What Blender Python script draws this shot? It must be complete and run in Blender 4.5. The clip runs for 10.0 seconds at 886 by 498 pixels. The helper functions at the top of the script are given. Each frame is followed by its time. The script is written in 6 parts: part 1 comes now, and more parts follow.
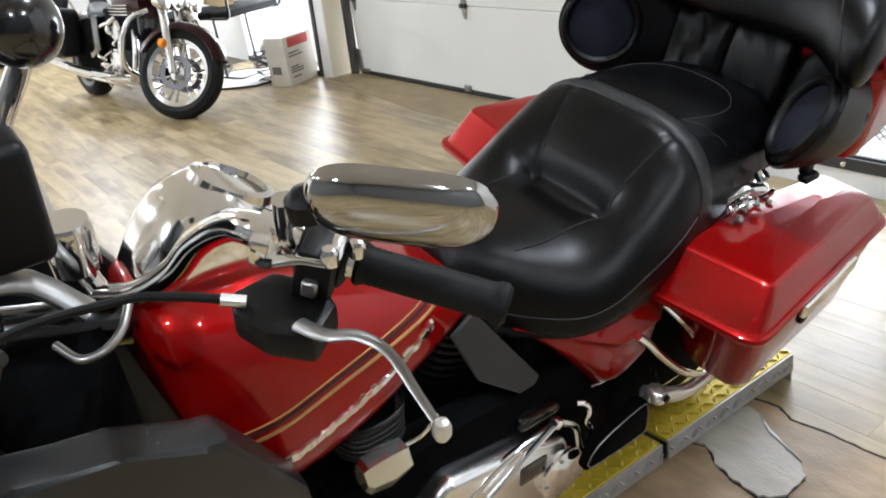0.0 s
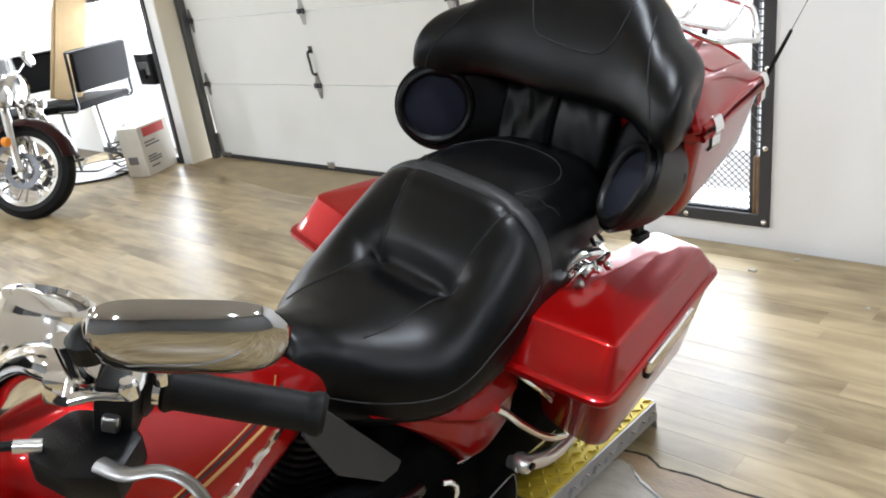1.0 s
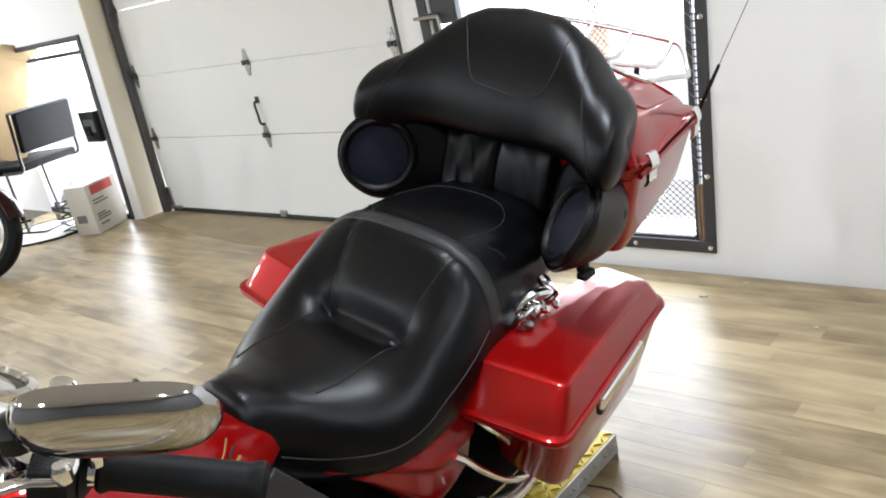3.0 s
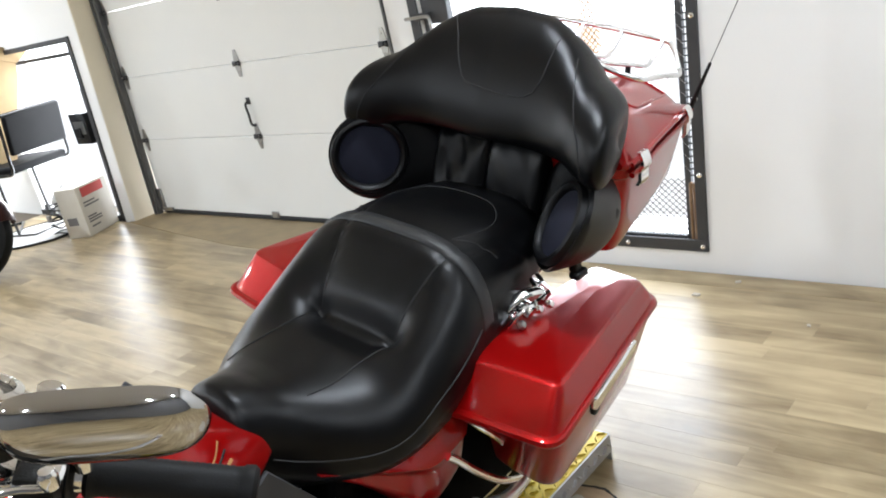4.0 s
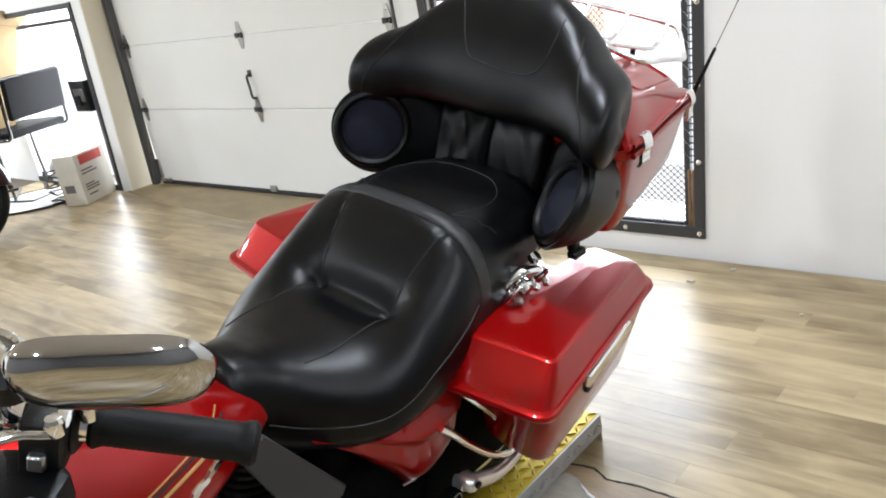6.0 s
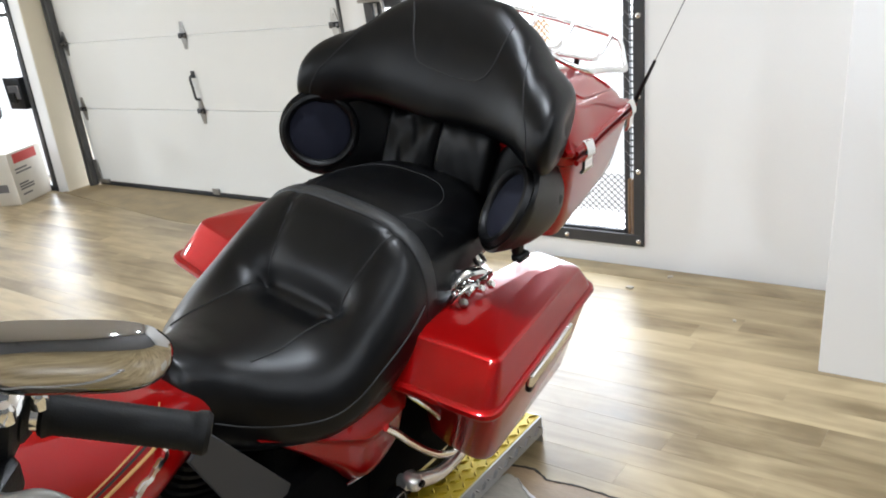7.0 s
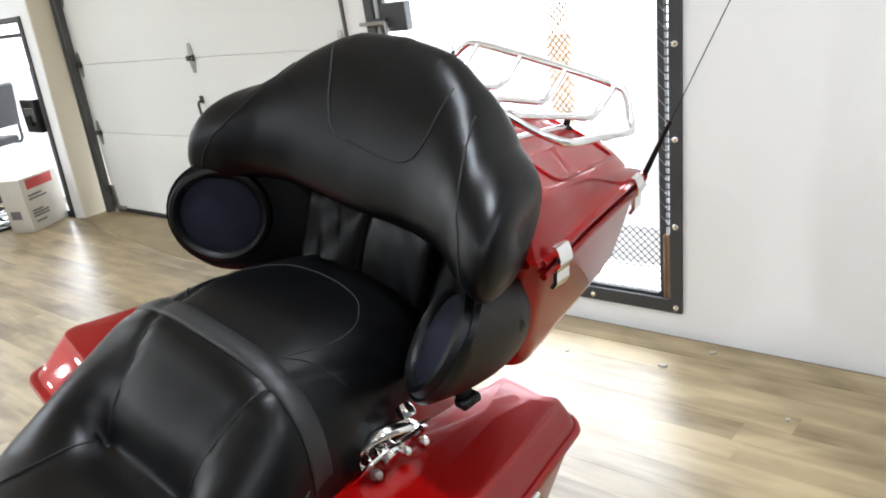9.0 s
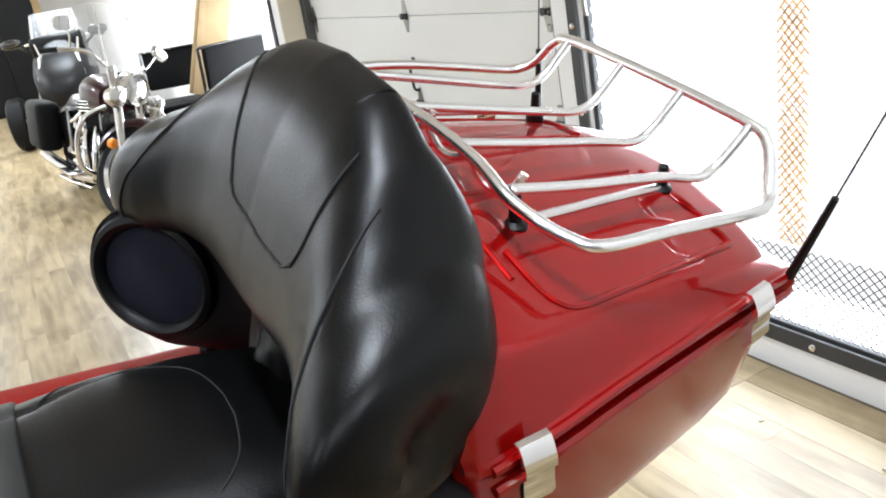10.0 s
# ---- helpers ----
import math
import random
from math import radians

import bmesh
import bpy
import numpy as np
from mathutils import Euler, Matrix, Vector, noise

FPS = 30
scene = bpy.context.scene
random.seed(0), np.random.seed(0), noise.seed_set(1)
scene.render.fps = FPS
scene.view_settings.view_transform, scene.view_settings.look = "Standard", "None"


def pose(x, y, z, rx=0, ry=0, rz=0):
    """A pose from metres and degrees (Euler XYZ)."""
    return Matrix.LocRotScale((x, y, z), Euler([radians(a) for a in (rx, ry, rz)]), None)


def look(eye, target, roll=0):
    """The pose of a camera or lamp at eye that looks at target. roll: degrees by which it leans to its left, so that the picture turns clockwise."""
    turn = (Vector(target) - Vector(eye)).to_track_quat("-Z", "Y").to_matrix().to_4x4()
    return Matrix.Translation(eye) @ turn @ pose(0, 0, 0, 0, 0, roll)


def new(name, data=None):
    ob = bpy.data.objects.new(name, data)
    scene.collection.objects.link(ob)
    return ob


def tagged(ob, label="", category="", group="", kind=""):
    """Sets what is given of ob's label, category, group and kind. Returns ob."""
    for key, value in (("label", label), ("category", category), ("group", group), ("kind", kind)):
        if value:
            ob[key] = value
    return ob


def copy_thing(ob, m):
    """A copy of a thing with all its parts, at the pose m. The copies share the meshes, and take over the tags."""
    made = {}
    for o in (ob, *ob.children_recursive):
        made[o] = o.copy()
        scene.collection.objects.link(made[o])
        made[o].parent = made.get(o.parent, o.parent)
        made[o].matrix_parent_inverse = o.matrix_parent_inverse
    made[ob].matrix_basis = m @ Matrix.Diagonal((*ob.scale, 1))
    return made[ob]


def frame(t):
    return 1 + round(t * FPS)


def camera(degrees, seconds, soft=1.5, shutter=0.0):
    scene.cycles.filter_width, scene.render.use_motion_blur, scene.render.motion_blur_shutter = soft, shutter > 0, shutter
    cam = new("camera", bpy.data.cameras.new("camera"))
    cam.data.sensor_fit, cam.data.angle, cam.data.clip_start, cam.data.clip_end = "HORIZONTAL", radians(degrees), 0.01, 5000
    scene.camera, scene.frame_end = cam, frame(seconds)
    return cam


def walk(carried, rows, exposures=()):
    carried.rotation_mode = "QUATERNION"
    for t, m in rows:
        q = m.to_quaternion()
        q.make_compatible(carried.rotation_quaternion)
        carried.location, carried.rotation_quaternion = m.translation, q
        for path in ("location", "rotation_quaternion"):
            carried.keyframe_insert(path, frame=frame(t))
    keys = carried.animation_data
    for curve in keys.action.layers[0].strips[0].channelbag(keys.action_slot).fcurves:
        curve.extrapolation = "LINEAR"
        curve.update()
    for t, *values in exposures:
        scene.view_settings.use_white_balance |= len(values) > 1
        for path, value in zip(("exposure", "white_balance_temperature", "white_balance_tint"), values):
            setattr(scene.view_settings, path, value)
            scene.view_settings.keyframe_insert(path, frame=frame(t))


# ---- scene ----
cam = camera(55.9, 10.0, 1.9)
PATH = [
    (0, (1.062, 0.556, 1.422), (-0.463, 1.552, 0.595), -8.4),
    (0.2, (1.069, 0.566, 1.43), (-0.415, 1.635, 0.622), -8.3),
    (0.5, (1.09, 0.593, 1.434), (-0.344, 1.751, 0.656), -9.2),
    (1, (1.101, 0.617, 1.444), (-0.275, 1.875, 0.722), -10.2),
    (1.5, (1.113, 0.633, 1.46), (-0.228, 1.958, 0.792), -12.0),
    (2, (1.123, 0.635, 1.462), (-0.203, 1.983, 0.811), -12.2),
    (2.5, (1.124, 0.633, 1.461), (-0.2, 1.983, 0.807), -12.2),
    (4, (1.12, 0.641, 1.457), (-0.184, 2.007, 0.798), -12.5),
    (4.5, (1.122, 0.635, 1.456), (-0.195, 1.988, 0.794), -12.1),
    (5, (1.125, 0.625, 1.457), (-0.195, 1.972, 0.789), -11.6),
    (5.5, (1.118, 0.627, 1.45), (-0.202, 1.96, 0.758), -11.2),
    (7, (1.132, 0.598, 1.448), (-0.056, 2.045, 0.742), -8.4),
    (7.5, (1.117, 0.585, 1.445), (-0.03, 2.063, 0.736), -7.7),
    (8, (1.085, 0.649, 1.444), (-0.067, 2.12, 0.73), -8.3),
    (8.2, (1.077, 0.77, 1.447), (-0.134, 2.232, 0.817), -8.2),
    (8.5, (1.069, 0.937, 1.461), (-0.25, 2.326, 0.89), -8.3),
    (8.8, (1.043, 1.064, 1.448), (-0.281, 2.43, 0.833), -9.5),
    (9, (0.995, 1.159, 1.437), (-0.312, 2.517, 0.768), -9.1),
    (9.2, (0.926, 1.264, 1.429), (-0.465, 2.533, 0.753), -9.3),
    (9.5, (0.851, 1.444, 1.438), (-0.663, 2.55, 0.742), -12.5),
    (9.7, (0.828, 1.593, 1.411), (-0.735, 2.636, 0.725), -14.0),
    (10, (0.833, 1.819, 1.398), (-0.862, 2.637, 0.72), -10.5),
]
walk(cam, [(t, look(eye, target, roll)) for t, eye, target, roll in PATH], [(0, -0.08, 6180, 10), (0.5, -0.02, 6180, 10), (2.5, 0.0, 6180, 10), (5.5, 0.06, 6180, 10), (7.5, 0.06, 6180, 10), (9.0, 0.03, 6180, 10), (9.5, 0.03, 6180, 10), (10, 0.06, 6180, 10)])
LAMP_W, GATE_W, DOOR_W = 61, 40, 50

# ---- world and light ----
world = bpy.data.worlds.new("world")
scene.world = world
world.use_nodes = True
wn = world.node_tree.nodes
sky = wn.new("ShaderNodeTexSky")
sky.sky_type, sky.sun_disc = "NISHITA", False
sky.sun_elevation, sky.sun_rotation = radians(40), radians(200)
world.node_tree.links.new(sky.outputs[0], wn["Background"].inputs[0])
wn["Background"].inputs[1].default_value = 0.15


def area_lamp(name, watts, size, m, colour=(1, 1, 1), size_y=None):
    data = bpy.data.lights.new(name, "AREA")
    data.energy, data.color = watts, colour
    data.shape = "RECTANGLE" if size_y else "DISK"
    data.size = size
    if size_y:
        data.size_y = size_y
    ob = new(name, data)
    ob.matrix_world = m
    return ob


# downlights out of view; last five added to brighten far wall, backrest, right side
LAMPS = [(x, -1.7) for x in (-12.6, -10.0, -7.0, -4.2, -1.6, 1.2)] + [(x, 0.2) for x in (-12.6, -10.0, -7.0, -4.2)] + [(-7.6, 2.75), (-10.2, 2.75), (0.45, 2.0), (2.6, 0.2), (2.6, 2.0)]
for lx, ly in LAMPS:
    area_lamp("downlight", LAMP_W * (1.2 if ly > 2.5 else 0.65 if 0 < lx < 1 else 0.6 if lx > 2 else 1.25 if lx < -9 else 0.93), 0.16, pose(lx, ly, 2.86), (0.915, 0.975, 1.03))
# daylight through the mesh gate and the far doorway
area_lamp("gate_daylight", GATE_W, 1.2, pose(-0.92, 3.95, 0.68, -90), (0.90, 0.97, 1.04), 1.2)
area_lamp("doorway_daylight", DOOR_W, 1.25, pose(-5.75, 3.95, 0.72, -90), (0.95, 0.98, 1.0), 1.3)

# ---- materials ----
def mat(name, col, rough=0.5, metal=0.0, var=0.12, scale=6.0, bump=0.0, bscale=150.0, coat=0.0, rvar=0.1, spec=0.5, stretch=(1, 1, 1), flake=0.0):
    """Principled surface with colour and gloss varied at a coarse and a fine scale."""
    m = bpy.data.materials.new(name)
    m.use_nodes = True
    n, l = m.node_tree.nodes, m.node_tree.links
    b = n["Principled BSDF"]
    tc = n.new("ShaderNodeTexCoord")
    mp = n.new("ShaderNodeMapping")
    mp.inputs["Scale"].default_value = stretch
    l.new(tc.outputs["Object"], mp.inputs[0])
    n1, n2 = n.new("ShaderNodeTexNoise"), n.new("ShaderNodeTexNoise")
    n1.inputs["Scale"].default_value, n1.inputs["Detail"].default_value = scale, 5
    n2.inputs["Scale"].default_value, n2.inputs["Detail"].default_value = bscale, 3
    for t in (n1, n2):
        l.new(mp.outputs[0], t.inputs["Vector"])
    mix = n.new("ShaderNodeMix")
    mix.data_type = "RGBA"
    mix.inputs["A"].default_value = (*[c * (1 - var) for c in col], 1)
    mix.inputs["B"].default_value = (*[min(1, c * (1 + var)) for c in col], 1)
    l.new(n1.outputs[0], mix.inputs["Factor"])
    l.new(mix.outputs["Result"], b.inputs["Base Color"])
    add = n.new("ShaderNodeMath")
    add.operation = "MULTIPLY_ADD"
    add.inputs[1].default_value, add.inputs[2].default_value = rvar, rough - rvar / 2
    l.new(n1.outputs[0], add.inputs[0])
    l.new(add.outputs[0], b.inputs["Roughness"])
    b.inputs["Metallic"].default_value = metal
    b.inputs["Coat Weight"].default_value, b.inputs["Coat Roughness"].default_value = coat, 0.03
    b.inputs["Specular IOR Level"].default_value = spec
    if bump:
        bp = n.new("ShaderNodeBump")
        bp.inputs["Strength"].default_value, bp.inputs["Distance"].default_value = bump, 0.002
        l.new(n2.outputs[0], bp.inputs["Height"])
        l.new(bp.outputs[0], b.inputs["Normal"])
    return m


def plank_mat(name, light, dark, shift, rough=0.34, island=False):
    """Laminate board: long grain, blotches, and a tone of its own for each board."""
    m = bpy.data.materials.new(name)
    m.use_nodes = True
    n, l = m.node_tree.nodes, m.node_tree.links
    b = n["Principled BSDF"]
    tc, info = n.new("ShaderNodeTexCoord"), n.new("ShaderNodeNewGeometry" if island else "ShaderNodeObjectInfo")
    rnd = info.outputs["Random Per Island" if island else "Random"]
    off = n.new("ShaderNodeVectorMath")
    off.operation = "MULTIPLY_ADD"
    sep = n.new("ShaderNodeCombineXYZ")
    for i in range(3):
        l.new(rnd, sep.inputs[i])
    l.new(sep.outputs[0], off.inputs[0])
    off.inputs[1].default_value = (37, 53, 11)
    l.new(tc.outputs["Object"], off.inputs[2])
    outs = []
    for sx, sy, sc, det in ((1.0, 9, 1.8, 5), (2.0, 5.0, 1.4, 5), (3, 90, 4, 3)):
        mp = n.new("ShaderNodeMapping")
        mp.inputs["Scale"].default_value = (sx, sy, 1)
        l.new(off.outputs[0], mp.inputs[0])
        t = n.new("ShaderNodeTexNoise")
        t.inputs["Scale"].default_value, t.inputs["Detail"].default_value = sc, det
        t.inputs["Distortion"].default_value = 0.6
        l.new(mp.outputs[0], t.inputs["Vector"])
        outs.append(t)
    ramp = n.new("ShaderNodeValToRGB")
    ramp.color_ramp.elements[0].position, ramp.color_ramp.elements[0].color = 0.36, (*dark, 1)
    ramp.color_ramp.elements[1].position, ramp.color_ramp.elements[1].color = 0.64, (*light, 1)
    sm = n.new("ShaderNodeMath")
    sm.operation = "MULTIPLY_ADD"
    sm.inputs[1].default_value, sm.inputs[2].default_value = 0.5, 0.0
    l.new(outs[0].outputs[0], sm.inputs[0])
    s2 = n.new("ShaderNodeMath")
    s2.operation = "MULTIPLY_ADD"
    s2.inputs[1].default_value = 0.5
    l.new(outs[1].outputs[0], s2.inputs[0])
    l.new(sm.outputs[0], s2.inputs[2])
    s3 = n.new("ShaderNodeMath")
    s3.operation = "MULTIPLY_ADD"
    s3.inputs[1].default_value = shift
    l.new(rnd, s3.inputs[0])
    l.new(s2.outputs[0], s3.inputs[2])
    s4 = n.new("ShaderNodeMath")
    s4.operation = "SUBTRACT"
    s4.inputs[1].default_value = shift * 0.5
    l.new(s3.outputs[0], s4.inputs[0])
    l.new(s4.outputs[0], ramp.inputs[0])
    l.new(ramp.outputs[0], b.inputs["Base Color"])
    rg = n.new("ShaderNodeMath")
    rg.operation = "MULTIPLY_ADD"
    rg.inputs[1].default_value, rg.inputs[2].default_value = 0.16, rough - 0.08
    l.new(outs[1].outputs[0], rg.inputs[0])
    l.new(rg.outputs[0], b.inputs["Roughness"])
    bp = n.new("ShaderNodeBump")
    bp.inputs["Strength"].default_value, bp.inputs["Distance"].default_value = 0.12, 0.001
    l.new(outs[2].outputs[0], bp.inputs["Height"])
    l.new(bp.outputs[0], b.inputs["Normal"])
    return m


def glow_mat(name, col, strength):
    m = bpy.data.materials.new(name)
    m.use_nodes = True
    b = m.node_tree.nodes["Principled BSDF"]
    b.inputs["Base Color"].default_value = (*col, 1)
    b.inputs["Emission Color"].default_value = (*col, 1)
    b.inputs["Emission Strength"].default_value = strength
    return m


def glass_mat(name, col, alpha):
    m = bpy.data.materials.new(name)
    m.use_nodes = True
    b = m.node_tree.nodes["Principled BSDF"]
    b.inputs["Base Color"].default_value = (*col, 1)
    b.inputs["Roughness"].default_value = 0.03
    b.inputs["Alpha"].default_value = alpha
    return m


LEATHER = mat("black_leather", (0.0012, 0.0012, 0.0014), 0.35, 0, 0.2, 26, 0.15, 420, rvar=0.18, spec=0.23)
LEATHER_BAND = mat("grey_leather", (0.020, 0.020, 0.020), 0.46, 0, 0.2, 12, 0.2, 520, rvar=0.1, spec=0.35)
VINYL = mat("dull_black_vinyl", (0.002, 0.002, 0.0022), 0.36, 0, 0.2, 14, 0.30, 300, rvar=0.15, spec=0.22)
CHAIRSKIN = mat("worn_black_chair_vinyl", (0.004, 0.004, 0.0045), 0.62, 0, 0.2, 14, 0.3, 300, rvar=0.15, spec=0.14)
SEAM = mat("seam_thread", (0.003, 0.003, 0.003), 0.7, 0, 0.2, 40, 0.2, 900)
RED = mat("ember_red_paint", (0.285, 0.0018, 0.0018), 0.32, 0.40, 0.08, 3, 0.004, 1800, 0.8, 0.06, 0.03)
MAROON = mat("dark_maroon_paint", (0.020, 0.0010, 0.0018), 0.3, 0.3, 0.1, 4, 0.0, 100, 0.6, spec=0.1)
CHROME = mat("chrome", (0.90, 0.89, 0.88), 0.10, 1.0, 0.04, 7, 0.03, 60, rvar=0.05)
# chrome copy with a darker colour, imitates dim reflections on the cruiser
DIM_CHROME = mat("dimmed_chrome", (0.66, 0.655, 0.65), 0.14, 1.0, 0.2, 16, 0.08, 60, rvar=0.2)
DARKALLOY = mat("dark_grey_alloy", (0.10, 0.10, 0.105), 0.35, 0.8, 0.2, 14, 0.1, 90)
# mirror chrome darkened in colour to imitate the dark surroundings it reflects
MIRRORSHELL = mat("dark_reflection_chrome", (0.50, 0.49, 0.48), 0.07, 1.0, 0.06, 7, 0.03, 60, rvar=0.04)
STEEL = mat("brushed_steel", (0.38, 0.375, 0.365), 0.36, 1.0, 0.2, 20, 0.15, 120, rvar=0.15)
RACKSTEEL = mat("polished_rack_chrome", (0.93, 0.925, 0.92), 0.24, 1.0, 0.04, 7, 0.03, 60, rvar=0.06)
ALLOY = mat("polished_alloy", (0.78, 0.77, 0.75), 0.30, 0.85, 0.1, 12, 0.1, 90)
BLACK = mat("black_plastic", (0.0022, 0.0022, 0.0025), 0.42, 0, 0.2, 10, 0.25, 500, rvar=0.12, spec=0.25)
GLOSS = mat("gloss_black_paint", (0.003, 0.003, 0.0035), 0.2, 0, 0.1, 5, 0, 100, 0.8)
# near-black for shaded voids, shade put into the colour; also some black parts
VOIDBLACK = mat("void_and_part_black", (0.0012, 0.0012, 0.0013), 0.85, 0, 0.3, 12, 0.4, 120, spec=0.06)
# pale copy of the mesh metal, imitates strands washed out by daylight
GLARE_MESH = mat("glare_pale_mesh", (0.55, 0.55, 0.54), 0.5, 0.3, 0.2, 30, 0.2, 300)
SATIN = mat("satin_black_moulding", (0.008, 0.0085, 0.0095), 0.30, 0, 0.2, 8, 0.14, 400, rvar=0.12, spec=0.5)
RUBBER = mat("black_rubber", (0.0045, 0.0045, 0.0045), 0.60, 0, 0.2, 18, 0.14, 500, spec=0.2)
CLOTH = mat("speaker_cloth_navy", (0.006, 0.007, 0.017), 0.75, 0, 0.15, 30, 0.6, 1400, spec=0.3)
GREY_SHIELD = mat("grey_moulded_plastic", (0.020, 0.021, 0.024), 0.55, 0, 0.1, 14, 0.2, 500)
GOLD = mat("gold_pinstripe", (0.55, 0.32, 0.12), 0.3, 0.6, 0.1, 10)
AMBER = mat("amber_lens", (0.75, 0.25, 0.02), 0.15, 0, 0.1, 20, 0, 100, 0.5)
YELLOW = mat("worn_yellow_paint", (0.50, 0.37, 0.03), 0.32, 0.35, 0.3, 14, 0.3, 160, rvar=0.25)
PLATE = mat("diamond_plate_steel", (0.40, 0.395, 0.385), 0.36, 0.60, 0.30, 16, 0.3, 140, rvar=0.25)
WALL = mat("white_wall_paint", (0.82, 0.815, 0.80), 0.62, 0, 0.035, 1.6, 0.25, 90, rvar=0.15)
# darker than the visible walls, to dim what leather and chrome reflect
WALL_DIM = mat("dimmed_unseen_wall", (0.14, 0.14, 0.144), 0.7, 0, 0.08, 1.6, 0.25, 90, rvar=0.15)
CEIL = mat("ceiling_paint", (0.80, 0.79, 0.78), 0.8, 0, 0.04, 2, 0.2, 120)
DOORPAINT = mat("garage_door_paint", (0.76, 0.76, 0.735), 0.42, 0, 0.04, 2.2, 0.2, 220, rvar=0.15)
DARKFRAME = mat("dark_grey_frame", (0.045, 0.045, 0.047), 0.55, 0.2, 0.25, 10, 0.3, 200, rvar=0.2)
TRACK = mat("grey_track_steel", (0.11, 0.11, 0.11), 0.5, 0.4, 0.25, 10, 0.3, 200, rvar=0.2)
MESHMETAL = mat("expanded_metal", (0.06, 0.055, 0.05), 0.55, 0.4, 0.3, 30, 0.2, 300)
RUST = mat("rusty_steel", (0.20, 0.12, 0.06), 0.6, 0.3, 0.4, 25, 0.4, 200)
SEAL = mat("rubber_seal", (0.02, 0.02, 0.02), 0.8, 0, 0.2, 20, 0.3, 200)
CARTON = mat("white_carton", (0.66, 0.62, 0.54), 0.7, 0, 0.08, 12, 0.2, 200)
CARDBOARD = mat("brown_cardboard", (0.40, 0.285, 0.15), 0.8, 0, 0.16, 8, 0.3, 150, stretch=(1, 1, 0.3))
REDPRINT = mat("red_print", (0.50, 0.05, 0.04), 0.6, 0, 0.1, 30)
INK = mat("dark_print", (0.16, 0.15, 0.15), 0.7, 0, 0.1, 30)
MATWHITE = mat("pale_mat", (0.72, 0.71, 0.70), 0.5, 0, 0.08, 6, 0.2, 120)
PLASTICBAG = mat("white_plastic_bag", (0.80, 0.80, 0.80), 0.35, 0, 0.06, 14, 0.8, 40)
STONE = mat("torn_pale_laminate", (0.43, 0.395, 0.335), 0.34, 0, 0.40, 9, 0.4, 60, rvar=0.2, stretch=(1, 3, 1))
STONE_TAN = mat("bare_tan_underlay", (0.31, 0.215, 0.125), 0.45, 0, 0.65, 7, 0.4, 50, rvar=0.2, stretch=(1, 2.5, 1))
CRACK = mat("dark_crack", (0.02, 0.018, 0.015), 0.8, 0, 0.3, 30, 0.5, 90)
ORANGE_MESH = mat("orange_mesh", (0.60, 0.36, 0.16), 0.6, 0.1, 0.3, 30, 0.2, 300)
BASE = mat("joint_dark", (0.10, 0.075, 0.05), 0.8, 0, 0.2, 12)
CONCRETE = mat("concrete", (0.42, 0.41, 0.39), 0.85, 0, 0.2, 3, 0.4, 60)
PLANK = plank_mat("laminate_board", (0.455, 0.357, 0.208), (0.188, 0.135, 0.066), 0.11, 0.33)
PLANK_FAR = plank_mat("laminate_far_board", (0.455, 0.357, 0.208), (0.188, 0.135, 0.066), 0.11, 0.33, True)
DIRTYSILL = mat("dirty_brown_threshold", (0.27, 0.205, 0.115), 0.6, 0, 0.55, 5, 0.35, 60, rvar=0.25, stretch=(1, 1.6, 1))
CREAM = mat("cream_jamb_face", (0.80, 0.73, 0.58), 0.55, 0, 0.06, 3, 0.2, 120, rvar=0.15)
SCREEN = glass_mat("clear_windscreen", (0.85, 0.88, 0.9), 0.16)
DAY = glow_mat("bright_daylight", (1.0, 1.0, 1.0), 4.5)
LAMPGLOW = glow_mat("lamp_glow", (1.0, 0.95, 0.88), 14.0)

# ---- building helpers ----
def finish(bm, name, material, smooth=True, angle=40):
    bmesh.ops.recalc_face_normals(bm, faces=bm.faces[:])
    me = bpy.data.meshes.new(name)
    if smooth:
        lim = radians(angle)
        for f in bm.faces:
            f.smooth = True
        for e in bm.edges:
            if len(e.link_faces) != 2 or e.calc_face_angle(0) > lim:
                e.smooth = False
    bm.to_mesh(me)
    bm.free()
    me.materials.append(material)
    return me


def part(name, bm, material, parent=None, label="", m=None, smooth=True, angle=40):
    """One bmesh as one mesh object, under a thing or a part where a parent is given."""
    ob = new(name, finish(bm, name, material, smooth, angle))
    if parent is not None:
        ob.parent = parent
    if m is not None:
        ob.matrix_basis = m
    return tagged(ob, label)


def thing(name, label, category, m=None, group="", kind=""):
    ob = new(name)
    if m is not None:
        ob.matrix_basis = m
    return tagged(ob, label, category, group, kind)


def spl(table):
    """A smooth curve through (x, y) pairs."""
    xs, ys = [p[0] for p in table], [p[1] for p in table]
    k = len(xs)
    d = [(ys[i + 1] - ys[i]) / (xs[i + 1] - xs[i]) for i in range(k - 1)]
    g = [d[0]] + [0 if d[i - 1] * d[i] <= 0 else 2 * d[i - 1] * d[i] / (d[i - 1] + d[i]) for i in range(1, k - 1)] + [d[-1]]

    def f(x):
        x = min(max(x, xs[0]), xs[-1])
        i = 0
        while i < k - 2 and x > xs[i + 1]:
            i += 1
        h = xs[i + 1] - xs[i]
        t = (x - xs[i]) / h
        return (ys[i] * (1 + 2 * t) * (1 - t) ** 2 + g[i] * h * t * (1 - t) ** 2
                + ys[i + 1] * t * t * (3 - 2 * t) + g[i + 1] * h * t * t * (t - 1))
    return f


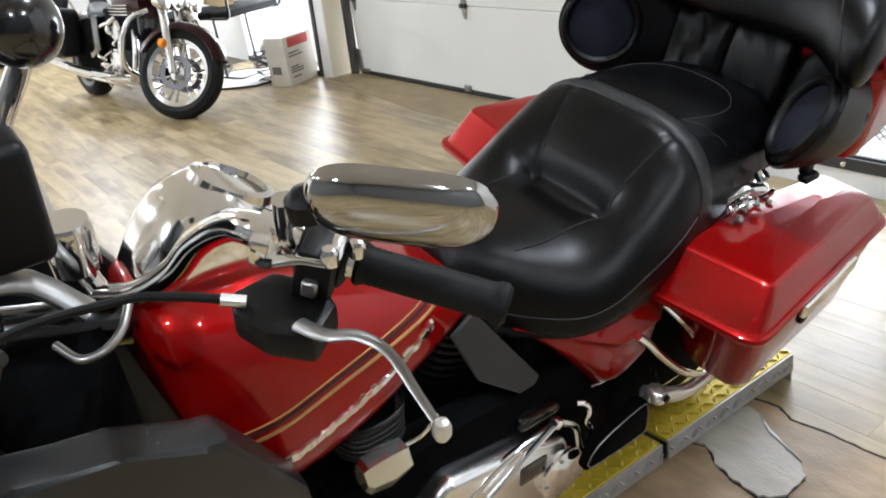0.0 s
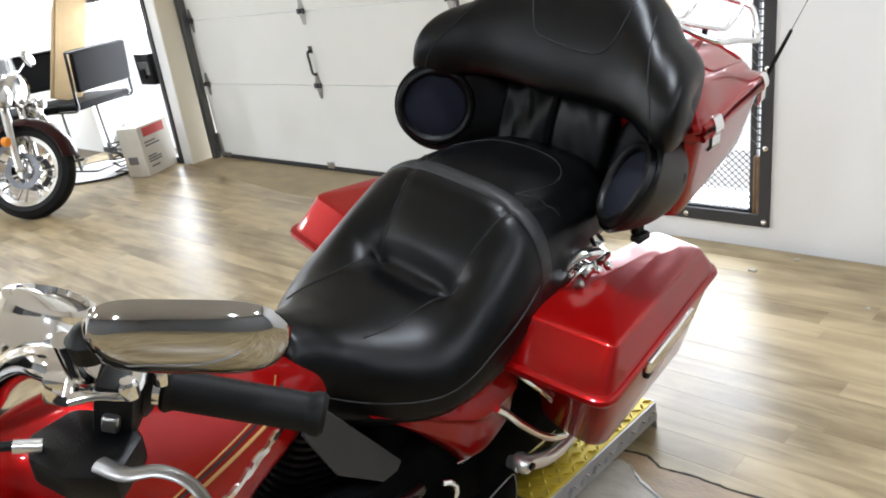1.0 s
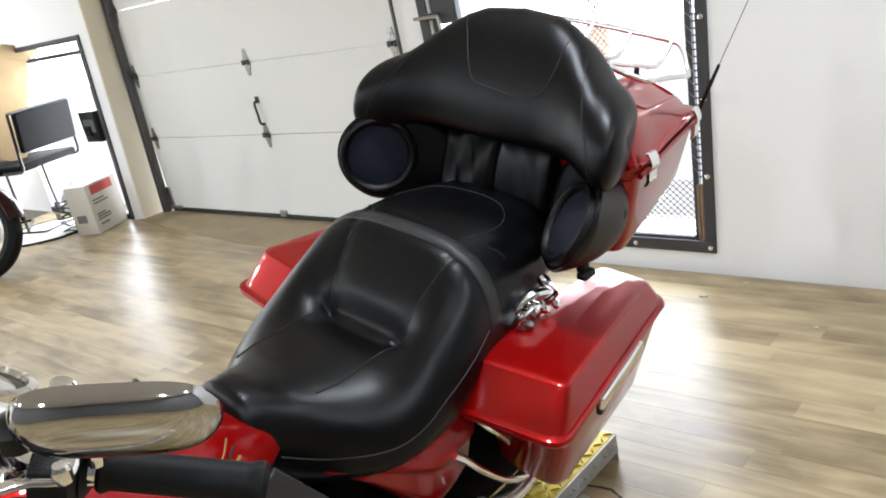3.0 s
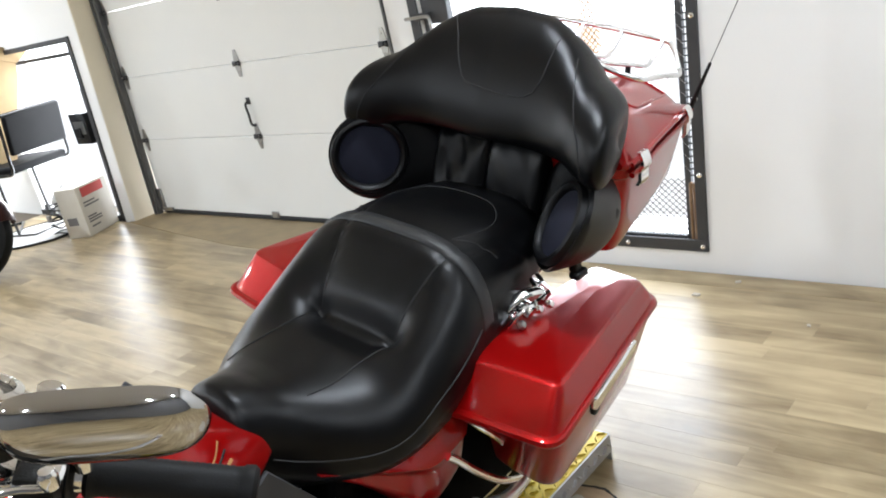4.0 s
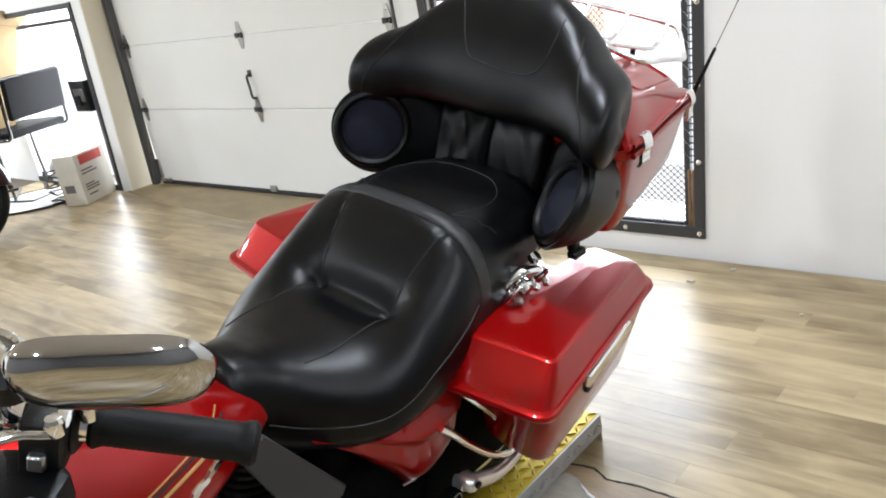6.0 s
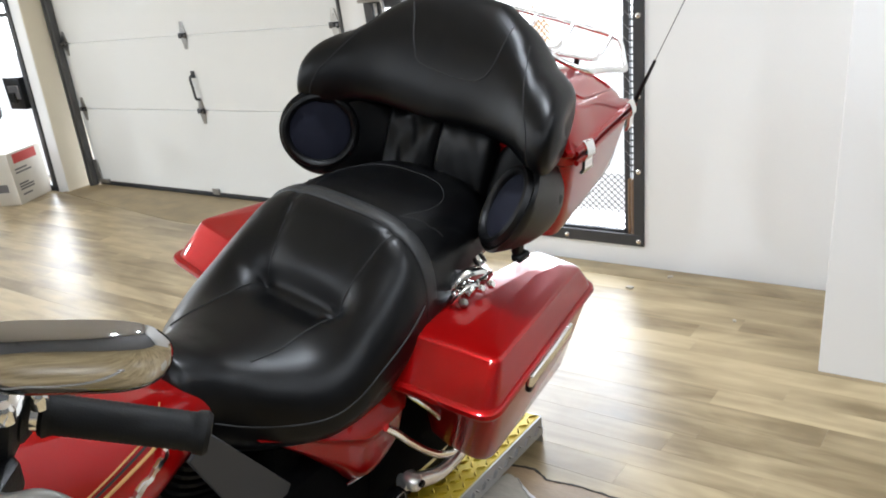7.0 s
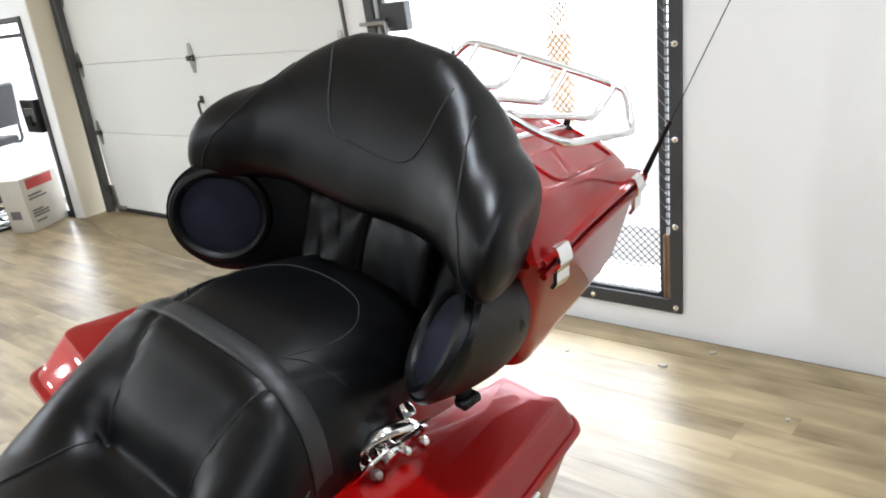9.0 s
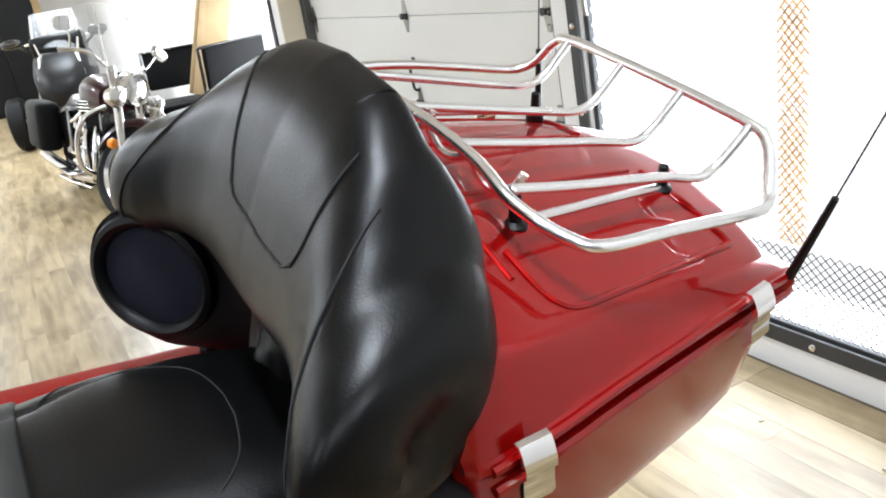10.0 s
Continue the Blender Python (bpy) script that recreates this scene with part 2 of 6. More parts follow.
def lofted(rings, cap=True, closed=True, loop=False):
    bm = bmesh.new()
    vs = [[bm.verts.new(p) for p in r] for r in rings]
    n = len(rings[0])
    pairs = list(zip(vs, vs[1:])) + ([(vs[-1], vs[0])] if loop else [])
    for a, b in pairs:
        for i in range(n if closed else n - 1):
            j = (i + 1) % n
            bm.faces.new((a[i], a[j], b[j], b[i]))
    if cap and closed and not loop:
        bm.faces.new(vs[0])
        bm.faces.new(vs[-1][::-1])
    return bm


def smooth_path(pts, per=6, closed=False):
    """Points along a Catmull-Rom curve."""
    P = [Vector(p) for p in pts]
    n = len(P)
    out = []
    for i in range(n if closed else n - 1):
        p1, p2 = P[i], P[(i + 1) % n]
        p0 = P[i - 1] if (i > 0 or closed) else p1 - (p2 - p1)
        p3 = P[(i + 2) % n] if (i + 2 < n or closed) else p2 + (p2 - p1)
        for k in range(per):
            t = k / per
            out.append(0.5 * (2 * p1 + (p2 - p0) * t + (2 * p0 - 5 * p1 + 4 * p2 - p3) * t * t + (3 * p1 - p0 - 3 * p2 + p3) * t ** 3))
    if not closed:
        out.append(P[-1])
    return out


def tube(pts, r, seg=10, per=6, closed=False, ends=None, flat=1.0):
    """A round bar along a curve; ends: radius at start and end; flat squashes it."""
    path = smooth_path(pts, per, closed) if per > 1 else [Vector(p) for p in pts]
    rings, up = [], Vector((0.13, 0.21, 0.97))
    n = len(path)
    for i, p in enumerate(path):
        a = path[i - 1] if (i or closed) else p
        b = path[(i + 1) % n] if (i < n - 1 or closed) else p
        t = (b - a).normalized()
        s = t.cross(up)
        if s.length < 1e-3:
            s = t.orthogonal()
        s.normalize()
        w = t.cross(s).normalized()
        up = w if w.dot(up) > 0 else -w
        rr = r if ends is None else ends[0] + (ends[1] - ends[0]) * i / (n - 1)
        rings.append([p + rr * (math.cos(q) * s + math.sin(q) * flat * up) for q in (2 * math.pi * k / seg for k in range(seg))])
    return lofted(rings, loop=closed)


def lathe(profile, seg=32, axis="z", ring=False):
    """Turned shape from (radius, height) pairs."""
    bm = bmesh.new()
    rows = []
    for r, h in profile:
        rows.append([bm.verts.new((r * math.cos(q), r * math.sin(q), h)) for q in (2 * math.pi * k / seg for k in range(seg))])
    for a, b in list(zip(rows, rows[1:])) + ([(rows[-1], rows[0])] if ring else []):
        for i in range(seg):
            j = (i + 1) % seg
            bm.faces.new((a[i], a[j], b[j], b[i]))
    if not ring:
        bm.faces.new(rows[0][::-1])
        bm.faces.new(rows[-1])
    if axis == "y":
        bm.transform(pose(0, 0, 0, 90))
    elif axis == "x":
        bm.transform(pose(0, 0, 0, 0, 90))
    return bm


def block(x0, x1, y0, y1, z0, z1, bevel=0.0, seg=2):
    bm = bmesh.new()
    bmesh.ops.create_cube(bm, size=1)
    bm.transform(Matrix.Translation(((x0 + x1) / 2, (y0 + y1) / 2, (z0 + z1) / 2)) @ Matrix.Diagonal((x1 - x0, y1 - y0, z1 - z0, 1)))
    if bevel:
        bmesh.ops.bevel(bm, geom=bm.edges[:], offset=bevel, segments=seg, profile=0.5, affect="EDGES")
    return bm


def slab(outline, z0, z1, bevel=0.0, seg=2):
    """A flat shape (x, y outline) with thickness."""
    bm = bmesh.new()
    a = [bm.verts.new((x, y, z0)) for x, y in outline]
    b = [bm.verts.new((x, y, z1)) for x, y in outline]
    n = len(a)
    bm.faces.new(a[::-1])
    bm.faces.new(b)
    for i in range(n):
        j = (i + 1) % n
        bm.faces.new((a[i], a[j], b[j], b[i]))
    if bevel:
        bmesh.ops.bevel(bm, geom=bm.edges[:], offset=bevel, segments=seg, profile=0.5, affect="EDGES")
    return bm


def join(*bms):
    out = bmesh.new()
    for b in bms:
        me = bpy.data.meshes.new("tmp")
        b.to_mesh(me)
        b.free()
        out.from_mesh(me)
        bpy.data.meshes.remove(me)
    return out


def super_ring(cx, cy, cz, hy, hz, n=28, p=3.0):
    """A rounded-rectangle ring in a plane across x."""
    pts = []
    for k in range(n):
        q = 2 * math.pi * k / n
        c, s = math.cos(q), math.sin(q)
        pts.append(Vector((cx, cy + hy * math.copysign(abs(c) ** (2 / p), c), cz + hz * math.copysign(abs(s) ** (2 / p), s))))
    return pts


def finned(w, d, n, step):
    """A finned barrel: one skin stepping out and in."""
    rings = []
    for k in range(n):
        for z, s in ((k * step, 0.8), (k * step, 1.0), (k * step + step * 0.42, 1.0), (k * step + step * 0.42, 0.8)):
            ring = super_ring(0, 0, 0, w * s, d * s, 24, 4)
            rings.append([Vector((p.y, p.z, z + 0.0002 * (s > 0.9))) for p in ring])
    return lofted(rings)

# ---- the room ----
def structure(name, bm, material, label, category, m=None, smooth=False):
    return tagged(part(name, bm, material, None, "", m, smooth), label, category, "", "structure")


WALL_Y, DOOR_Y = 3.68, 3.89
structure("floor", block(-15.0, 3.6, -3.2, 3.95, -0.14, -0.012), BASE, "dark subfloor under laminate boards", "floor")
structure("ground", block(-60, 60, 4.0, 120, -0.16, -0.02), CONCRETE, "pale concrete yard outside the openings", "ground")
structure("ceiling", block(-15.0, 3.6, -3.2, 4.0, 2.92, 3.05), CEIL, "plain cream ceiling with small downlights", "ceiling")
# unseen walls: grey ones darken reflections, the white one keeps the west bright
structure("wall_south", block(-5.0, 3.6, -3.35, -3.2, -0.14, 2.92), WALL_DIM, "unseen wall, darkened to dim reflections", "wall")
structure("wall_south_2", block(-15.0, -5.0, -3.35, -3.2, -0.14, 2.92), WALL, "plain white painted wall", "wall")
structure("wall_west", block(-15.15, -15.0, -3.2, 4.0, -0.14, 2.92), WALL, "plain white painted wall at the far end", "wall")
structure("wall_east", block(3.6, 3.75, -3.2, 4.0, -0.14, 2.92), WALL_DIM, "unseen wall, darkened to dim reflections", "wall")
# wall with the garage door, the doorway and the mesh gate
GX0, GX1, GZ0, GZ1 = -1.545, -0.285, 0.080, 1.29


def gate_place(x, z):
    """Skews the gate to fit the camera's view: its hinge side leans outwards."""
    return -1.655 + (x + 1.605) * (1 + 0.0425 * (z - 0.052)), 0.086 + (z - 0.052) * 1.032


def upright(pts, y0, y1):
    """A wall piece from its x, z outline."""
    bm = slab(pts, -y1, -y0)
    bm.transform(pose(0, 0, 0, 90))
    return bm


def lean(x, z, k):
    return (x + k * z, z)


DWX, JX = -5.105, -4.965
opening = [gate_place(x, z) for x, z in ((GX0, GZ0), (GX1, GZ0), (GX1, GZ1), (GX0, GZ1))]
north = join(
    block(-15.0, -6.55, WALL_Y, 4.0, -0.14, 2.92),
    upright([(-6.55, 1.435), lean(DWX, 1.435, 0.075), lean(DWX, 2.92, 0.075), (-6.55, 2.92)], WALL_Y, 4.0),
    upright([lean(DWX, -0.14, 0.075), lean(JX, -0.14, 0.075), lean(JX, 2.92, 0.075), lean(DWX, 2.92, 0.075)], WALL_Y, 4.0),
    upright([(-4.80, 2.35), (-1.76, 2.35), (-1.76, 2.92), (-4.75, 2.92)], WALL_Y, 4.0),
    block(-2.0, -1.76, DOOR_Y - 0.02, 4.0, -0.14, 2.35),
    upright([(-1.76, -0.14), (opening[0][0], -0.14), opening[0], opening[3], (opening[3][0], 2.92), (-1.76, 2.92)], WALL_Y, 4.0),
    upright([(opening[0][0], -0.14), (opening[1][0], -0.14), opening[1], opening[0]], WALL_Y, 4.0),
    upright([opening[3], opening[2], (opening[2][0], 2.92), (opening[3][0], 2.92)], WALL_Y, 4.0),
    upright([(opening[1][0], -0.14), (0.75, -0.14), (0.75, 2.92), (opening[2][0], 2.92), opening[2], opening[1]], WALL_Y, 4.0))
structure("wall_north", north, WALL, "white painted wall with garage door and gate openings", "wall")
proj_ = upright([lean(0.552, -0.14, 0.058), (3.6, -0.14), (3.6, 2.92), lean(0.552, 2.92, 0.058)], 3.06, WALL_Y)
bmesh.ops.bevel(proj_, geom=proj_.edges[:], offset=0.004, segments=1, profile=0.5, affect="EDGES")
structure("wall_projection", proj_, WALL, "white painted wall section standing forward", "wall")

# floor boards run along the wall
BW, BL = 0.096, 1.22
rng = random.Random(4)


def board_mesh(name, length, width, material):
    return finish(block(0, length, 0, width, -0.012, 0.0, 0.0003, 1), name, material, False)


floor_ob = bpy.data.objects["floor"]
BOARDS = {}
far = []
count = 0
row = 0
y = -3.2
while y < 3.42:
    w = min(BW, 3.42 - y)
    x = -15.0 + rng.uniform(-0.8, 0)
    while x < 3.6:
        a, b = max(x, -15.0), min(x + BL, 3.6)
        if b - a > 0.02:
            near = a < 1.7 and b > -3.4 and y > 0.9 and count < 300
            if near:
                key = (round(b - a, 3), round(w, 3))
                if key not in BOARDS:
                    BOARDS[key] = board_mesh("board", b - a - 0.0002, w - 0.0002, PLANK)
                ob = new("board", BOARDS[key])
                ob.parent = floor_ob
                ob.matrix_basis = pose(a, y, 0)
                count += 1
            else:
                far.append((a, b - 0.0002, y, y + w - 0.0002))
        x += BL
    y += BW
    row += 1
vs, fs = [], []
for a, b, c, d in far:
    k = len(vs)
    vs += [(a, c, 0), (b, c, 0), (b, d, 0), (a, d, 0), (a, c, -0.012), (b, c, -0.012), (b, d, -0.012), (a, d, -0.012)]
    fs += [(k, k + 1, k + 2, k + 3), (k, k + 4, k + 5, k + 1), (k + 1, k + 5, k + 6, k + 2), (k + 2, k + 6, k + 7, k + 3), (k + 3, k + 7, k + 4, k)]
me = bpy.data.meshes.new("far_boards")
me.from_pydata(vs, [], fs)
me.materials.append(PLANK_FAR)
fb = new("far_boards", me)
fb.parent = floor_ob
tagged(fb, "laminate boards of the far floor", kind="stuff")
# last boards along the wall, and the bare dirty threshold before the garage door
for a, b in ((-6.55, -5.0), (-5.0, -3.6), (-3.6, -2.1), (-2.1, -0.8), (-0.8, 0.60)):
    for y0 in (3.42, 3.538):
        if -5.0 <= a < -2.1:
            continue
        part("board", block(0, b - a - 0.002, 0, 0.116, -0.012, 0.0, 0.0012, 1), PLANK, floor_ob, m=pose(a, y0, 0), smooth=False)
sill_ = slab([(-5.0, 3.655), (-4.2, 3.545), (-3.4, 3.45), (-2.1, 3.425), (-2.1, 3.905), (-5.0, 3.905)], -0.012, 0.0)
part("threshold", sill_, DIRTYSILL, floor_ob, "bare brown dirty threshold before the garage door", smooth=False)
under_ = slab([(-5.0, 3.42), (-2.1, 3.42), (-3.4, 3.446), (-4.2, 3.541), (-5.0, 3.651)], -0.012, -0.001)
part("board_end", under_, PLANK, floor_ob, smooth=False)

# broken pale slabs lying in the floor beside the lift
def slab_piece(outline, material, z, label):
    return part("torn_patch", slab(outline, -0.01, z), material, floor_ob, label, smooth=False)


def ragged(pts, seed, amp=0.006):
    r = random.Random(seed)
    out = []
    for i, p in enumerate(pts):
        q = pts[(i + 1) % len(pts)]
        for k in range(5):
            t = k / 5
            out.append((p[0] + (q[0] - p[0]) * t + r.uniform(-amp, amp), p[1] + (q[1] - p[1]) * t + r.uniform(-amp, amp)))
    return out


CRACK_LINE = [(-0.075, 2.222), (0.004, 2.234), (0.058, 2.206), (0.14, 2.220), (0.24, 2.218), (0.42, 2.232), (0.80, 2.215)]
slab_piece(ragged([(-0.075, 1.30)] + CRACK_LINE + [(0.82, 1.75), (0.60, 1.30)], 1, 0.004), STONE_TAN, 0.0012, "bare tan underlay where the laminate is torn away")
slab_piece(ragged([(x, y - 0.003) for x, y in CRACK_LINE] + [(x, y + 0.004) for x, y in reversed(CRACK_LINE)], 4, 0.0022), CRACK, 0.0022, "dark ragged crack")
FLAP = [(-0.066, 1.962), (-0.030, 1.974), (0.034, 1.932), (0.096, 1.915), (0.166, 1.902), (0.210, 1.948), (0.203, 2.038), (0.165, 2.070), (0.09, 2.105), (-0.010, 2.170), (-0.050, 2.178), (-0.072, 2.10)]
slab_piece(ragged([(x * 1.01 + 0.003, y - 0.006) for x, y in FLAP], 6, 0.004), CRACK, 0.0022, "dark ragged crack")
slab_piece(ragged(FLAP, 2, 0.004), STONE, 0.0075, "loose torn flap of pale laminate")
slab_piece(ragged([(-0.012, 2.168), (0.05, 2.128), (0.172, 2.074), (0.05, 2.118)], 8, 0.002), MATWHITE, 0.0115, "curled white edge of the flap")
slab_piece(ragged([(0.24, 1.62), (0.30, 1.80), (0.52, 1.90), (0.80, 1.86), (0.80, 1.50), (0.5, 1.45)], 3, 0.006), STONE, 0.005, "loose torn flap of pale laminate")
for k, (cx, cy, sc) in enumerate(((-0.26, 3.44, 0.016), (-0.15, 3.59, 0.013), (-0.62, 3.40, 0.009), (0.21, 3.30, 0.010))):
    chip = slab(ragged([(-sc, -sc * 0.5), (sc * 0.7, -sc * 0.6), (sc, sc * 0.4), (-sc * 0.5, sc * 0.6)], 20 + k, sc * 0.12), 0.0, sc * 0.5, 0.001, 1)
    ch_ = part("plaster_chip", chip, STONE, None, m=pose(cx, cy, 0, 0, 0, 40 * k), smooth=False)
    tagged(ch_, "small pale plaster chip on the floor", "debris", "chips by the wall")

# garage door
gd = thing("garage_door", "cream white sectional garage door with steel hinges, closed", "garage door", kind="structure")
GXL, GXR = -4.845, -2.03
edges = [0.03, 0.59, 1.066, 1.54, 2.02, 2.5]
for z0, z1 in zip(edges, edges[1:]):
    body = block(GXL, GXR, DOOR_Y, DOOR_Y + 0.045, z0 + 0.002, z1 - 0.002, 0.004, 2)
    part("door_section", body, DOORPAINT, gd, smooth=False)
part("bottom_seal", block(GXL, GXR, DOOR_Y - 0.006, DOOR_Y + 0.05, 0.002, 0.03, 0.006, 2), SEAL, gd, "black rubber bottom seal")


def hinge(x, z, w=0.052, h=0.085):
    outline = [(-w * 0.25, -h), (w * 0.25, -h), (w * 0.5, -h * 0.3), (w * 0.75, 0), (w * 0.5, h * 0.3), (w * 0.25, h), (-w * 0.25, h), (-w * 0.5, h * 0.3), (-w * 0.75, 0), (-w * 0.5, -h * 0.3)]
    pl = slab(outline, 0, 0.004, 0.001, 1)
    kn = lathe([(0.001, -0.03), (0.011, -0.03), (0.011, 0.03), (0.001, 0.03)], 10, "x")
    kn.transform(pose(0, 0, 0.010))
    bolts = [block(-0.005, 0.005, s * h * 0.62 - 0.005, s * h * 0.62 + 0.005, 0.004, 0.009, 0.002, 1) for s in (-1, 1)]
    bm = join(pl, kn, *bolts)
    bm.transform(pose(x, DOOR_Y - 0.001, z, 90))
    hg = part("hinge", bm, STEEL, gd, "bright steel diamond hinge")
    kb = join(block(-0.019, 0.019, -0.010, 0.014, 0.004, 0.030, 0.003, 1), block(-0.030, -0.022, -0.016, 0.016, 0.004, 0.020, 0.002, 1), block(0.022, 0.030, -0.016, 0.016, 0.004, 0.020, 0.002, 1))
    kb.transform(pose(x, DOOR_Y - 0.001, z, 90))
    part("hinge_roller", kb, DARKFRAME, hg, "dark hinge knuckle")
    return hg


for z in edges[1:-1]:
    hinge(-3.385 - 0.02 * (z - 1), z)
    hinge(-4.775, z)
    hinge(-2.075, z)
part("door_handle", join(tube([(-3.385, DOOR_Y, 0.82), (-3.385, DOOR_Y - 0.03, 0.805), (-3.37, DOOR_Y - 0.038, 0.74), (-3.375, DOOR_Y - 0.03, 0.675), (-3.375, DOOR_Y, 0.66)], 0.008, 8),
                         block(-3.405, -3.365, DOOR_Y - 0.006, DOOR_Y, 0.80, 0.845, 0.003, 1)), DARKFRAME, gd, "bent dark steel pull handle")
part("corner_bracket", join(block(-4.86, -4.80, DOOR_Y - 0.012, DOOR_Y, 0.03, 0.20, 0.003, 1), block(-4.86, -4.70, DOOR_Y - 0.02, DOOR_Y, 0.022, 0.05, 0.003, 1),
                            lathe([(0.001, -0.03), (0.016, -0.03), (0.016, 0.03), (0.001, 0.03)], 12, "x")), STEEL, gd, "galvanised bottom corner bracket")
bpy.data.objects["corner_bracket"].data.transform(Matrix.Translation((0, -0.001, 0)))
part("bottom_bracket", block(-3.466, -3.396, DOOR_Y - 0.014, DOOR_Y, 0.02, 0.065, 0.004, 1), STEEL, gd, "small steel bottom bracket")
track_ = join(block(-4.895, -4.868, DOOR_Y - 0.05, DOOR_Y - 0.002, 0, 2.34, 0.004, 1), block(-4.915, -4.895, DOOR_Y - 0.06, DOOR_Y - 0.045, 0.0, 2.34, 0.002, 1))
for v in track_.verts:
    v.co.x += 0.055 * v.co.z
# thin cream sheet colours only the jamb's side face
lining_ = upright([lean(JX, 0.0, 0.075), lean(JX + 0.008, 0.0, 0.075), lean(JX + 0.008, 2.34, 0.075), lean(JX, 2.34, 0.075)], WALL_Y + 0.004, DOOR_Y + 0.05)
part("jamb_lining", lining_, CREAM, gd, "thin cream face on the jamb's inner side", smooth=False)
part("door_track", track_, TRACK, gd, "grey steel vertical track")
part("door_track", block(-2.02, -2.004, DOOR_Y - 0.03, DOOR_Y + 0.02, 0, 2.35, 0.003, 1), TRACK, gd, "grey steel vertical track")
part("latch_box", block(-3.44, -3.38, DOOR_Y - 0.03, DOOR_Y, 1.58, 1.70, 0.004, 1), CARTON, gd, "small white lock box with a tag")

# mesh gate
gate = thing("mesh_gate", "dark steel framed gate of expanded metal mesh", "gate", kind="structure")
FX0, FX1, FZ0, FZ1 = -1.605, -0.246, 0.052, 1.350
FW, FY = 0.050, WALL_Y - 0.012
for nm, bm in (("frame_bar", block(FX0, FX1, FY, FY + 0.012, FZ0, FZ0 + FW, 0.002, 1)), ("frame_bar", block(FX0, FX1, FY, FY + 0.012, FZ1 - FW, FZ1, 0.002, 1)),
               ("frame_bar", block(FX0, FX0 + FW, FY - 0.002, FY + 0.012, FZ0 + FW, FZ1 - FW, 0.002, 1)), ("frame_bar", block(FX1 - 0.044, FX1, FY - 0.002, FY + 0.012, FZ0 + FW, FZ1 - FW, 0.002, 1))):
    part(nm, bm, DARKFRAME, gate)
part("hinge_bar", block(-0.347, -0.321, WALL_Y + 0.022, WALL_Y + 0.05, GZ0, GZ1, 0.003, 1), DARKFRAME, gate, "dark hinge bar of the gate")
part("hinge_pin", join(block(-0.322, -0.308, WALL_Y - 0.002, WALL_Y + 0.02, GZ0, 0.34, 0.004, 1), block(-0.304, -0.291, WALL_Y - 0.002, WALL_Y + 0.02, GZ0, 0.34, 0.004, 1)), RUST, gate, "rusty hinge pin")
inner = join(block(GX0, -0.347, WALL_Y + 0.01, WALL_Y + 0.035, GZ0, GZ0 + 0.03, 0.003, 1),
             block(GX0, GX0 + 0.025, WALL_Y + 0.01, WALL_Y + 0.035, GZ0, GZ1 - 0.03, 0.003, 1))
part("inner_frame", inner, DARKFRAME, gate)
part("slit_rung", join(*[block(-0.323, -0.285, WALL_Y + 0.026, WALL_Y + 0.034, 0.36 + 0.0262 * k, 0.3655 + 0.0262 * k) for k in range(36)]), DARKFRAME, gate, "dark rungs of the narrow slit")
part("lock_box", join(block(-1.51, -1.375, WALL_Y - 0.02, WALL_Y + 0.02, 1.085, 1.195, 0.004, 1), block(-1.56, -1.47, WALL_Y - 0.045, WALL_Y - 0.01, 1.11, 1.14, 0.004, 1)), DARKFRAME, gate, "worn steel lock plate and bolt")

part("bolt_handle", tube([(-1.60, WALL_Y - 0.05, 1.125), (-1.56, WALL_Y - 0.055, 1.125), (-1.47, WALL_Y - 0.055, 1.125), (-1.455, WALL_Y - 0.055, 1.11), (-1.45, WALL_Y - 0.055, 1.05), (-1.452, WALL_Y - 0.05, 1.025)], 0.008, 8, 4), STEEL, gate, "bent steel bolt handle")


def bolt(x, z):
    bm = lathe([(0.001, 0.008), (0.008, 0.007), (0.011, 0.004), (0.012, 0.0), (0.012, -0.004)][::-1], 12)
    bm.transform(pose(x, FY - 0.001, z, 90))
    part("bolt_head", bm, CHROME, gate, "round zinc bolt head")


for z in (0.376, 0.679, 0.983):
    bolt(-0.268, z)
    bolt(-1.580, z)
for x in (-1.580, -1.255, -0.92, -0.61, -0.268):
    bolt(x, 0.075)
    bolt(x, 1.326)
# expanded metal: slanted strands of a diamond lattice
vs, fs = [], []


def strand(a, b, t, yy):
    d = Vector((b[0] - a[0], 0, b[1] - a[1])).normalized()
    s = Vector((-d.z, 0, d.x)) * t
    k = len(vs)
    for p in (a, b):
        for u, v in ((s, 0), (s, 0.003), (-s, 0.003), (-s, 0)):
            vs.append((p[0] + u.x, yy + v, p[1] + u.z))
    for i in range(4):
        j = (i + 1) % 4
        fs.append((k + i, k + j, k + 4 + j, k + 4 + i))


CW, CH = 0.050, 0.025


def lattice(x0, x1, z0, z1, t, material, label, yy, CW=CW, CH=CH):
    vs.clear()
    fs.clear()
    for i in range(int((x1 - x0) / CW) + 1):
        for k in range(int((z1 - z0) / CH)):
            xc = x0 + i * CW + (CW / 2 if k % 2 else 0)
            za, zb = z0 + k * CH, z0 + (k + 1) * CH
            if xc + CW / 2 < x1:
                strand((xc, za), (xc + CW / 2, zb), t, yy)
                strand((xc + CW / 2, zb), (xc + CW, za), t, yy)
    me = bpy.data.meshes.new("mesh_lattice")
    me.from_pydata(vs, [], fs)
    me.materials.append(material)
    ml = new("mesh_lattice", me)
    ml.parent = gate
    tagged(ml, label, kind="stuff")


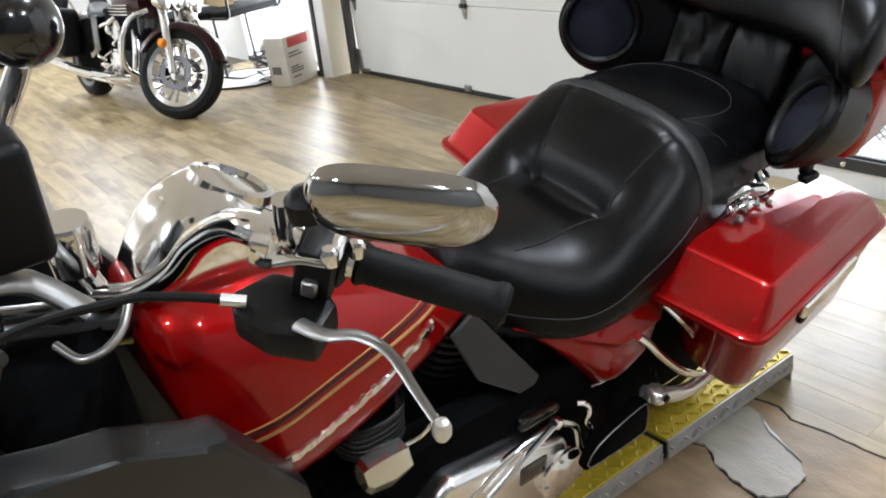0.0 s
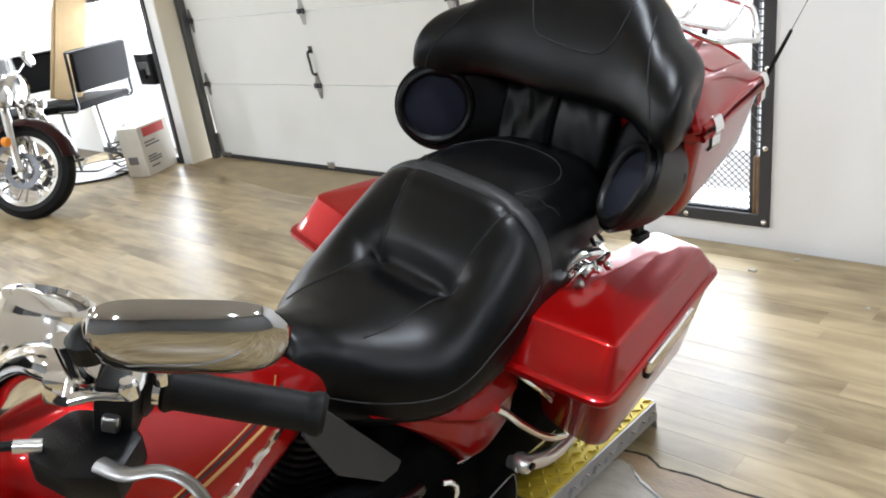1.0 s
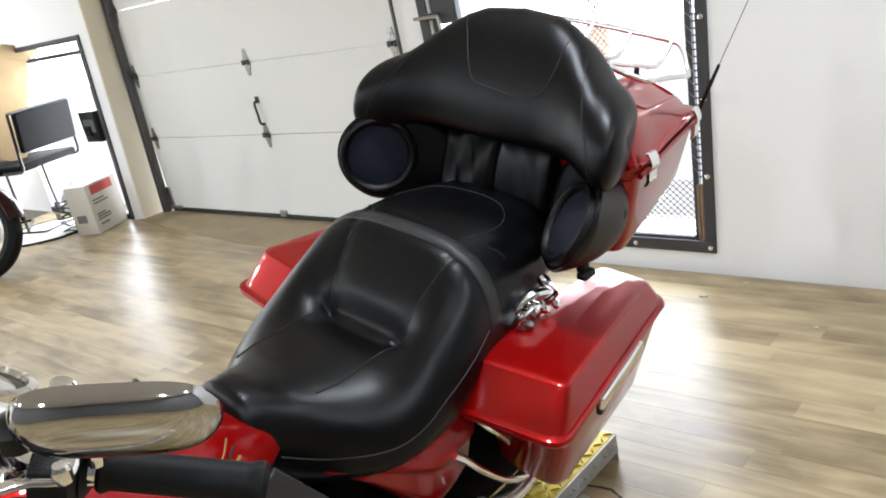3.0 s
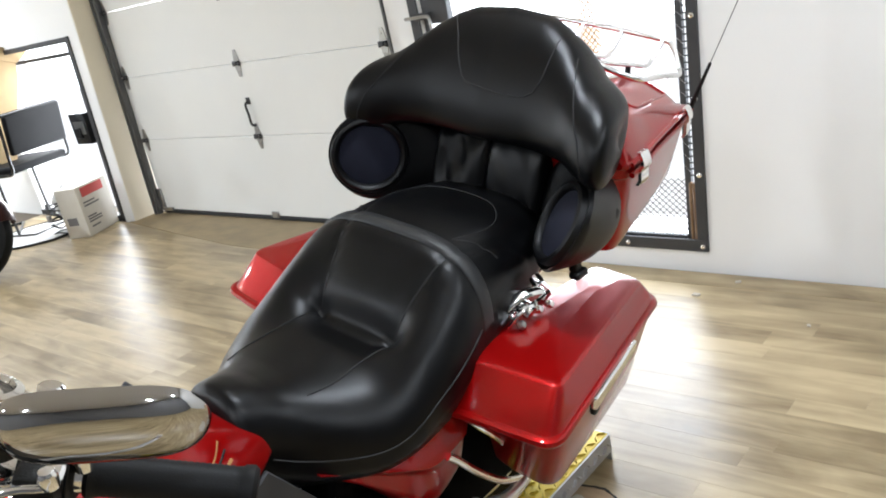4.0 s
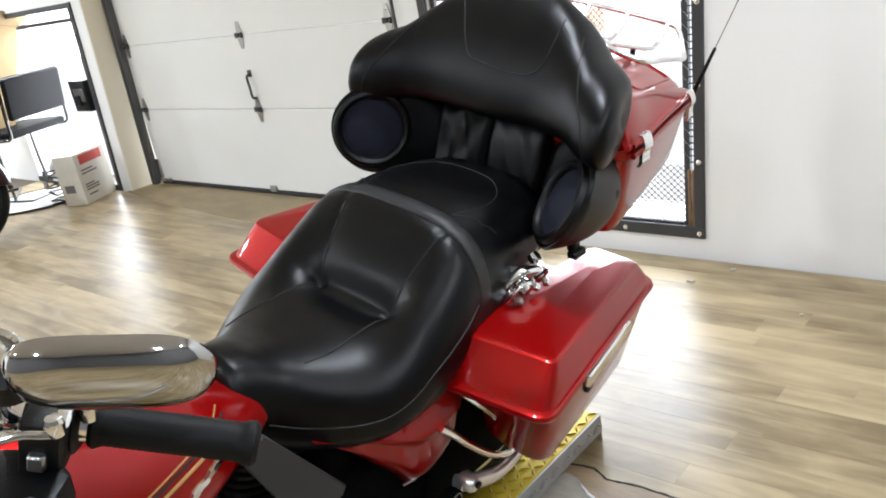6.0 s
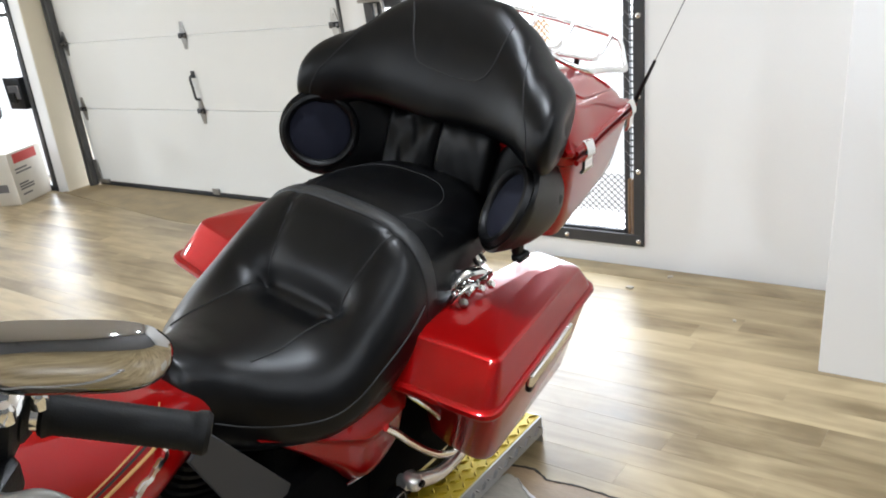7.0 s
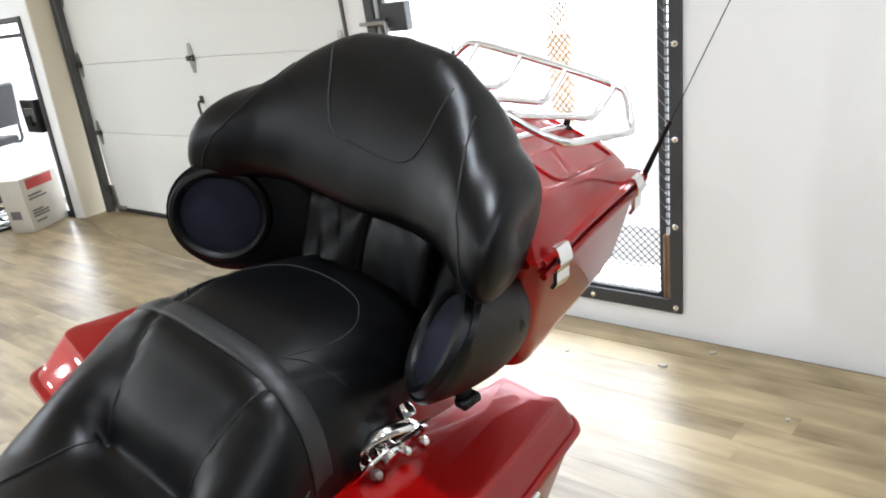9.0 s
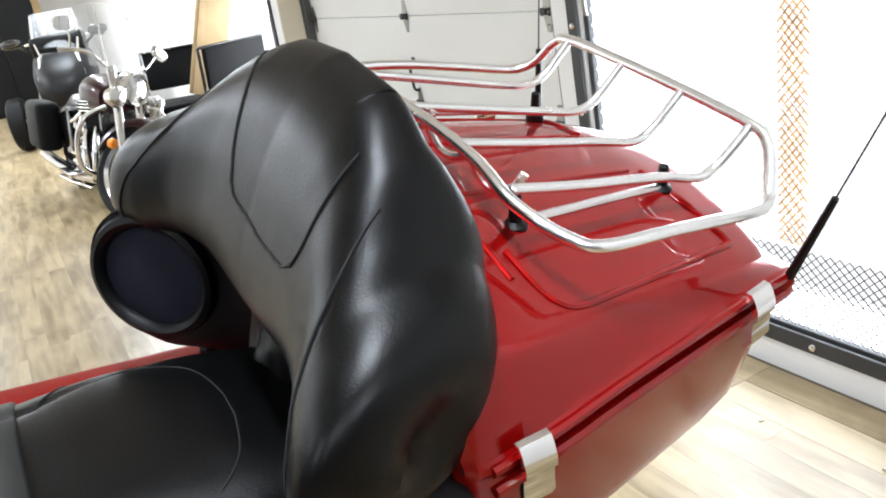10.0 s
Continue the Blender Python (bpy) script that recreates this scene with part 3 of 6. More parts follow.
# thin pale strands above, thick ones below: imitates daylight glare swallowing the upper mesh
lattice(GX0, -0.34, GZ0, 0.355, 0.0014, MESHMETAL, "lower expanded metal mesh, strands thickened where glare is weaker", WALL_Y + 0.022, 0.030, 0.0135)
lattice(GX0, -0.34, 0.355, GZ1, 0.0006, GLARE_MESH, "expanded metal mesh, thin and pale to imitate daylight glare", WALL_Y + 0.022)
# orange and pale strips added in place of posts behind the gate
lattice(-0.765, -0.675, 0.36, GZ1 - 0.01, 0.0026, ORANGE_MESH, "orange strip of mesh standing in for a post behind", WALL_Y + 0.030, 0.0245, 0.0135)

lattice(-1.265, -1.205, 0.60, GZ1 - 0.01, 0.0016, GLARE_MESH, "pale strip of mesh standing in for a post behind", WALL_Y + 0.030, 0.030, 0.0135)
bpy.context.view_layer.update()
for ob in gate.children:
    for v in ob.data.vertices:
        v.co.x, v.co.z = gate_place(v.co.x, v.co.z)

# doorway beside the garage door
dw = thing("door_1", "bright open doorway with a dark metal frame", "doorway", kind="structure")
def door_bar(x0, x1, y0, y1, z0, z1, name="frame_bar", material=DARKFRAME, label=""):
    bm = block(x0, x1, y0, y1, z0, z1, 0.004, 1)
    for v in bm.verts:
        v.co.x += 0.075 * v.co.z
    return part(name, bm, material, dw, label)


door_bar(DWX - 0.048, DWX + 0.004, WALL_Y - 0.014, WALL_Y + 0.06, 0, 1.442)
door_bar(-6.60, DWX - 0.048, WALL_Y - 0.014, WALL_Y + 0.06, 1.400, 1.440)
door_bar(DWX - 0.125, DWX - 0.100, WALL_Y + 0.08, WALL_Y + 0.11, 0, 1.33, "inner_bar")
door_bar(-6.60, DWX - 0.125, WALL_Y + 0.08, WALL_Y + 0.11, 1.30, 1.33, "inner_bar")
door_bar(-6.55, DWX - 0.05, WALL_Y - 0.02, WALL_Y + 0.05, 0.0, 0.045)
part("lock_box", join(block(-5.36, -5.12, WALL_Y - 0.04, WALL_Y + 0.03, 0.64, 0.88, 0.01, 2), block(-5.30, -5.21, WALL_Y - 0.06, WALL_Y - 0.035, 0.69, 0.77, 0.006, 1)), BLACK, dw, "black lock case on the frame")
part("lock_plate", block(-5.31, -5.15, WALL_Y - 0.046, WALL_Y - 0.041, 0.72, 0.82, 0.003, 1), STEEL, dw, "dull steel lock plate")

# bright distance outside
structure("backdrop", block(-60, 30, 12.0, 12.1, -1, 16), DAY, "overexposed daylight beyond the openings", "backdrop")
# ceiling lights out of view, one per lamp, added fill lamps included
proto = None
for lx, ly in LAMPS:
    if proto is None:
        proto = thing("ceiling_light", "small round recessed ceiling downlight out of view, some added as fill", "ceiling light", pose(lx, ly, 2.92), "ceiling lights")
        part("ring", lathe([(0.09, 0.0), (0.12, -0.004), (0.125, -0.012), (0.10, -0.016), (0.09, -0.010)], 24, "z", True), WALL, proto)
        part("lamp", lathe([(0.085, -0.012), (0.06, -0.006), (0.001, -0.004)], 24), LAMPGLOW, proto, "glowing lamp disc")
    else:
        copy_thing(proto, pose(lx, ly, 2.92))

# ---- the red touring motorcycle: x forward, y to its left, z up, leaning on its stand ----
bike = thing("motorcycle", "red touring motorcycle with black leather seat and chrome trim", "motorcycle", pose(-0.243, 1.546, 0, -13, 0, -90))

# rider and passenger seat
SEAT_TOP = spl([(-0.52, 0.965), (-0.46, 0.982), (-0.36, 1.000), (-0.26, 1.008), (-0.19, 1.004), (-0.15, 1.002), (-0.136, 0.997), (-0.12, 0.985), (-0.10, 0.964), (-0.065, 0.928), (-0.03, 0.895), (0.0, 0.874), (0.04, 0.862), (0.10, 0.857), (0.16, 0.861), (0.21, 0.872), (0.255, 0.888), (0.285, 0.893), (0.302, 0.882), (0.312, 0.858)])
SEAT_HALF = spl([(-0.52, 0.14), (-0.45, 0.172), (-0.30, 0.205), (-0.20, 0.222), (-0.15, 0.230), (-0.09, 0.244), (-0.02, 0.250), (0.04, 0.248), (0.09, 0.236), (0.14, 0.208), (0.18, 0.174), (0.215, 0.140), (0.25, 0.114), (0.28, 0.098), (0.302, 0.086), (0.312, 0.070)])
SEAT_LOW = spl([(-0.52, 0.86), (-0.30, 0.82), (-0.15, 0.775), (-0.05, 0.748), (0.05, 0.730), (0.14, 0.715), (0.20, 0.714), (0.25, 0.728), (0.29, 0.765), (0.312, 0.80)])
BUTTON_X, BUTTON_Y, SEAT_MID = -0.022, 0.094, 0.016


def seat_z(x, y):
    hw, zt, zb = SEAT_HALF(x), SEAT_TOP(x), SEAT_LOW(x)
    v = min(1.0, abs(y) / hw)
    p = 3.3 - 0.9 / (1 + math.exp((0.06 - x) / 0.025))
    z = zb + (zt - zb) * (1 - v ** p) ** (1 / p)
    # bolsters rising at the sides of the bucket, two buttoned dents and the deep fold between them
    yc = y - SEAT_MID
    z += 0.030 * math.exp(-((x + 0.012) / (0.062 if x > -0.012 else 0.085)) ** 2) * math.exp(-((abs(yc) - 0.185) / 0.060) ** 2)
    for s in (-1, 1):
        r = math.hypot((x - BUTTON_X) / 0.9, yc - s * BUTTON_Y)
        z -= 0.014 * math.exp(-(r / 0.034) ** 2) + 0.019 * math.exp(-(r / 0.011) ** 2)
        # shallow groove of the seam from the button up to the strap
        if x < BUTTON_X + 0.02:
            d = yc - s * (BUTTON_Y + 0.24 * (BUTTON_X - x))
            z -= 0.0050 * math.exp(-(d / 0.006) ** 2) / (1 + math.exp((x - BUTTON_X) / 0.006))
    k = (x - BUTTON_X) / (0.050 if x > BUTTON_X else 0.015)
    z -= 0.031 * math.exp(-k * k) / (1 + math.exp((abs(yc) - 0.090) / 0.012))
    # padded face of the lower back between the seams
    z += 0.004 * math.exp(-((x + 0.075) / 0.035) ** 2) * math.exp(-(yc / 0.085) ** 4)
    return z


def seat_mesh(x0, x1, nx, m=72):
    rings = []
    for i in range(nx + 1):
        x = x0 + (x1 - x0) * i / nx
        hw, zb = SEAT_HALF(x), SEAT_LOW(x)
        pts = []
        for k in range(m + 1):
            q = math.pi * k / m
            c = math.cos(q)
            y = hw * math.copysign(abs(c) ** 0.80, c) * 0.9995
            pts.append(Vector((x, y, seat_z(x, y))))
        pts.append(Vector((x, -hw * 0.94, zb - 0.012)))
        pts.append(Vector((x, -hw * 0.86, zb - 0.022)))
        pts.append(Vector((x, hw * 0.86, zb - 0.022)))
        pts.append(Vector((x, hw * 0.94, zb - 0.012)))
        rings.append(pts)
    return lofted(rings)


seat = part("seat", seat_mesh(-0.150, 0.312, 130), LEATHER, bike, "black leather bucket rider seat", angle=60)
pillion = part("passenger_seat", seat_mesh(-0.52, -0.151, 60), LEATHER, bike, "black leather passenger seat", angle=60)
STRAP = ((-0.1885, -0.004), (-0.187, 0.003), (-0.184, 0.0062), (-0.170, 0.0075), (-0.156, 0.0065), (-0.1525, 0.003), (-0.151, -0.004))
band = lofted([[Vector((x, SEAT_HALF(x) * 0.993 * math.copysign(abs(math.cos(q)) ** 0.8, math.cos(q)), up_)) for q in (math.pi * k / 64 for k in range(65))] for x, up_ in STRAP], closed=False)
for v in band.verts:
    v.co.z += seat_z(v.co.x, v.co.y)
part("grab_strap", band, LEATHER_BAND, pillion, "flat grey leather grab strap", angle=60)


def seam_line(points, r=0.0019, parent=seat, lift=0.0003):
    pts = [Vector((x, y, 0)) for x, y in points]
    path = smooth_path(pts, 10)
    return part("seam", tube([(p.x, p.y, seat_z(p.x, p.y) + lift) for p in path], r, 6, 1), SEAM, parent, "stitched seam")


for s in (-1, 1):
    seam_line([(BUTTON_X - (BUTTON_X + 0.148) * k / 6, SEAT_MID + s * (BUTTON_Y + 0.24 * (BUTTON_X + 0.148) * k / 6)) for k in range(7)])
    seam_line([(-0.20, s * 0.115), (-0.27, s * 0.135), (-0.33, s * 0.125), (-0.375, s * 0.085), (-0.392, s * 0.03), (-0.394, 0.0)], 0.0013, pillion, 0.0)
    seam_line([(-0.20, s * 0.115), (-0.23, s * 0.150), (-0.25, s * 0.185)], 0.0014, pillion)
seam_line([(BUTTON_X, SEAT_MID - BUTTON_Y), (0.04, -0.093), (0.11, -0.112), (0.18, -0.118)])
seam_line([(BUTTON_X, SEAT_MID + BUTTON_Y), (0.06, 0.104), (0.12, 0.102), (0.175, 0.092)])
for s in (-1, 1):
    by = SEAT_MID + s * BUTTON_Y
    part("seat_button", lathe([(0.0062, -0.002), (0.006, 0.001), (0.003, 0.0028), (0.0005, 0.003)], 12), LEATHER, seat, "small covered button", Matrix.Translation((BUTTON_X, by, seat_z(BUTTON_X, by))))
# lower piping of the rider seat
for s in (-1, 1):
    pts = []
    for k in range(14):
        x = -0.14 + 0.41 * k / 13
        yy = SEAT_HALF(x) * 0.985
        pts.append((x, s * yy, seat_z(x, yy) + 0.001))
    part("piping", tube(pts, 0.002, 6, 3), SEAM, seat, "sewn piping")

# passenger backrest wrapped round the front of the luggage trunk
CU_Y = spl([(0, 0.0), (0.35, 0.118), (0.6, 0.210), (0.8, 0.278), (0.92, 0.316), (1, 0.330)])
CU_F = spl([(0, -0.455), (0.35, -0.450), (0.55, -0.436), (0.7, -0.412), (0.82, -0.390), (0.92, -0.377), (1, -0.372)])
CU_R = spl([(0, -0.545), (0.45, -0.563), (0.65, -0.598), (0.8, -0.585), (1, -0.563)])
CU_T = spl([(0, 1.352), (0.3, 1.342), (0.5, 1.310), (0.64, 1.270), (0.76, 1.242), (0.88, 1.226), (1, 1.214)])
CU_B = spl([(0, 1.100), (0.4, 1.102), (0.62, 1.092), (0.8, 1.070), (0.92, 1.060), (1, 1.062)])
CU_LEAN = spl([(0, 0.066), (0.5, 0.060), (0.75, 0.040), (1, 0.030)])


def cushion_ring(s, n=44):
    """One upright slice across the backrest; s runs from wing tip to wing tip."""
    a = abs(s)
    sg = 1 if s >= 0 else -1
    y = CU_Y(a)
    xf, xr, zt, zb = CU_F(a), CU_R(a), CU_T(a), CU_B(a)
    hx, cx, hz, cz = (xf - xr) / 2, (xf + xr) / 2, (zt - zb) / 2, (zt + zb) / 2
    k = 1.0
    if a > 0.74:
        e = (a - 0.74) / 0.26
        k = max(0.04, (1 - e ** 2.6) ** (1 / 2.6))
        y = CU_Y(0.74) + (0.332 - CU_Y(0.74)) * math.sin(e * math.pi / 2) ** 0.9
        hx, hz = hx * (0.10 + 0.90 * k), hz * (0.08 + 0.92 * k)
    pts = []
    for i in range(n):
        q = 2 * math.pi * i / n
        c, si = math.cos(q), math.sin(q)
        u = hx * math.copysign(abs(c) ** (2 / 2.7), c)
        w = hz * math.copysign(abs(si) ** (2 / 2.5), si)
        if c < 0 and si > 0:
            u *= 1 - 0.36 * si * max(0.0, math.cos(min(1.0, a / 0.8) * math.pi / 2)) ** 2
        belly = 0.010 * (1 - (w / hz) ** 2) * k if c > 0 else 0
        back = min(1.0, max(0.0, (hx - u) / (2 * hx)))
        p = Vector((cx + u + belly - CU_LEAN(a) * (cz + w - 1.19) / 0.14, sg * (y - 0.034 * back * min(1, a * 1.2) * (a > 0.3)), cz + w))
        pts.append(p)
    return pts


rings = [cushion_ring(-1 + 2 * i / 140) for i in range(141)]
cushion = part("backrest", lofted(rings), LEATHER, bike, "large black leather wraparound passenger backrest", angle=70)


def cushion_front(s, f):
    """A place on the front face: s across, f from the bottom (0) to the top (1)."""
    r = cushion_ring(s, 480)
    zt, zb = max(p.z for p in r), min(p.z for p in r)
    z = zb + (zt - zb) * f
    best = min((p for i, p in enumerate(r) if i <= 120 or i >= 360), key=lambda p: abs(p.z - z))
    return best


def cushion_seam(pts, r=0.0016):
    path = [cushion_front(s, f) for s, f in ((p.x, p.y) for p in smooth_path([Vector((a, b, 0)) for a, b in pts], 8))]
    part("seam", tube([p + Vector((0.0004, 0, 0)) for p in path], r, 6, 1), SEAM, cushion, "stitched seam")


cushion_seam([(-0.38, 0.985), (-0.29, 0.84), (-0.235, 0.69), (-0.19, 0.57), (-0.13, 0.475), (0.03, 0.435), (0.20, 0.43), (0.33, 0.46), (0.395, 0.57), (0.42, 0.75), (0.43, 0.95)])
for s in (-1, 1):
    cushion_seam([(s * 0.57, 0.975), (s * 0.61, 0.90), (s * 0.69, 0.74), (s * 0.755, 0.58), (s * 0.79, 0.36), (s * 0.81, 0.12)])

# low back pad in two halves: one smooth, one crumpled


def pad_half(s):
    rings = []
    n = 44
    for i in range(n + 1):
        a = i / n
        y = -0.008 + s * (0.0015 + 0.146 * a)
        round_ = math.sqrt(max(0.0, 1 - max(0.0, (a - 0.86) / 0.14) ** 2.2))
        tuck = 1 - math.exp(-(a / 0.05) ** 2) * 0.30
        ring = []
        for k in range(40):
            q = 2 * math.pi * k / 40
            c, si = math.cos(q), math.sin(q)
            hx, hz = 0.034 * (0.25 + 0.75 * round_) * tuck, 0.082 * (0.82 + 0.18 * round_)
            px_ = hx * math.copysign(abs(c) ** 0.55, c)
            pz = hz * math.copysign(abs(si) ** 0.55, si)
            w = pz / 0.082
            if s < 0:
                fold = 0.011 * math.sin(5.2 * a + 2.2 * w + 0.6) * math.sin(math.pi * a) + 0.007 * math.sin(13 * a - 4.5 * w) * math.exp(-((a - 0.5) / 0.3) ** 2)
                drop = -0.014 * max(0.0, w) * math.exp(-((a - 0.72) / 0.16) ** 2)
            else:
                fold = 0.004 * math.sin(2.4 * a + 1.8 * w) * math.sin(math.pi * a) + 0.0016 * math.sin(19 * a + 5 * w)
                drop = 0.004 * max(0.0, w) * math.sin(math.pi * a)
            ring.append(Vector((-0.502 + px_ + fold * max(0.0, c) - 0.022 * w, y, 1.008 + pz + drop)))
        rings.append(ring)
    return lofted(rings)


for s in (-1, 1):
    part("back_pad", pad_half(s), LEATHER if s > 0 else VINYL, bike, "creased black leather lumbar pad" if s < 0 else "smooth black leather lumbar pad", angle=70)
part("pad_shell", block(-0.60, -0.525, -0.17, 0.17, 0.93, 1.10, 0.01, 2), RED, bike, "red painted panel behind the pad")

# speaker pods either side of the backrest
for s in (-1, 1):
    c = Vector((-0.384, 0.246, 0.994) if s > 0 else (-0.386, -0.270, 1.024))
    nrm = Vector((0.60, -0.62, 0.48) if s > 0 else (0.68, 0.70, 0.12)).normalized()
    turn = nrm.to_track_quat("Z", "Y").to_matrix().to_4x4()
    m = Matrix.Translation(c) @ turn
    # pod body tapering back to the trunk
    rings = []
    back = Vector((-0.545, s * 0.205, 0.972))
    for i in range(15):
        a = i / 14
        ctr = c.lerp(back, a)
        rad_y, rad_z = 0.103 - 0.016 * a, 0.106 + 0.006 * a
        if i == 0:
            rad_y, rad_z = 0.094, 0.098
        dirv = nrm.lerp(Vector((1, 0, 0)), min(1, a * 1.2)).normalized()
        side = dirv.cross(Vector((0, 0, 1))).normalized()
        up = side.cross(dirv)
        rings.append([ctr + side * rad_y * math.cos(q) + up * rad_z * math.sin(q) for q in (2 * math.pi * k / 36 for k in range(36))])
    pod = part("speaker_pod", lofted(rings), BLACK, bike, "matt black moulded speaker pod", angle=35)
    rim = lathe([(0.070, 0.004), (0.074, 0.012), (0.080, 0.015), (0.087, 0.012), (0.091, 0.0), (0.091, -0.01), (0.070, -0.01)], 48, "z", True)
    part("speaker_rim", rim, BLACK, pod, "raised black rim", m)
    part("grille", lathe([(0.072, 0.001), (0.05, 0.0055), (0.025, 0.0075), (0.001, 0.008)], 40), CLOTH, pod, "navy blue speaker cloth", m)
    part("knob", lathe([(0.014, 0), (0.014, 0.01), (0.011, 0.014), (0.001, 0.015)], 14), BLACK, pod, "", Matrix.Translation((-0.500, s * 0.292, 0.985)) @ pose(0, 0, 0, -90 * s))
    part("pod_bracket", join(block(-0.445, -0.415, s * 0.255 - 0.010, s * 0.255 + 0.010, 0.868, 0.905, 0.006, 1), block(-0.455, -0.412, s * 0.262 - 0.013, s * 0.262 + 0.013, 0.855, 0.873, 0.005, 1)), BLACK, pod)


# luggage trunk with its lid
def trunk_ring(z, front, rear, hf, hr, r=0.05, n=9):
    """A rounded tapered outline at one height; wide at the front."""
    pts = []
    corners = [(front, hf, 0), (rear, hr, 1), (rear, -hr, 2), (front, -hf, 3)]
    for i, (x, y, k) in enumerate(corners):
        px, py, _ = corners[i - 1]
        qx, qy, _ = corners[(i + 1) % 4]
        a = (Vector((px, py, 0)) - Vector((x, y, 0))).normalized() * r
        b = (Vector((qx, qy, 0)) - Vector((x, y, 0))).normalized() * r
        for j in range(n):
            t = j / (n - 1)
            p = Vector((x, y, 0)) + a * (1 - t) ** 2 + b * t ** 2
            pts.append(Vector((p.x, p.y, z(p.x) if callable(z) else z)))
    return pts


SEAM_Z = spl([(-1.05, 1.040), (-0.9, 1.062), (-0.55, 1.074)])
LID_Z = spl([(-1.05, 1.092), (-0.97, 1.120), (-0.925, 1.134), (-0.69, 1.184), (-0.55, 1.215), (-0.50, 1.222)])
trunk = part("luggage_trunk", lofted([trunk_ring(0.858, -0.55, -0.935, 0.275, 0.200, 0.05), trunk_ring(0.870, -0.53, -0.96, 0.294, 0.216, 0.06), trunk_ring(0.90, -0.525, -0.98, 0.303, 0.223, 0.06),
    trunk_ring(lambda x: SEAM_Z(x) - 0.028, -0.52, -1.015, 0.309, 0.229, 0.06), trunk_ring(lambda x: SEAM_Z(x) - 0.022, -0.515, -1.022, 0.315, 0.234, 0.06),
    trunk_ring(lambda x: SEAM_Z(x) - 0.002, -0.515, -1.022, 0.315, 0.234, 0.06)]), RED, bike, "red painted luggage trunk", angle=30)
LID_HALF = spl([(-1.022, 0.195), (-1.01, 0.222), (-0.98, 0.236), (-0.9, 0.252), (-0.7, 0.284), (-0.55, 0.309), (-0.525, 0.311), (-0.515, 0.300)])
LID_SHOULDER = spl([(-1.022, 0.15), (-1.0, 0.185), (-0.97, 0.200), (-0.9, 0.214), (-0.7, 0.244), (-0.55, 0.268), (-0.515, 0.262)])


def lid_top(x, y):
    v = abs(y) / LID_SHOULDER(x)
    return LID_Z(x) - 0.044 * min(1.15, v) ** 2.6 + 0.0006


def lid_ring(x):
    """Half section mirrored: rolled lip, sloping side, rounded shoulder, nearly flat top."""
    hs, hw, zs = LID_HALF(x), LID_SHOULDER(x), SEAM_Z(x)
    end = max(0.0, min(1.0, (x + 1.022) / 0.035))
    zw = lid_top(x, hw)
    half = [(hs - 0.006, zs + 0.001), (hs + 0.001, zs + 0.004), (hs + 0.002, zs + 0.009), (hs, zs + 0.014), (hs - 0.004, zs + 0.0165)]
    for t in (0.12, 0.4, 0.7, 0.88):
        half.append((hs - 0.004 + (hw + 0.006 - hs + 0.004) * t, zs + 0.0165 + (zw - 0.006 - zs - 0.0165) * t))
    half += [(hw + 0.0055, zw - 0.006), (hw + 0.002, zw - 0.0025), (hw - 0.004, lid_top(x, hw - 0.004))]
    for t in (0.94, 0.85, 0.7, 0.5, 0.25):
        half.append((hw * t, lid_top(x, hw * t)))
    half = [(y, zs + 0.001 + (z - zs - 0.001) * end ** 0.5) for y, z in half]
    ring = [Vector((x, y, z)) for y, z in half] + [Vector((x, 0, zs + 0.001 + (lid_top(x, 0) - zs - 0.001) * end ** 0.5))] + [Vector((x, -y, z)) for y, z in reversed(half)]
    return ring


lid = part("trunk_lid", lofted([lid_ring(-0.515 - 0.5065 * i / 60) for i in range(61)]), RED, trunk, "red sloping trunk lid", angle=32)


# rolled beads above and below the parting line
for s in (-1, 1):
    for dz, g in ((0.0095, 0.0015), (-0.011, 0.006)):
        part("lid_bead", tube([(x, s * (LID_HALF(x) + g), SEAM_Z(x) + dz) for x in (-0.535, -0.62, -0.70, -0.78, -0.86, -0.93, -0.975, -0.995)], 0.0060, 8, 3), RED, trunk, "rolled red bead")
# pressed panels on the lid
for s in (-1, 1):
    out = [(-0.648, s * 0.165), (-0.650, s * 0.195), (-0.656, s * 0.222), (-0.675, s * 0.236), (-0.72, s * 0.231), (-0.82, s * 0.213), (-0.925, s * 0.193), (-0.935, s * 0.185), (-0.93, s * 0.165), (-0.922, s * 0.12), (-0.915, s * 0.06)]
    pts = [(x, y, lid_top(x, y)) for x, y in out]
    part("lid_ridge", tube(pts, 0.0044, 8, 4, flat=0.9), RED, trunk)
part("lid_ridge", tube([(-0.63, y, lid_top(-0.63, y)) for y in (-0.2, -0.15, -0.1, -0.05, 0, 0.05, 0.1, 0.15, 0.2)], 0.0045, 8, 4, flat=0.5), RED, trunk)
for y in (-0.06, 0.06):
    part("lid_ridge", tube([(x, y * k, lid_top(x, y * k)) for x, k in ((-0.63, 1.1), (-0.7, 1.05), (-0.78, 1), (-0.84, 0.95), (-0.90, 0.9))], 0.0036, 8, 4, flat=0.8), RED, trunk)


def latch(x, y, z, yaw):
    w = 0.0165
    prof = [(0.012, 0.030), (0.007, 0.024), (0.001, 0.012), (0.000, 0.002), (0.004, -0.004), (0.003, -0.016), (0.001, -0.028), (0.006, -0.040)]
    rings = [[Vector((sx * w, -a, b)) for sx in (-1, 1)] + [Vector((sx * w, -a - 0.007, b)) for sx in (1, -1)] for a, b in prof]
    bm = lofted(rings)
    bm.transform(pose(x, y, z, 0, 0, yaw) @ pose(0, 0.017, 0))
    part("latch", bm, CHROME, trunk, "bent chrome latch")


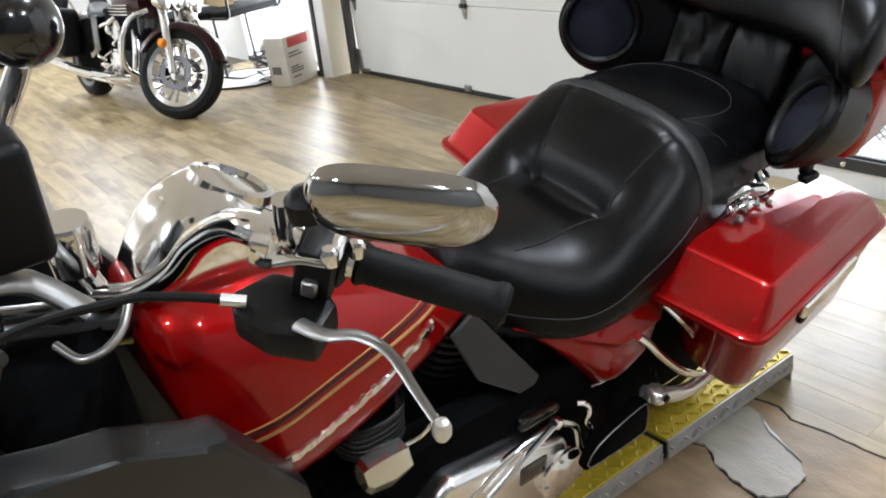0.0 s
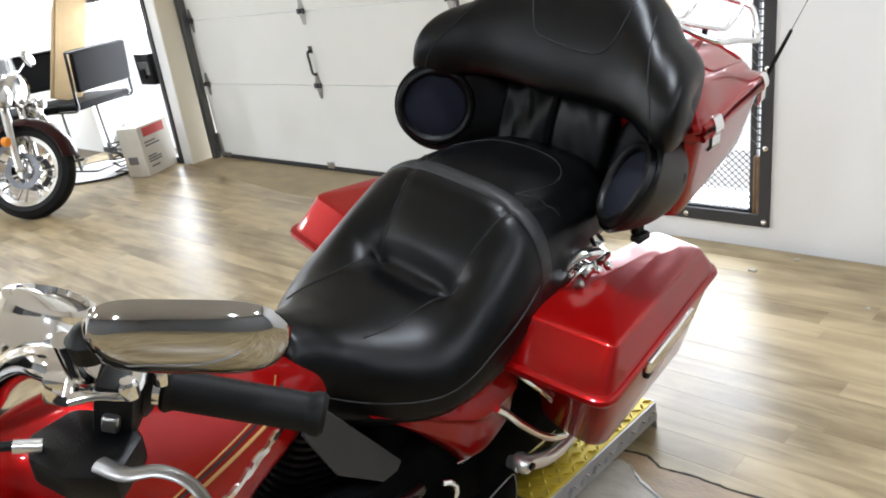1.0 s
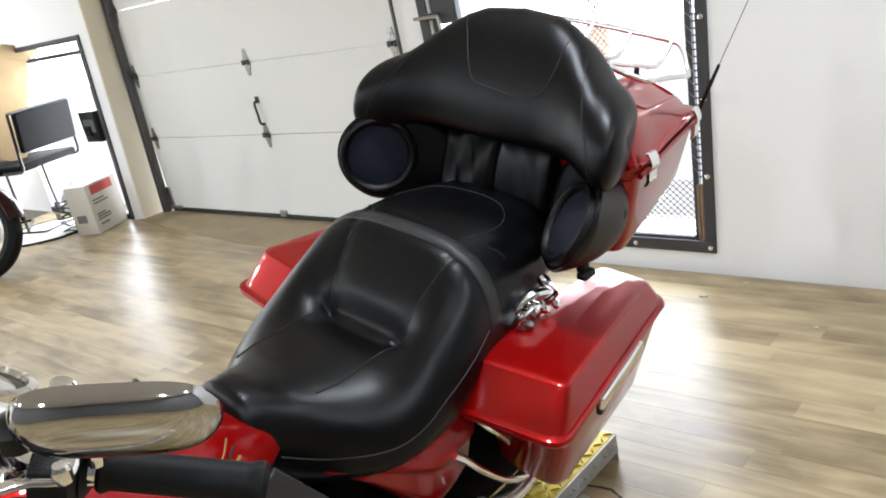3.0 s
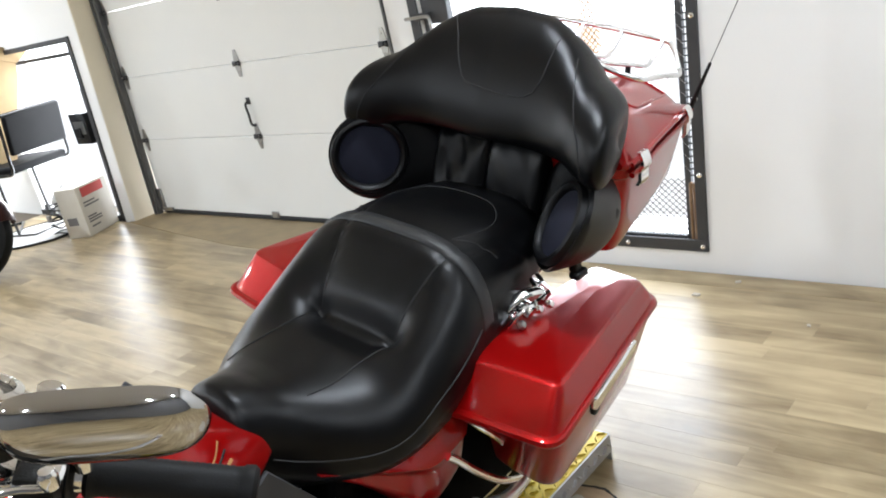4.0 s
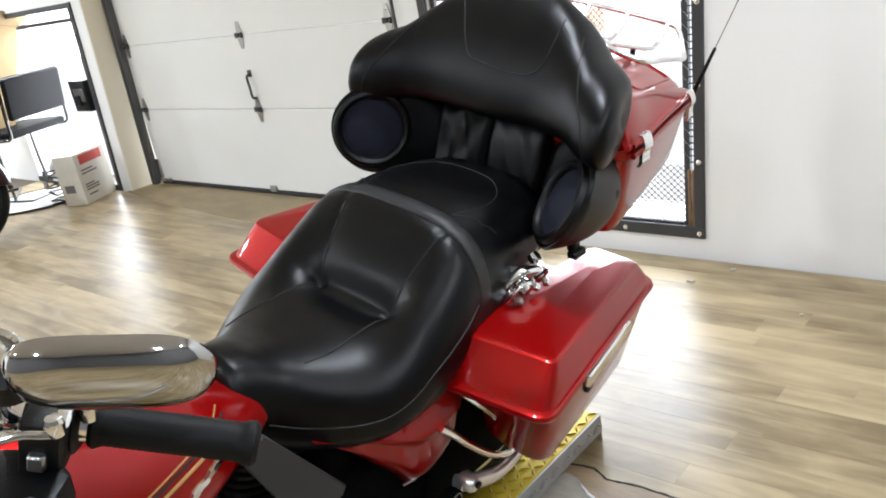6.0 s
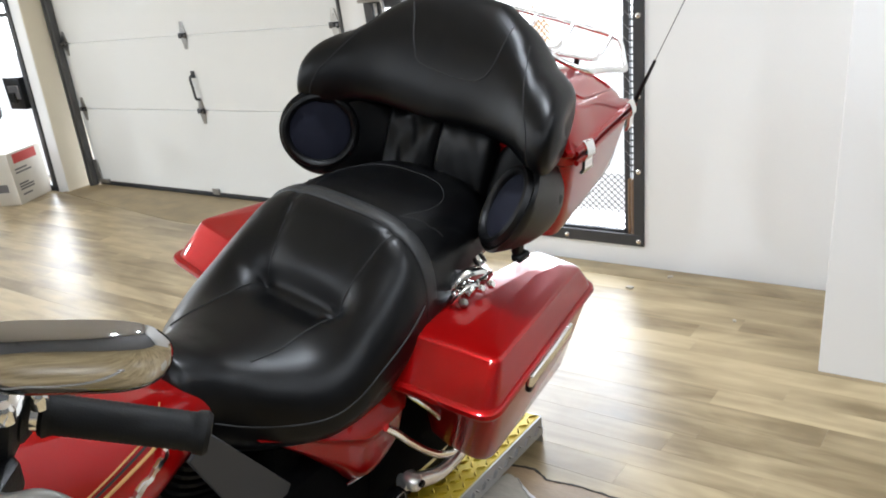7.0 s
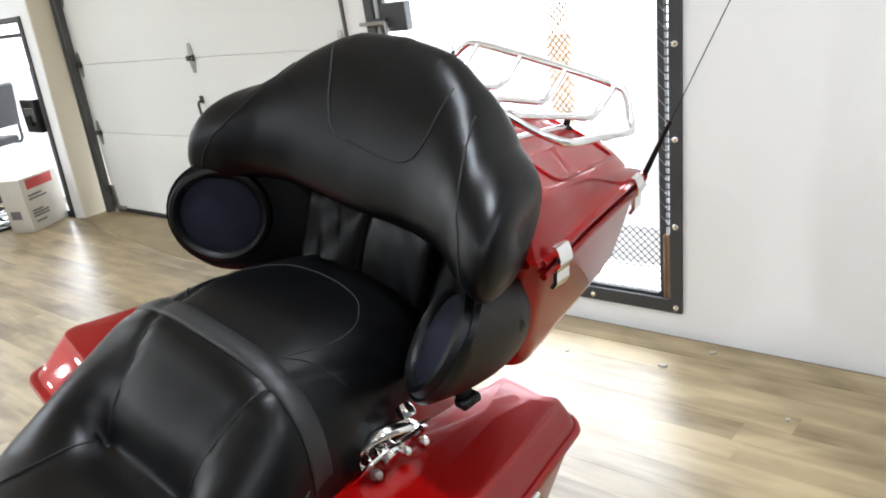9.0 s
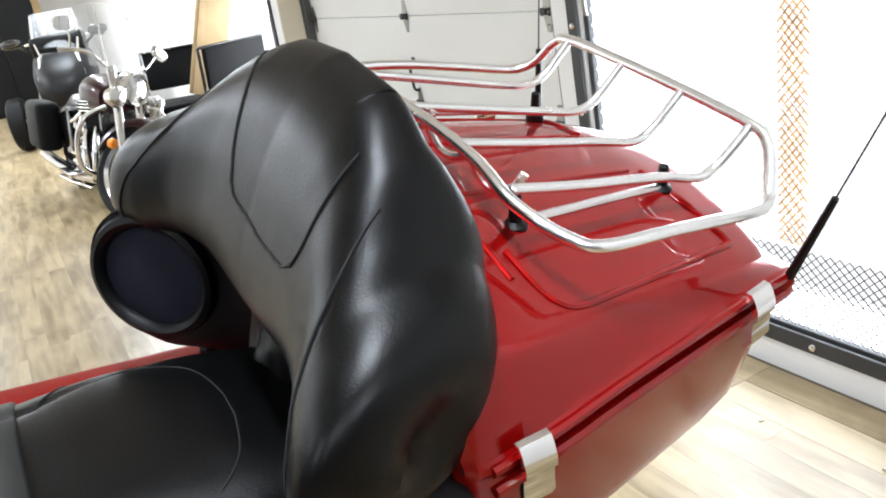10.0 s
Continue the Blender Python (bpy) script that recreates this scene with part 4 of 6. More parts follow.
for s in (-1, 1):
    latch(-0.575, s * 0.312, SEAM_Z(-0.575), 0 if s > 0 else 180)
    latch(-0.905, s * 0.259, SEAM_Z(-0.905), 9 if s > 0 else 171)

# chrome luggage rack
RR = 0.0068
half_ = [(-0.672, 0.05, 1.2375), (-0.668, 0.12, 1.235), (-0.660, 0.174, 1.230), (-0.668, 0.208, 1.220), (-0.684, 0.240, 1.210), (-0.708, 0.260, 1.203), (-0.80, 0.257, 1.186),
    (-0.935, 0.242, 1.153), (-0.968, 0.232, 1.151), (-0.985, 0.216, 1.166), (-0.998, 0.196, 1.194), (-1.003, 0.168, 1.206), (-1.005, 0.06, 1.209)]
rack = part("luggage_rack", tube(half_ + [(x, -y, z) for x, y, z in reversed(half_)], RR, 12, 5, True), RACKSTEEL, bike, "chrome tubular luggage rack")
for y in (-0.172, -0.057, 0.057, 0.172):
    part("rack_bar", tube([(-0.672, y, 1.232), (-0.76, y * 0.97, 1.206), (-0.88, y * 0.9, 1.172), (-0.93, y * 0.94, 1.159), (-0.958, y * 0.95, 1.166), (-0.982, y * 0.96, 1.187), (-1.004, y * 0.96, 1.208)], RR * 0.85, 10, 4), RACKSTEEL, rack)
for x, y in ((-0.685, 0.155), (-0.685, -0.155), (-0.915, 0.125), (-0.915, -0.125)):
    z0, z1 = lid_top(x, y) - 0.004, 1.222 if x > -0.8 else 1.162
    part("rack_foot", join(lathe([(0.013, 0), (0.013, 0.012), (0.007, 0.016), (0.006, z1 - z0), (0.001, z1 - z0)], 12)), BLACK, rack, "black rubber rack foot", pose(x, y, z0))
for s in (-1, 1):
    part("rack_bar", tube([(x, s * y, lid_top(x, y) + 0.009) for x, y in ((-0.685, 0.155), (-0.76, 0.145), (-0.84, 0.135), (-0.915, 0.125))], 0.005, 8, 4), RACKSTEEL, rack)
for y in (-0.09, 0.0, 0.09):
    part("rack_hook", tube([(-0.674, y, 1.234), (-0.680, y + 0.012, 1.208), (-0.688, y + 0.028, 1.200), (-0.70, y + 0.042, 1.206), (-0.71, y + 0.045, 1.220)], 0.005, 8, 4), RACKSTEEL, rack)

# trunk and rack turned and shifted to fit the camera's view
ASKEW = Matrix.Translation((0, 0.26, 1.08)) @ Matrix.Rotation(radians(-3.2), 4, "X") @ Matrix.Translation((0, -0.26, -1.08))
trunk.matrix_basis = ASKEW
rack.matrix_basis = Matrix.Translation((0, -0.028, 0)) @ ASKEW

# aerial at the trunk's rear corner
up = Matrix.Rotation(radians(-13), 3, "X").inverted() @ (Matrix.Rotation(radians(90), 3, "Z") @ Vector((0.50, 0.02, 1.0)))
for s in (1, -1):
    b0 = Vector((-0.985, s * 0.237, 1.048))
    d = up.copy() if s > 0 else Vector((up.x, -up.y * 0.3, up.z))
    aerial = part("aerial", tube([b0, b0 + d * 0.06, b0 + d * 0.12], 0.005, 8, 3, ends=(0.0062, 0.004)), BLACK, trunk, "black aerial mast")
    part("aerial_whip", tube([b0 + d * 0.11, b0 + d * 0.4, b0 + d * 0.8], 0.0011, 6, 4), BLACK, aerial, "thin black whip")
    part("aerial_base", tube([b0 + Vector((0.02, -s * 0.012, -0.012)), b0 + Vector((0.0, 0, 0.004)), b0 + d * 0.014], 0.008, 10, 3, ends=(0.011, 0.0066)), RED, aerial)


# saddlebags
def bag_ring(z, front, rear, yi, yf, yr, r=0.045, n=8, slant=0.0):
    """A rounded outline at one height; slant brings the inner front corner forward."""
    pts = []
    corners = [(front, yf), (rear, yr), (rear, yi), (front + slant, yi)]
    for i, (x, y) in enumerate(corners):
        a = (Vector((*corners[i - 1], 0)) - Vector((x, y, 0))).normalized() * r
        b = (Vector((*corners[(i + 1) % 4], 0)) - Vector((x, y, 0))).normalized() * r
        for j in range(n):
            t = j / (n - 1)
            p = Vector((x, y, 0)) + a * (1 - t) ** 2 + b * t ** 2
            pts.append(Vector((p.x, p.y, z(p.x) if callable(z) else z)))
    return pts


COVER_LOW = spl([(0, 0.722), (0.25, 0.650), (0.48, 0.565), (0.58, 0.522), (0.68, 0.510), (0.84, 0.528), (1, 0.575)])
BAGL = spl([(-0.75, 0.718), (-0.4, 0.740), (-0.05, 0.748)])
BAGT = spl([(-0.75, 0.744), (-0.64, 0.764), (-0.5, 0.790), (-0.35, 0.810), (-0.2, 0.819), (-0.08, 0.822)])


def bag_lid():
    """Rolled flange, a step, steep bevelled sides with crisp corners, and a faintly crowned top."""
    L = [(lambda x: BAGL(x) - 0.016, -0.070, -0.664, 0.182, 0.436, 0.340, 0.045), (lambda x: BAGL(x) - 0.014, -0.063, -0.669, 0.180, 0.443, 0.347, 0.048),
         (lambda x: BAGL(x) - 0.007, -0.060, -0.671, 0.180, 0.446, 0.350, 0.048), (lambda x: BAGL(x), -0.062, -0.669, 0.180, 0.444, 0.348, 0.048),
         (lambda x: BAGL(x) + 0.003, -0.068, -0.665, 0.181, 0.439, 0.343, 0.046), (lambda x: BAGL(x) + 0.003, -0.074, -0.662, 0.181, 0.434, 0.339, 0.044),
         (lambda x: BAGL(x) + 0.007, -0.078, -0.659, 0.182, 0.431, 0.336, 0.040), (lambda x: BAGL(x) + 0.012, -0.082, -0.657, 0.182, 0.429, 0.334, 0.036)]
    out = [bag_ring(*a, slant=0.034) for a in L]
    for k in range(1, 6):
        f = k / 6
        out.append(bag_ring(lambda x: (BAGL(x) + 0.012) * (1 - f) + (BAGT(x) - 0.007) * f, -0.082 - 0.044 * f, -0.657 + 0.006 * f, 0.182 + 0.004 * f, 0.429 - 0.020 * f, 0.334 - 0.022 * f, 0.036 - 0.012 * f, slant=0.034))
    for dz, d in ((-0.0065, 0.0), (-0.0035, 0.0015), (-0.0014, 0.0045), (-0.0004, 0.0085), (0.0004, 0.014), (0.0016, 0.04)):
        out.append(bag_ring(lambda x: BAGT(x) + dz, -0.127 - d, -0.650 + d, 0.187 + d * 0.6, 0.4085 - d, 0.311 - d, 0.023 - d * 0.2, slant=0.034))
    out.append(bag_ring(lambda x: BAGT(x) + 0.0026, -0.28, -0.50, 0.25, 0.31, 0.27, 0.006))
    return out


for s in (-1, 1):
    # right-hand bag raised and widened towards its tail to fit the camera's view
    rise, out_, tail = (0.018, 0.008, 0.07) if s < 0 else (0.0, 0.0, 0.0)

    def mirrored(rings):
        return lofted([[Vector((p.x, s * (p.y + out_ + 0.7 * tail * max(0.0, -0.13 - p.x)), p.z + rise + tail * max(0.0, -0.13 - p.x))) for p in r] for r in rings])
    bag = part("saddlebag", mirrored([bag_ring(0.47, -0.25, -0.58, 0.22, 0.33, 0.29, 0.05), bag_ring(0.482, -0.215, -0.605, 0.21, 0.352, 0.305, 0.05), bag_ring(0.52, -0.19, -0.62, 0.20, 0.368, 0.318, 0.045),
        bag_ring(lambda x: BAGL(x) - 0.035, -0.135, -0.648, 0.195, 0.412, 0.342, 0.045), bag_ring(lambda x: BAGL(x) - 0.010, -0.13, -0.65, 0.195, 0.415, 0.344, 0.045)]), RED, bike, "red hard saddlebag", angle=30)
    part("bag_lid", mirrored(bag_lid()), RED, bag, "red bag lid with bevelled edges", angle=24)
    part("latch_bar", block(-0.468, -0.232, -0.006, 0.008, -0.016, 0.012, 0.005, 2), CHROME, bag, "long chrome latch bar", Matrix.Translation((-0.35, s * 0.401, 0.722)) @ pose(0, 0, 0, 0, -2, s * 8.8) @ Matrix.Translation((0.35, 0, 0)))
    part("latch_foot", block(-0.264, -0.238, -0.010, 0.004, -0.034, -0.010, 0.004, 1), BLACK, bag, "", Matrix.Translation((-0.35, s * 0.401, 0.722)) @ pose(0, 0, 0, 0, -2, s * 8.8) @ Matrix.Translation((0.35, 0, 0)))
    # guard rail in front of the bag
    part("bag_guard", tube([(-0.020, s * 0.235, 0.652), (-0.045, s * 0.245, 0.625), (-0.082, s * 0.25, 0.580), (-0.15, s * 0.255, 0.508), (-0.21, s * 0.255, 0.462), (-0.274, s * 0.25, 0.425)], 0.0085, 12, 5), CHROME, bike, "bent chrome saddlebag guard")
    part("guard_stay", tube([(-0.08, s * 0.235, 0.70), (-0.112, s * 0.25, 0.662), (-0.165, s * 0.252, 0.600), (-0.203, s * 0.252, 0.544), (-0.235, s * 0.25, 0.490), (-0.252, s * 0.25, 0.454)], 0.006, 8, 5), CHROME, bike, "thin chrome guard stay")
    # docking hardware between seat and trunk
    dock = part("docking_bracket", tube([(-0.255, s * 0.205, 0.845), (-0.28, s * 0.225, 0.872), (-0.32, s * 0.235, 0.868), (-0.35, s * 0.225, 0.845)], 0.012, 10, 4, flat=0.7), CHROME, bike, "chrome docking bracket")
    part("bracket_nut", lathe([(0.001, -0.016), (0.016, -0.014), (0.019, 0.0), (0.015, 0.014), (0.001, 0.016)], 14), CHROME, dock, "", Matrix.Translation((-0.285, s * 0.232, 0.838)) @ pose(0, 0, 0, 70 * s))
    part("bracket_nut", lathe([(0.001, -0.012), (0.012, -0.011), (0.014, 0.0), (0.011, 0.011), (0.001, 0.012)], 12), CHROME, dock, "", Matrix.Translation((-0.335, s * 0.222, 0.88)) @ pose(0, 0, 0, 50 * s))
    plate_ = slab([(-0.36, 0.0), (-0.24, 0.0), (-0.225, 0.02), (-0.235, 0.05), (-0.27, 0.062), (-0.30, 0.05), (-0.345, 0.055), (-0.37, 0.03)], -0.003, 0.003, 0.0015, 1)
    plate_.transform(Matrix.Translation((0, s * 0.222, 0.812)) @ pose(0, 0, 0, 62 * s))
    part("docking_plate", plate_, CHROME, dock, "flat chrome docking plate")
    for bx, bz in ((-0.25, 0.826), (-0.31, 0.832), (-0.35, 0.824)):
        part("plate_bolt", lathe([(0.001, -0.006), (0.0085, -0.005), (0.0095, 0.002), (0.006, 0.008), (0.001, 0.009)], 10), STEEL if bx > -0.3 else CHROME, dock, "", Matrix.Translation((bx, s * 0.244, bz)) @ pose(0, 0, 0, -62 * s))
    part("release_spring", tube([(-0.225 - 0.0035 * k, s * 0.232 + 0.008 * math.cos(k * 1.3), 0.85 + 0.008 * math.sin(k * 1.3)) for k in range(20)], 0.0018, 6, 2), CHROME, dock, "small bright spring")
    part("frame_lug", block(-0.24, -0.20, s * 0.19 - 0.012, s * 0.19 + 0.012, 0.74, 0.84, 0.006, 2), VOIDBLACK, bike, "black frame lug")
    part("trunk_support", tube([(-0.25, s * 0.15, 0.80), (-0.42, s * 0.16, 0.84), (-0.60, s * 0.15, 0.862), (-0.8, s * 0.14, 0.862)], 0.012, 10, 4), GLOSS, bike, "black trunk support bar")
    # side cover
    rings = []
    for i in range(25):
        a = i / 24
        x = 0.215 - 0.325 * a
        top, low = 0.733 - 0.003 * a, COVER_LOW(a)
        out = 0.150 + 0.085 * math.sin(math.pi * 0.5 * min(1, a * 1.5))
        ring = []
        for k in range(17):
            t = k / 16
            z = top + (low - top) * t
            yy = out * (1 - 0.10 * t) - 0.040 * max(0.0, 0.34 - t) / 0.34 + 0.006 * math.exp(-((t - 0.36) / 0.05) ** 2) - 0.022 * max(0.0, t - 0.86) / 0.14 - 0.02 * max(0.0, a - 0.93) / 0.07
            ring.append(Vector((x, s * yy, z)))
        ring += [Vector((p.x, s * (abs(p.y) - 0.030), p.z)) for p in reversed(ring)]
        rings.append(ring)
    part("side_cover", lofted(rings), RED, bike, "red side cover under the seat", angle=32)
    part("side_trim", tube([(0.050, s * 0.196, 0.532), (0.0, s * 0.197, 0.524), (-0.05, s * 0.197, 0.538), (-0.105, s * 0.182, 0.586)], 0.004, 8, 4), CHROME, bike)
    # grey heat shield below the tank
    sh = slab([(0.388, 0.83), (0.345, 0.86), (0.262, 0.742), (0.186, 0.635), (0.196, 0.618), (0.231, 0.616), (0.329, 0.704)], -0.004, 0.004, 0.0025, 1)
    sh.transform(Matrix(((1, 0, 0, 0), (0, 0, s, s * 0.185), (0, 1, 0, 0), (0, 0, 0, 1))))
    part("heat_shield", sh, GREY_SHIELD, bike, "grey plastic mid-frame air deflector")

# fuel tank
TW = spl([(0.24, 0.075), (0.26, 0.092), (0.32, 0.125), (0.42, 0.162), (0.55, 0.185), (0.66, 0.19), (0.74, 0.168), (0.79, 0.12), (0.805, 0.06)])
TT = spl([(0.24, 0.82), (0.26, 0.835), (0.32, 0.868), (0.42, 0.918), (0.55, 0.968), (0.66, 1.014), (0.74, 1.020), (0.79, 1.000), (0.805, 0.95)])
TB = spl([(0.24, 0.785), (0.26, 0.78), (0.4, 0.752), (0.55, 0.686), (0.66, 0.655), (0.75, 0.70), (0.805, 0.88)])
rings = []
for i in range(41):
    x = 0.24 + 0.565 * i / 40
    cz, hz = (TT(x) + TB(x)) / 2, (TT(x) - TB(x)) / 2
    rings.append([Vector((p.x, p.y * (0.97 - 0.15 * (p.z - cz) / hz), p.z)) for p in super_ring(x, 0, cz, TW(x), hz, 48, 3.1)])
tank = part("fuel_tank", lofted(rings), RED, bike, "red fuel tank with gold pinstripes", angle=60)


def tank_side(x, z):
    cz, hz = (TT(x) + TB(x)) / 2, (TT(x) - TB(x)) / 2
    k = min(0.999, abs(z - cz) / hz)
    return TW(x) * (1 - k ** 3.1) ** (1 / 3.1) * (0.97 - 0.15 * (z - cz) / hz)


for s in (-1, 1):
    for dz, r, mt, lab in ((0.0, 0.0030, GOLD, "gold pinstripe"), (0.012, 0.0022, SEAM, "black pinstripe"), (0.020, 0.0016, GOLD, "gold pinstripe")):
        pts = []
        for k in range(16):
            x = 0.36 + 0.38 * k / 15
            z = 0.858 - 0.055 * k / 15 + dz + 0.012 * math.sin(k / 15 * math.pi)
            pts.append((x, s * (tank_side(x, z) + 0.0006), z))
        part("pinstripe", tube(pts, r, 6, 2), mt, tank, lab)
    # raised chrome tank badge as a plain ragged bar
    rb = random.Random(5)
    rows_ = []
    for k in range(45):
        x0 = 0.395 + 0.290 * k / 44
        z0 = 0.8365 - 0.080 * k / 44
        up_, dn_ = 0.004 + rb.uniform(0, 0.006), 0.005 + rb.uniform(0, 0.004)
        yy = tank_side(x0, z0)
        o = 0.0035 + rb.uniform(0, 0.0015)
        rows_.append([Vector((x0, s * (yy - 0.004), z0 - dn_)), Vector((x0, s * (yy + o), z0 - dn_ * 0.8)), Vector((x0, s * (yy + o), z0 + up_ * 0.8)), Vector((x0, s * (yy - 0.004), z0 + up_))])
    part("tank_badge", lofted(rows_), CHROME, tank, "ragged chrome tank badge strip", angle=15)
# chrome console and instrument housing over the tank
CZ = spl([(0.42, 0.942), (0.50, 0.985), (0.56, 1.05), (0.61, 1.10), (0.65, 1.126), (0.70, 1.118), (0.745, 1.08), (0.78, 1.03)])
CWD = spl([(0.42, 0.02), (0.50, 0.05), (0.58, 0.072), (0.66, 0.085), (0.74, 0.078), (0.78, 0.055)])
rings = []
for i in range(31):
    x = 0.42 + 0.36 * i / 30
    lo = TT(x) - 0.03
    rings.append(super_ring(x, 0, (CZ(x) + lo) / 2, CWD(x), (CZ(x) - lo) / 2, 32, 2.5))
console = part("tank_console", lofted(rings), CHROME, bike, "chrome tank console", angle=60)
part("gauge_bezel", lathe([(0.052, 0), (0.060, 0.008), (0.058, 0.020), (0.048, 0.023), (0.045, 0.014), (0.001, 0.013)], 36), CHROME, console, "", pose(0.63, 0, 1.088, 0, -28))
part("gauge_face", lathe([(0.044, 0.0), (0.044, 0.0155), (0.001, 0.016)], 30), GLOSS, console, "black dial under glass", pose(0.63, 0, 1.088, 0, -28))
part("filler_cap", lathe([(0.03, 0), (0.032, 0.012), (0.026, 0.02), (0.001, 0.022)], 24), CHROME, console, "", pose(0.70, -0.09, 1.02, 12, 0))
part("ignition_knob", lathe([(0.018, 0), (0.018, 0.018), (0.014, 0.022), (0.001, 0.022)], 20), CHROME, console, "", pose(0.54, 0, 1.03, 0, -20))

# front end: nacelle, bars, controls
nac = []
for i in range(19):
    a = i / 18
    r = 0.05 + 0.085 * math.sin(math.pi * (0.12 + 0.55 * a))
    nac.append(super_ring(1.0 + 0.24 * a, 0.0, 0.93 + 0.03 * a, r * 1.05, r, 28, 2.2))
part("headlight_nacelle", lofted(nac), CHROME, bike, "polished chrome headlight nacelle", angle=60)
BAR = [(0.82, 0.0, 1.0), (0.80, 0.06, 1.03), (0.781, 0.10, 1.06), (0.765, 0.16, 1.115), (0.755, 0.22, 1.18), (0.748, 0.30, 1.240), (0.742, 0.36, 1.262), (0.72, 0.40, 1.256), (0.683, 0.431, 1.243)]
bars = part("handlebar", tube(BAR, 0.0165, 14, 6), CHROME, bike, "chrome handlebar turned to the left")
part("handlebar", tube([(0.82 + 0.18 * y, -y * 0.97, z) for x, y, z in BAR], 0.0150, 14, 6), CHROME, bike, "chrome handlebar turned to the left")
g0, g1 = Vector((0.685, 0.428, 1.243)), Vector((0.592, 0.528, 1.212))


def along(t):
    return g0.lerp(g1, t)


axis = (g1 - g0).normalized()
am = Matrix.Translation(g0) @ axis.to_track_quat("Z", "Y").to_matrix().to_4x4()
L = (g1 - g0).length
prof = [(0.012, 0.0), (0.019, 0.0), (0.021, 0.004), (0.019, 0.008), (0.0175, 0.012)]
for k in range(1, 22):
    zz = 0.012 + (L - 0.03) * k / 22
    prof += [(0.0178, zz), (0.0172, zz + 0.002)]
prof += [(0.0178, L - 0.014), (0.0195, L - 0.012), (0.0200, L - 0.004), (0.0165, L), (0.001, L + 0.001)]
part("grip", lathe(prof, 28), RUBBER, bars, "ribbed black rubber grip", am)
# switch housing and clutch perch
hm = am @ pose(0, 0, -0.032)
part("switch_housing", join(lathe([(0.014, -0.02), (0.026, -0.018), (0.028, 0.0), (0.027, 0.022), (0.020, 0.026), (0.014, 0.026)], 24), block(-0.045, 0.012, -0.028, 0.030, -0.014, 0.020, 0.006, 2)), BLACK, bars, "black switch housing", hm)
part("switch_button", block(-0.052, -0.043, -0.012, 0.004, -0.004, 0.010, 0.002, 1), STEEL, bars, "", hm)
part("mirror_clamp", join(lathe([(0.013, -0.062), (0.022, -0.060), (0.022, -0.034), (0.013, -0.032)], 20), tube([(0.0, 0.0, -0.05), (0.02, -0.03, -0.05), (0.04, -0.05, -0.045)], 0.007, 8, 3), block(-0.03, 0.0, -0.014, 0.014, -0.06, -0.036, 0.004, 2)), CHROME, bars, "chrome clamp with bolts", hm)
for pts_ in ([(0.758, 0.416, 1.268), (0.740, 0.431, 1.272), (0.721, 0.446, 1.270), (0.700, 0.428, 1.276), (0.681, 0.407, 1.276)], [(0.755, 0.405, 1.262), (0.738, 0.392, 1.278), (0.719, 0.381, 1.275), (0.700, 0.392, 1.280), (0.681, 0.407, 1.276)]):
    part("clamp_strap", tube(pts_, 0.0062, 10, 4, flat=0.7), CHROME, bars, "bright chrome clamp strap")
for p_ in ((0.742, 0.398, 1.283), (0.704, 0.386, 1.284), (0.672, 0.416, 1.276), (0.722, 0.447, 1.278), (0.690, 0.438, 1.268)):
    part("clamp_bolt", lathe([(0.001, -0.012), (0.0075, -0.010), (0.0085, 0.0), (0.006, 0.006), (0.001, 0.008)], 12), CHROME, bars, "", Matrix.Translation(p_))
perch = slab([(0.800, 0.412), (0.788, 0.385), (0.745, 0.380), (0.718, 0.415), (0.722, 0.455), (0.762, 0.484), (0.790, 0.452)], 1.203, 1.232, 0.006, 2)
part("clutch_perch", perch, BLACK, bars, "black clutch lever perch")
part("clutch_lever", tube([(0.765, 0.465, 1.236), (0.760, 0.500, 1.246), (0.742, 0.520, 1.250), (0.732, 0.548, 1.247), (0.737, 0.590, 1.242), (0.742, 0.622, 1.239)], 0.0046, 10, 5, flat=0.55, ends=(0.0078, 0.0036)), STEEL, bars, "polished clutch lever with a ball end")
bpy.data.objects["clutch_lever"].data.update()
part("lever_ball", lathe([(0.001, -0.0095), (0.005, -0.008), (0.0072, -0.003), (0.0072, 0.003), (0.005, 0.008), (0.001, 0.0095)], 18), ALLOY, bars, "", Matrix.Translation((0.743, 0.629, 1.239)))
part("clutch_cable", tube([(0.798, 0.405, 1.240), (0.84, 0.378, 1.246), (0.876, 0.355, 1.243), (0.963, 0.30, 1.209), (1.02, 0.22, 1.10), (0.98, 0.15, 0.9)], 0.0042, 8, 6), RUBBER, bike, "black clutch cable")
part("cable_ferrule", tube([(0.786, 0.412, 1.236), (0.804, 0.4015, 1.2405)], 0.0056, 10, 2), ALLOY, bike, "pale cable ferrule")


# mirror: chrome shell seen from its back
def mirror_shell(tip, root, up, depth, half):
    ax = (tip - root)
    Lm = ax.length
    ax.normalize()
    side = ax.cross(up).normalized()
    upv = side.cross(ax).normalized()
    rings = []
    for i in range(41):
        a = 0.5 - 0.5 * math.cos(math.pi * i / 40)
        c = root + ax * Lm * a
        k = max(0.03, math.sqrt(max(0.0, 1 - abs(2 * a - 1) ** 4.2)))
        rings.append([c + upv * half * k * math.cos(q) + side * depth * k * max(-0.25, math.sin(q)) for q in (2 * math.pi * j / 28 for j in range(28))])
    return lofted(rings)


mirror = part("mirror", mirror_shell(Vector((0.648, 0.572, 1.352)), Vector((0.756, 0.480, 1.366)), Vector((0.45, 0.32, 1)), 0.026, 0.041), MIRRORSHELL, bars, "oval chrome mirror shell", angle=60)
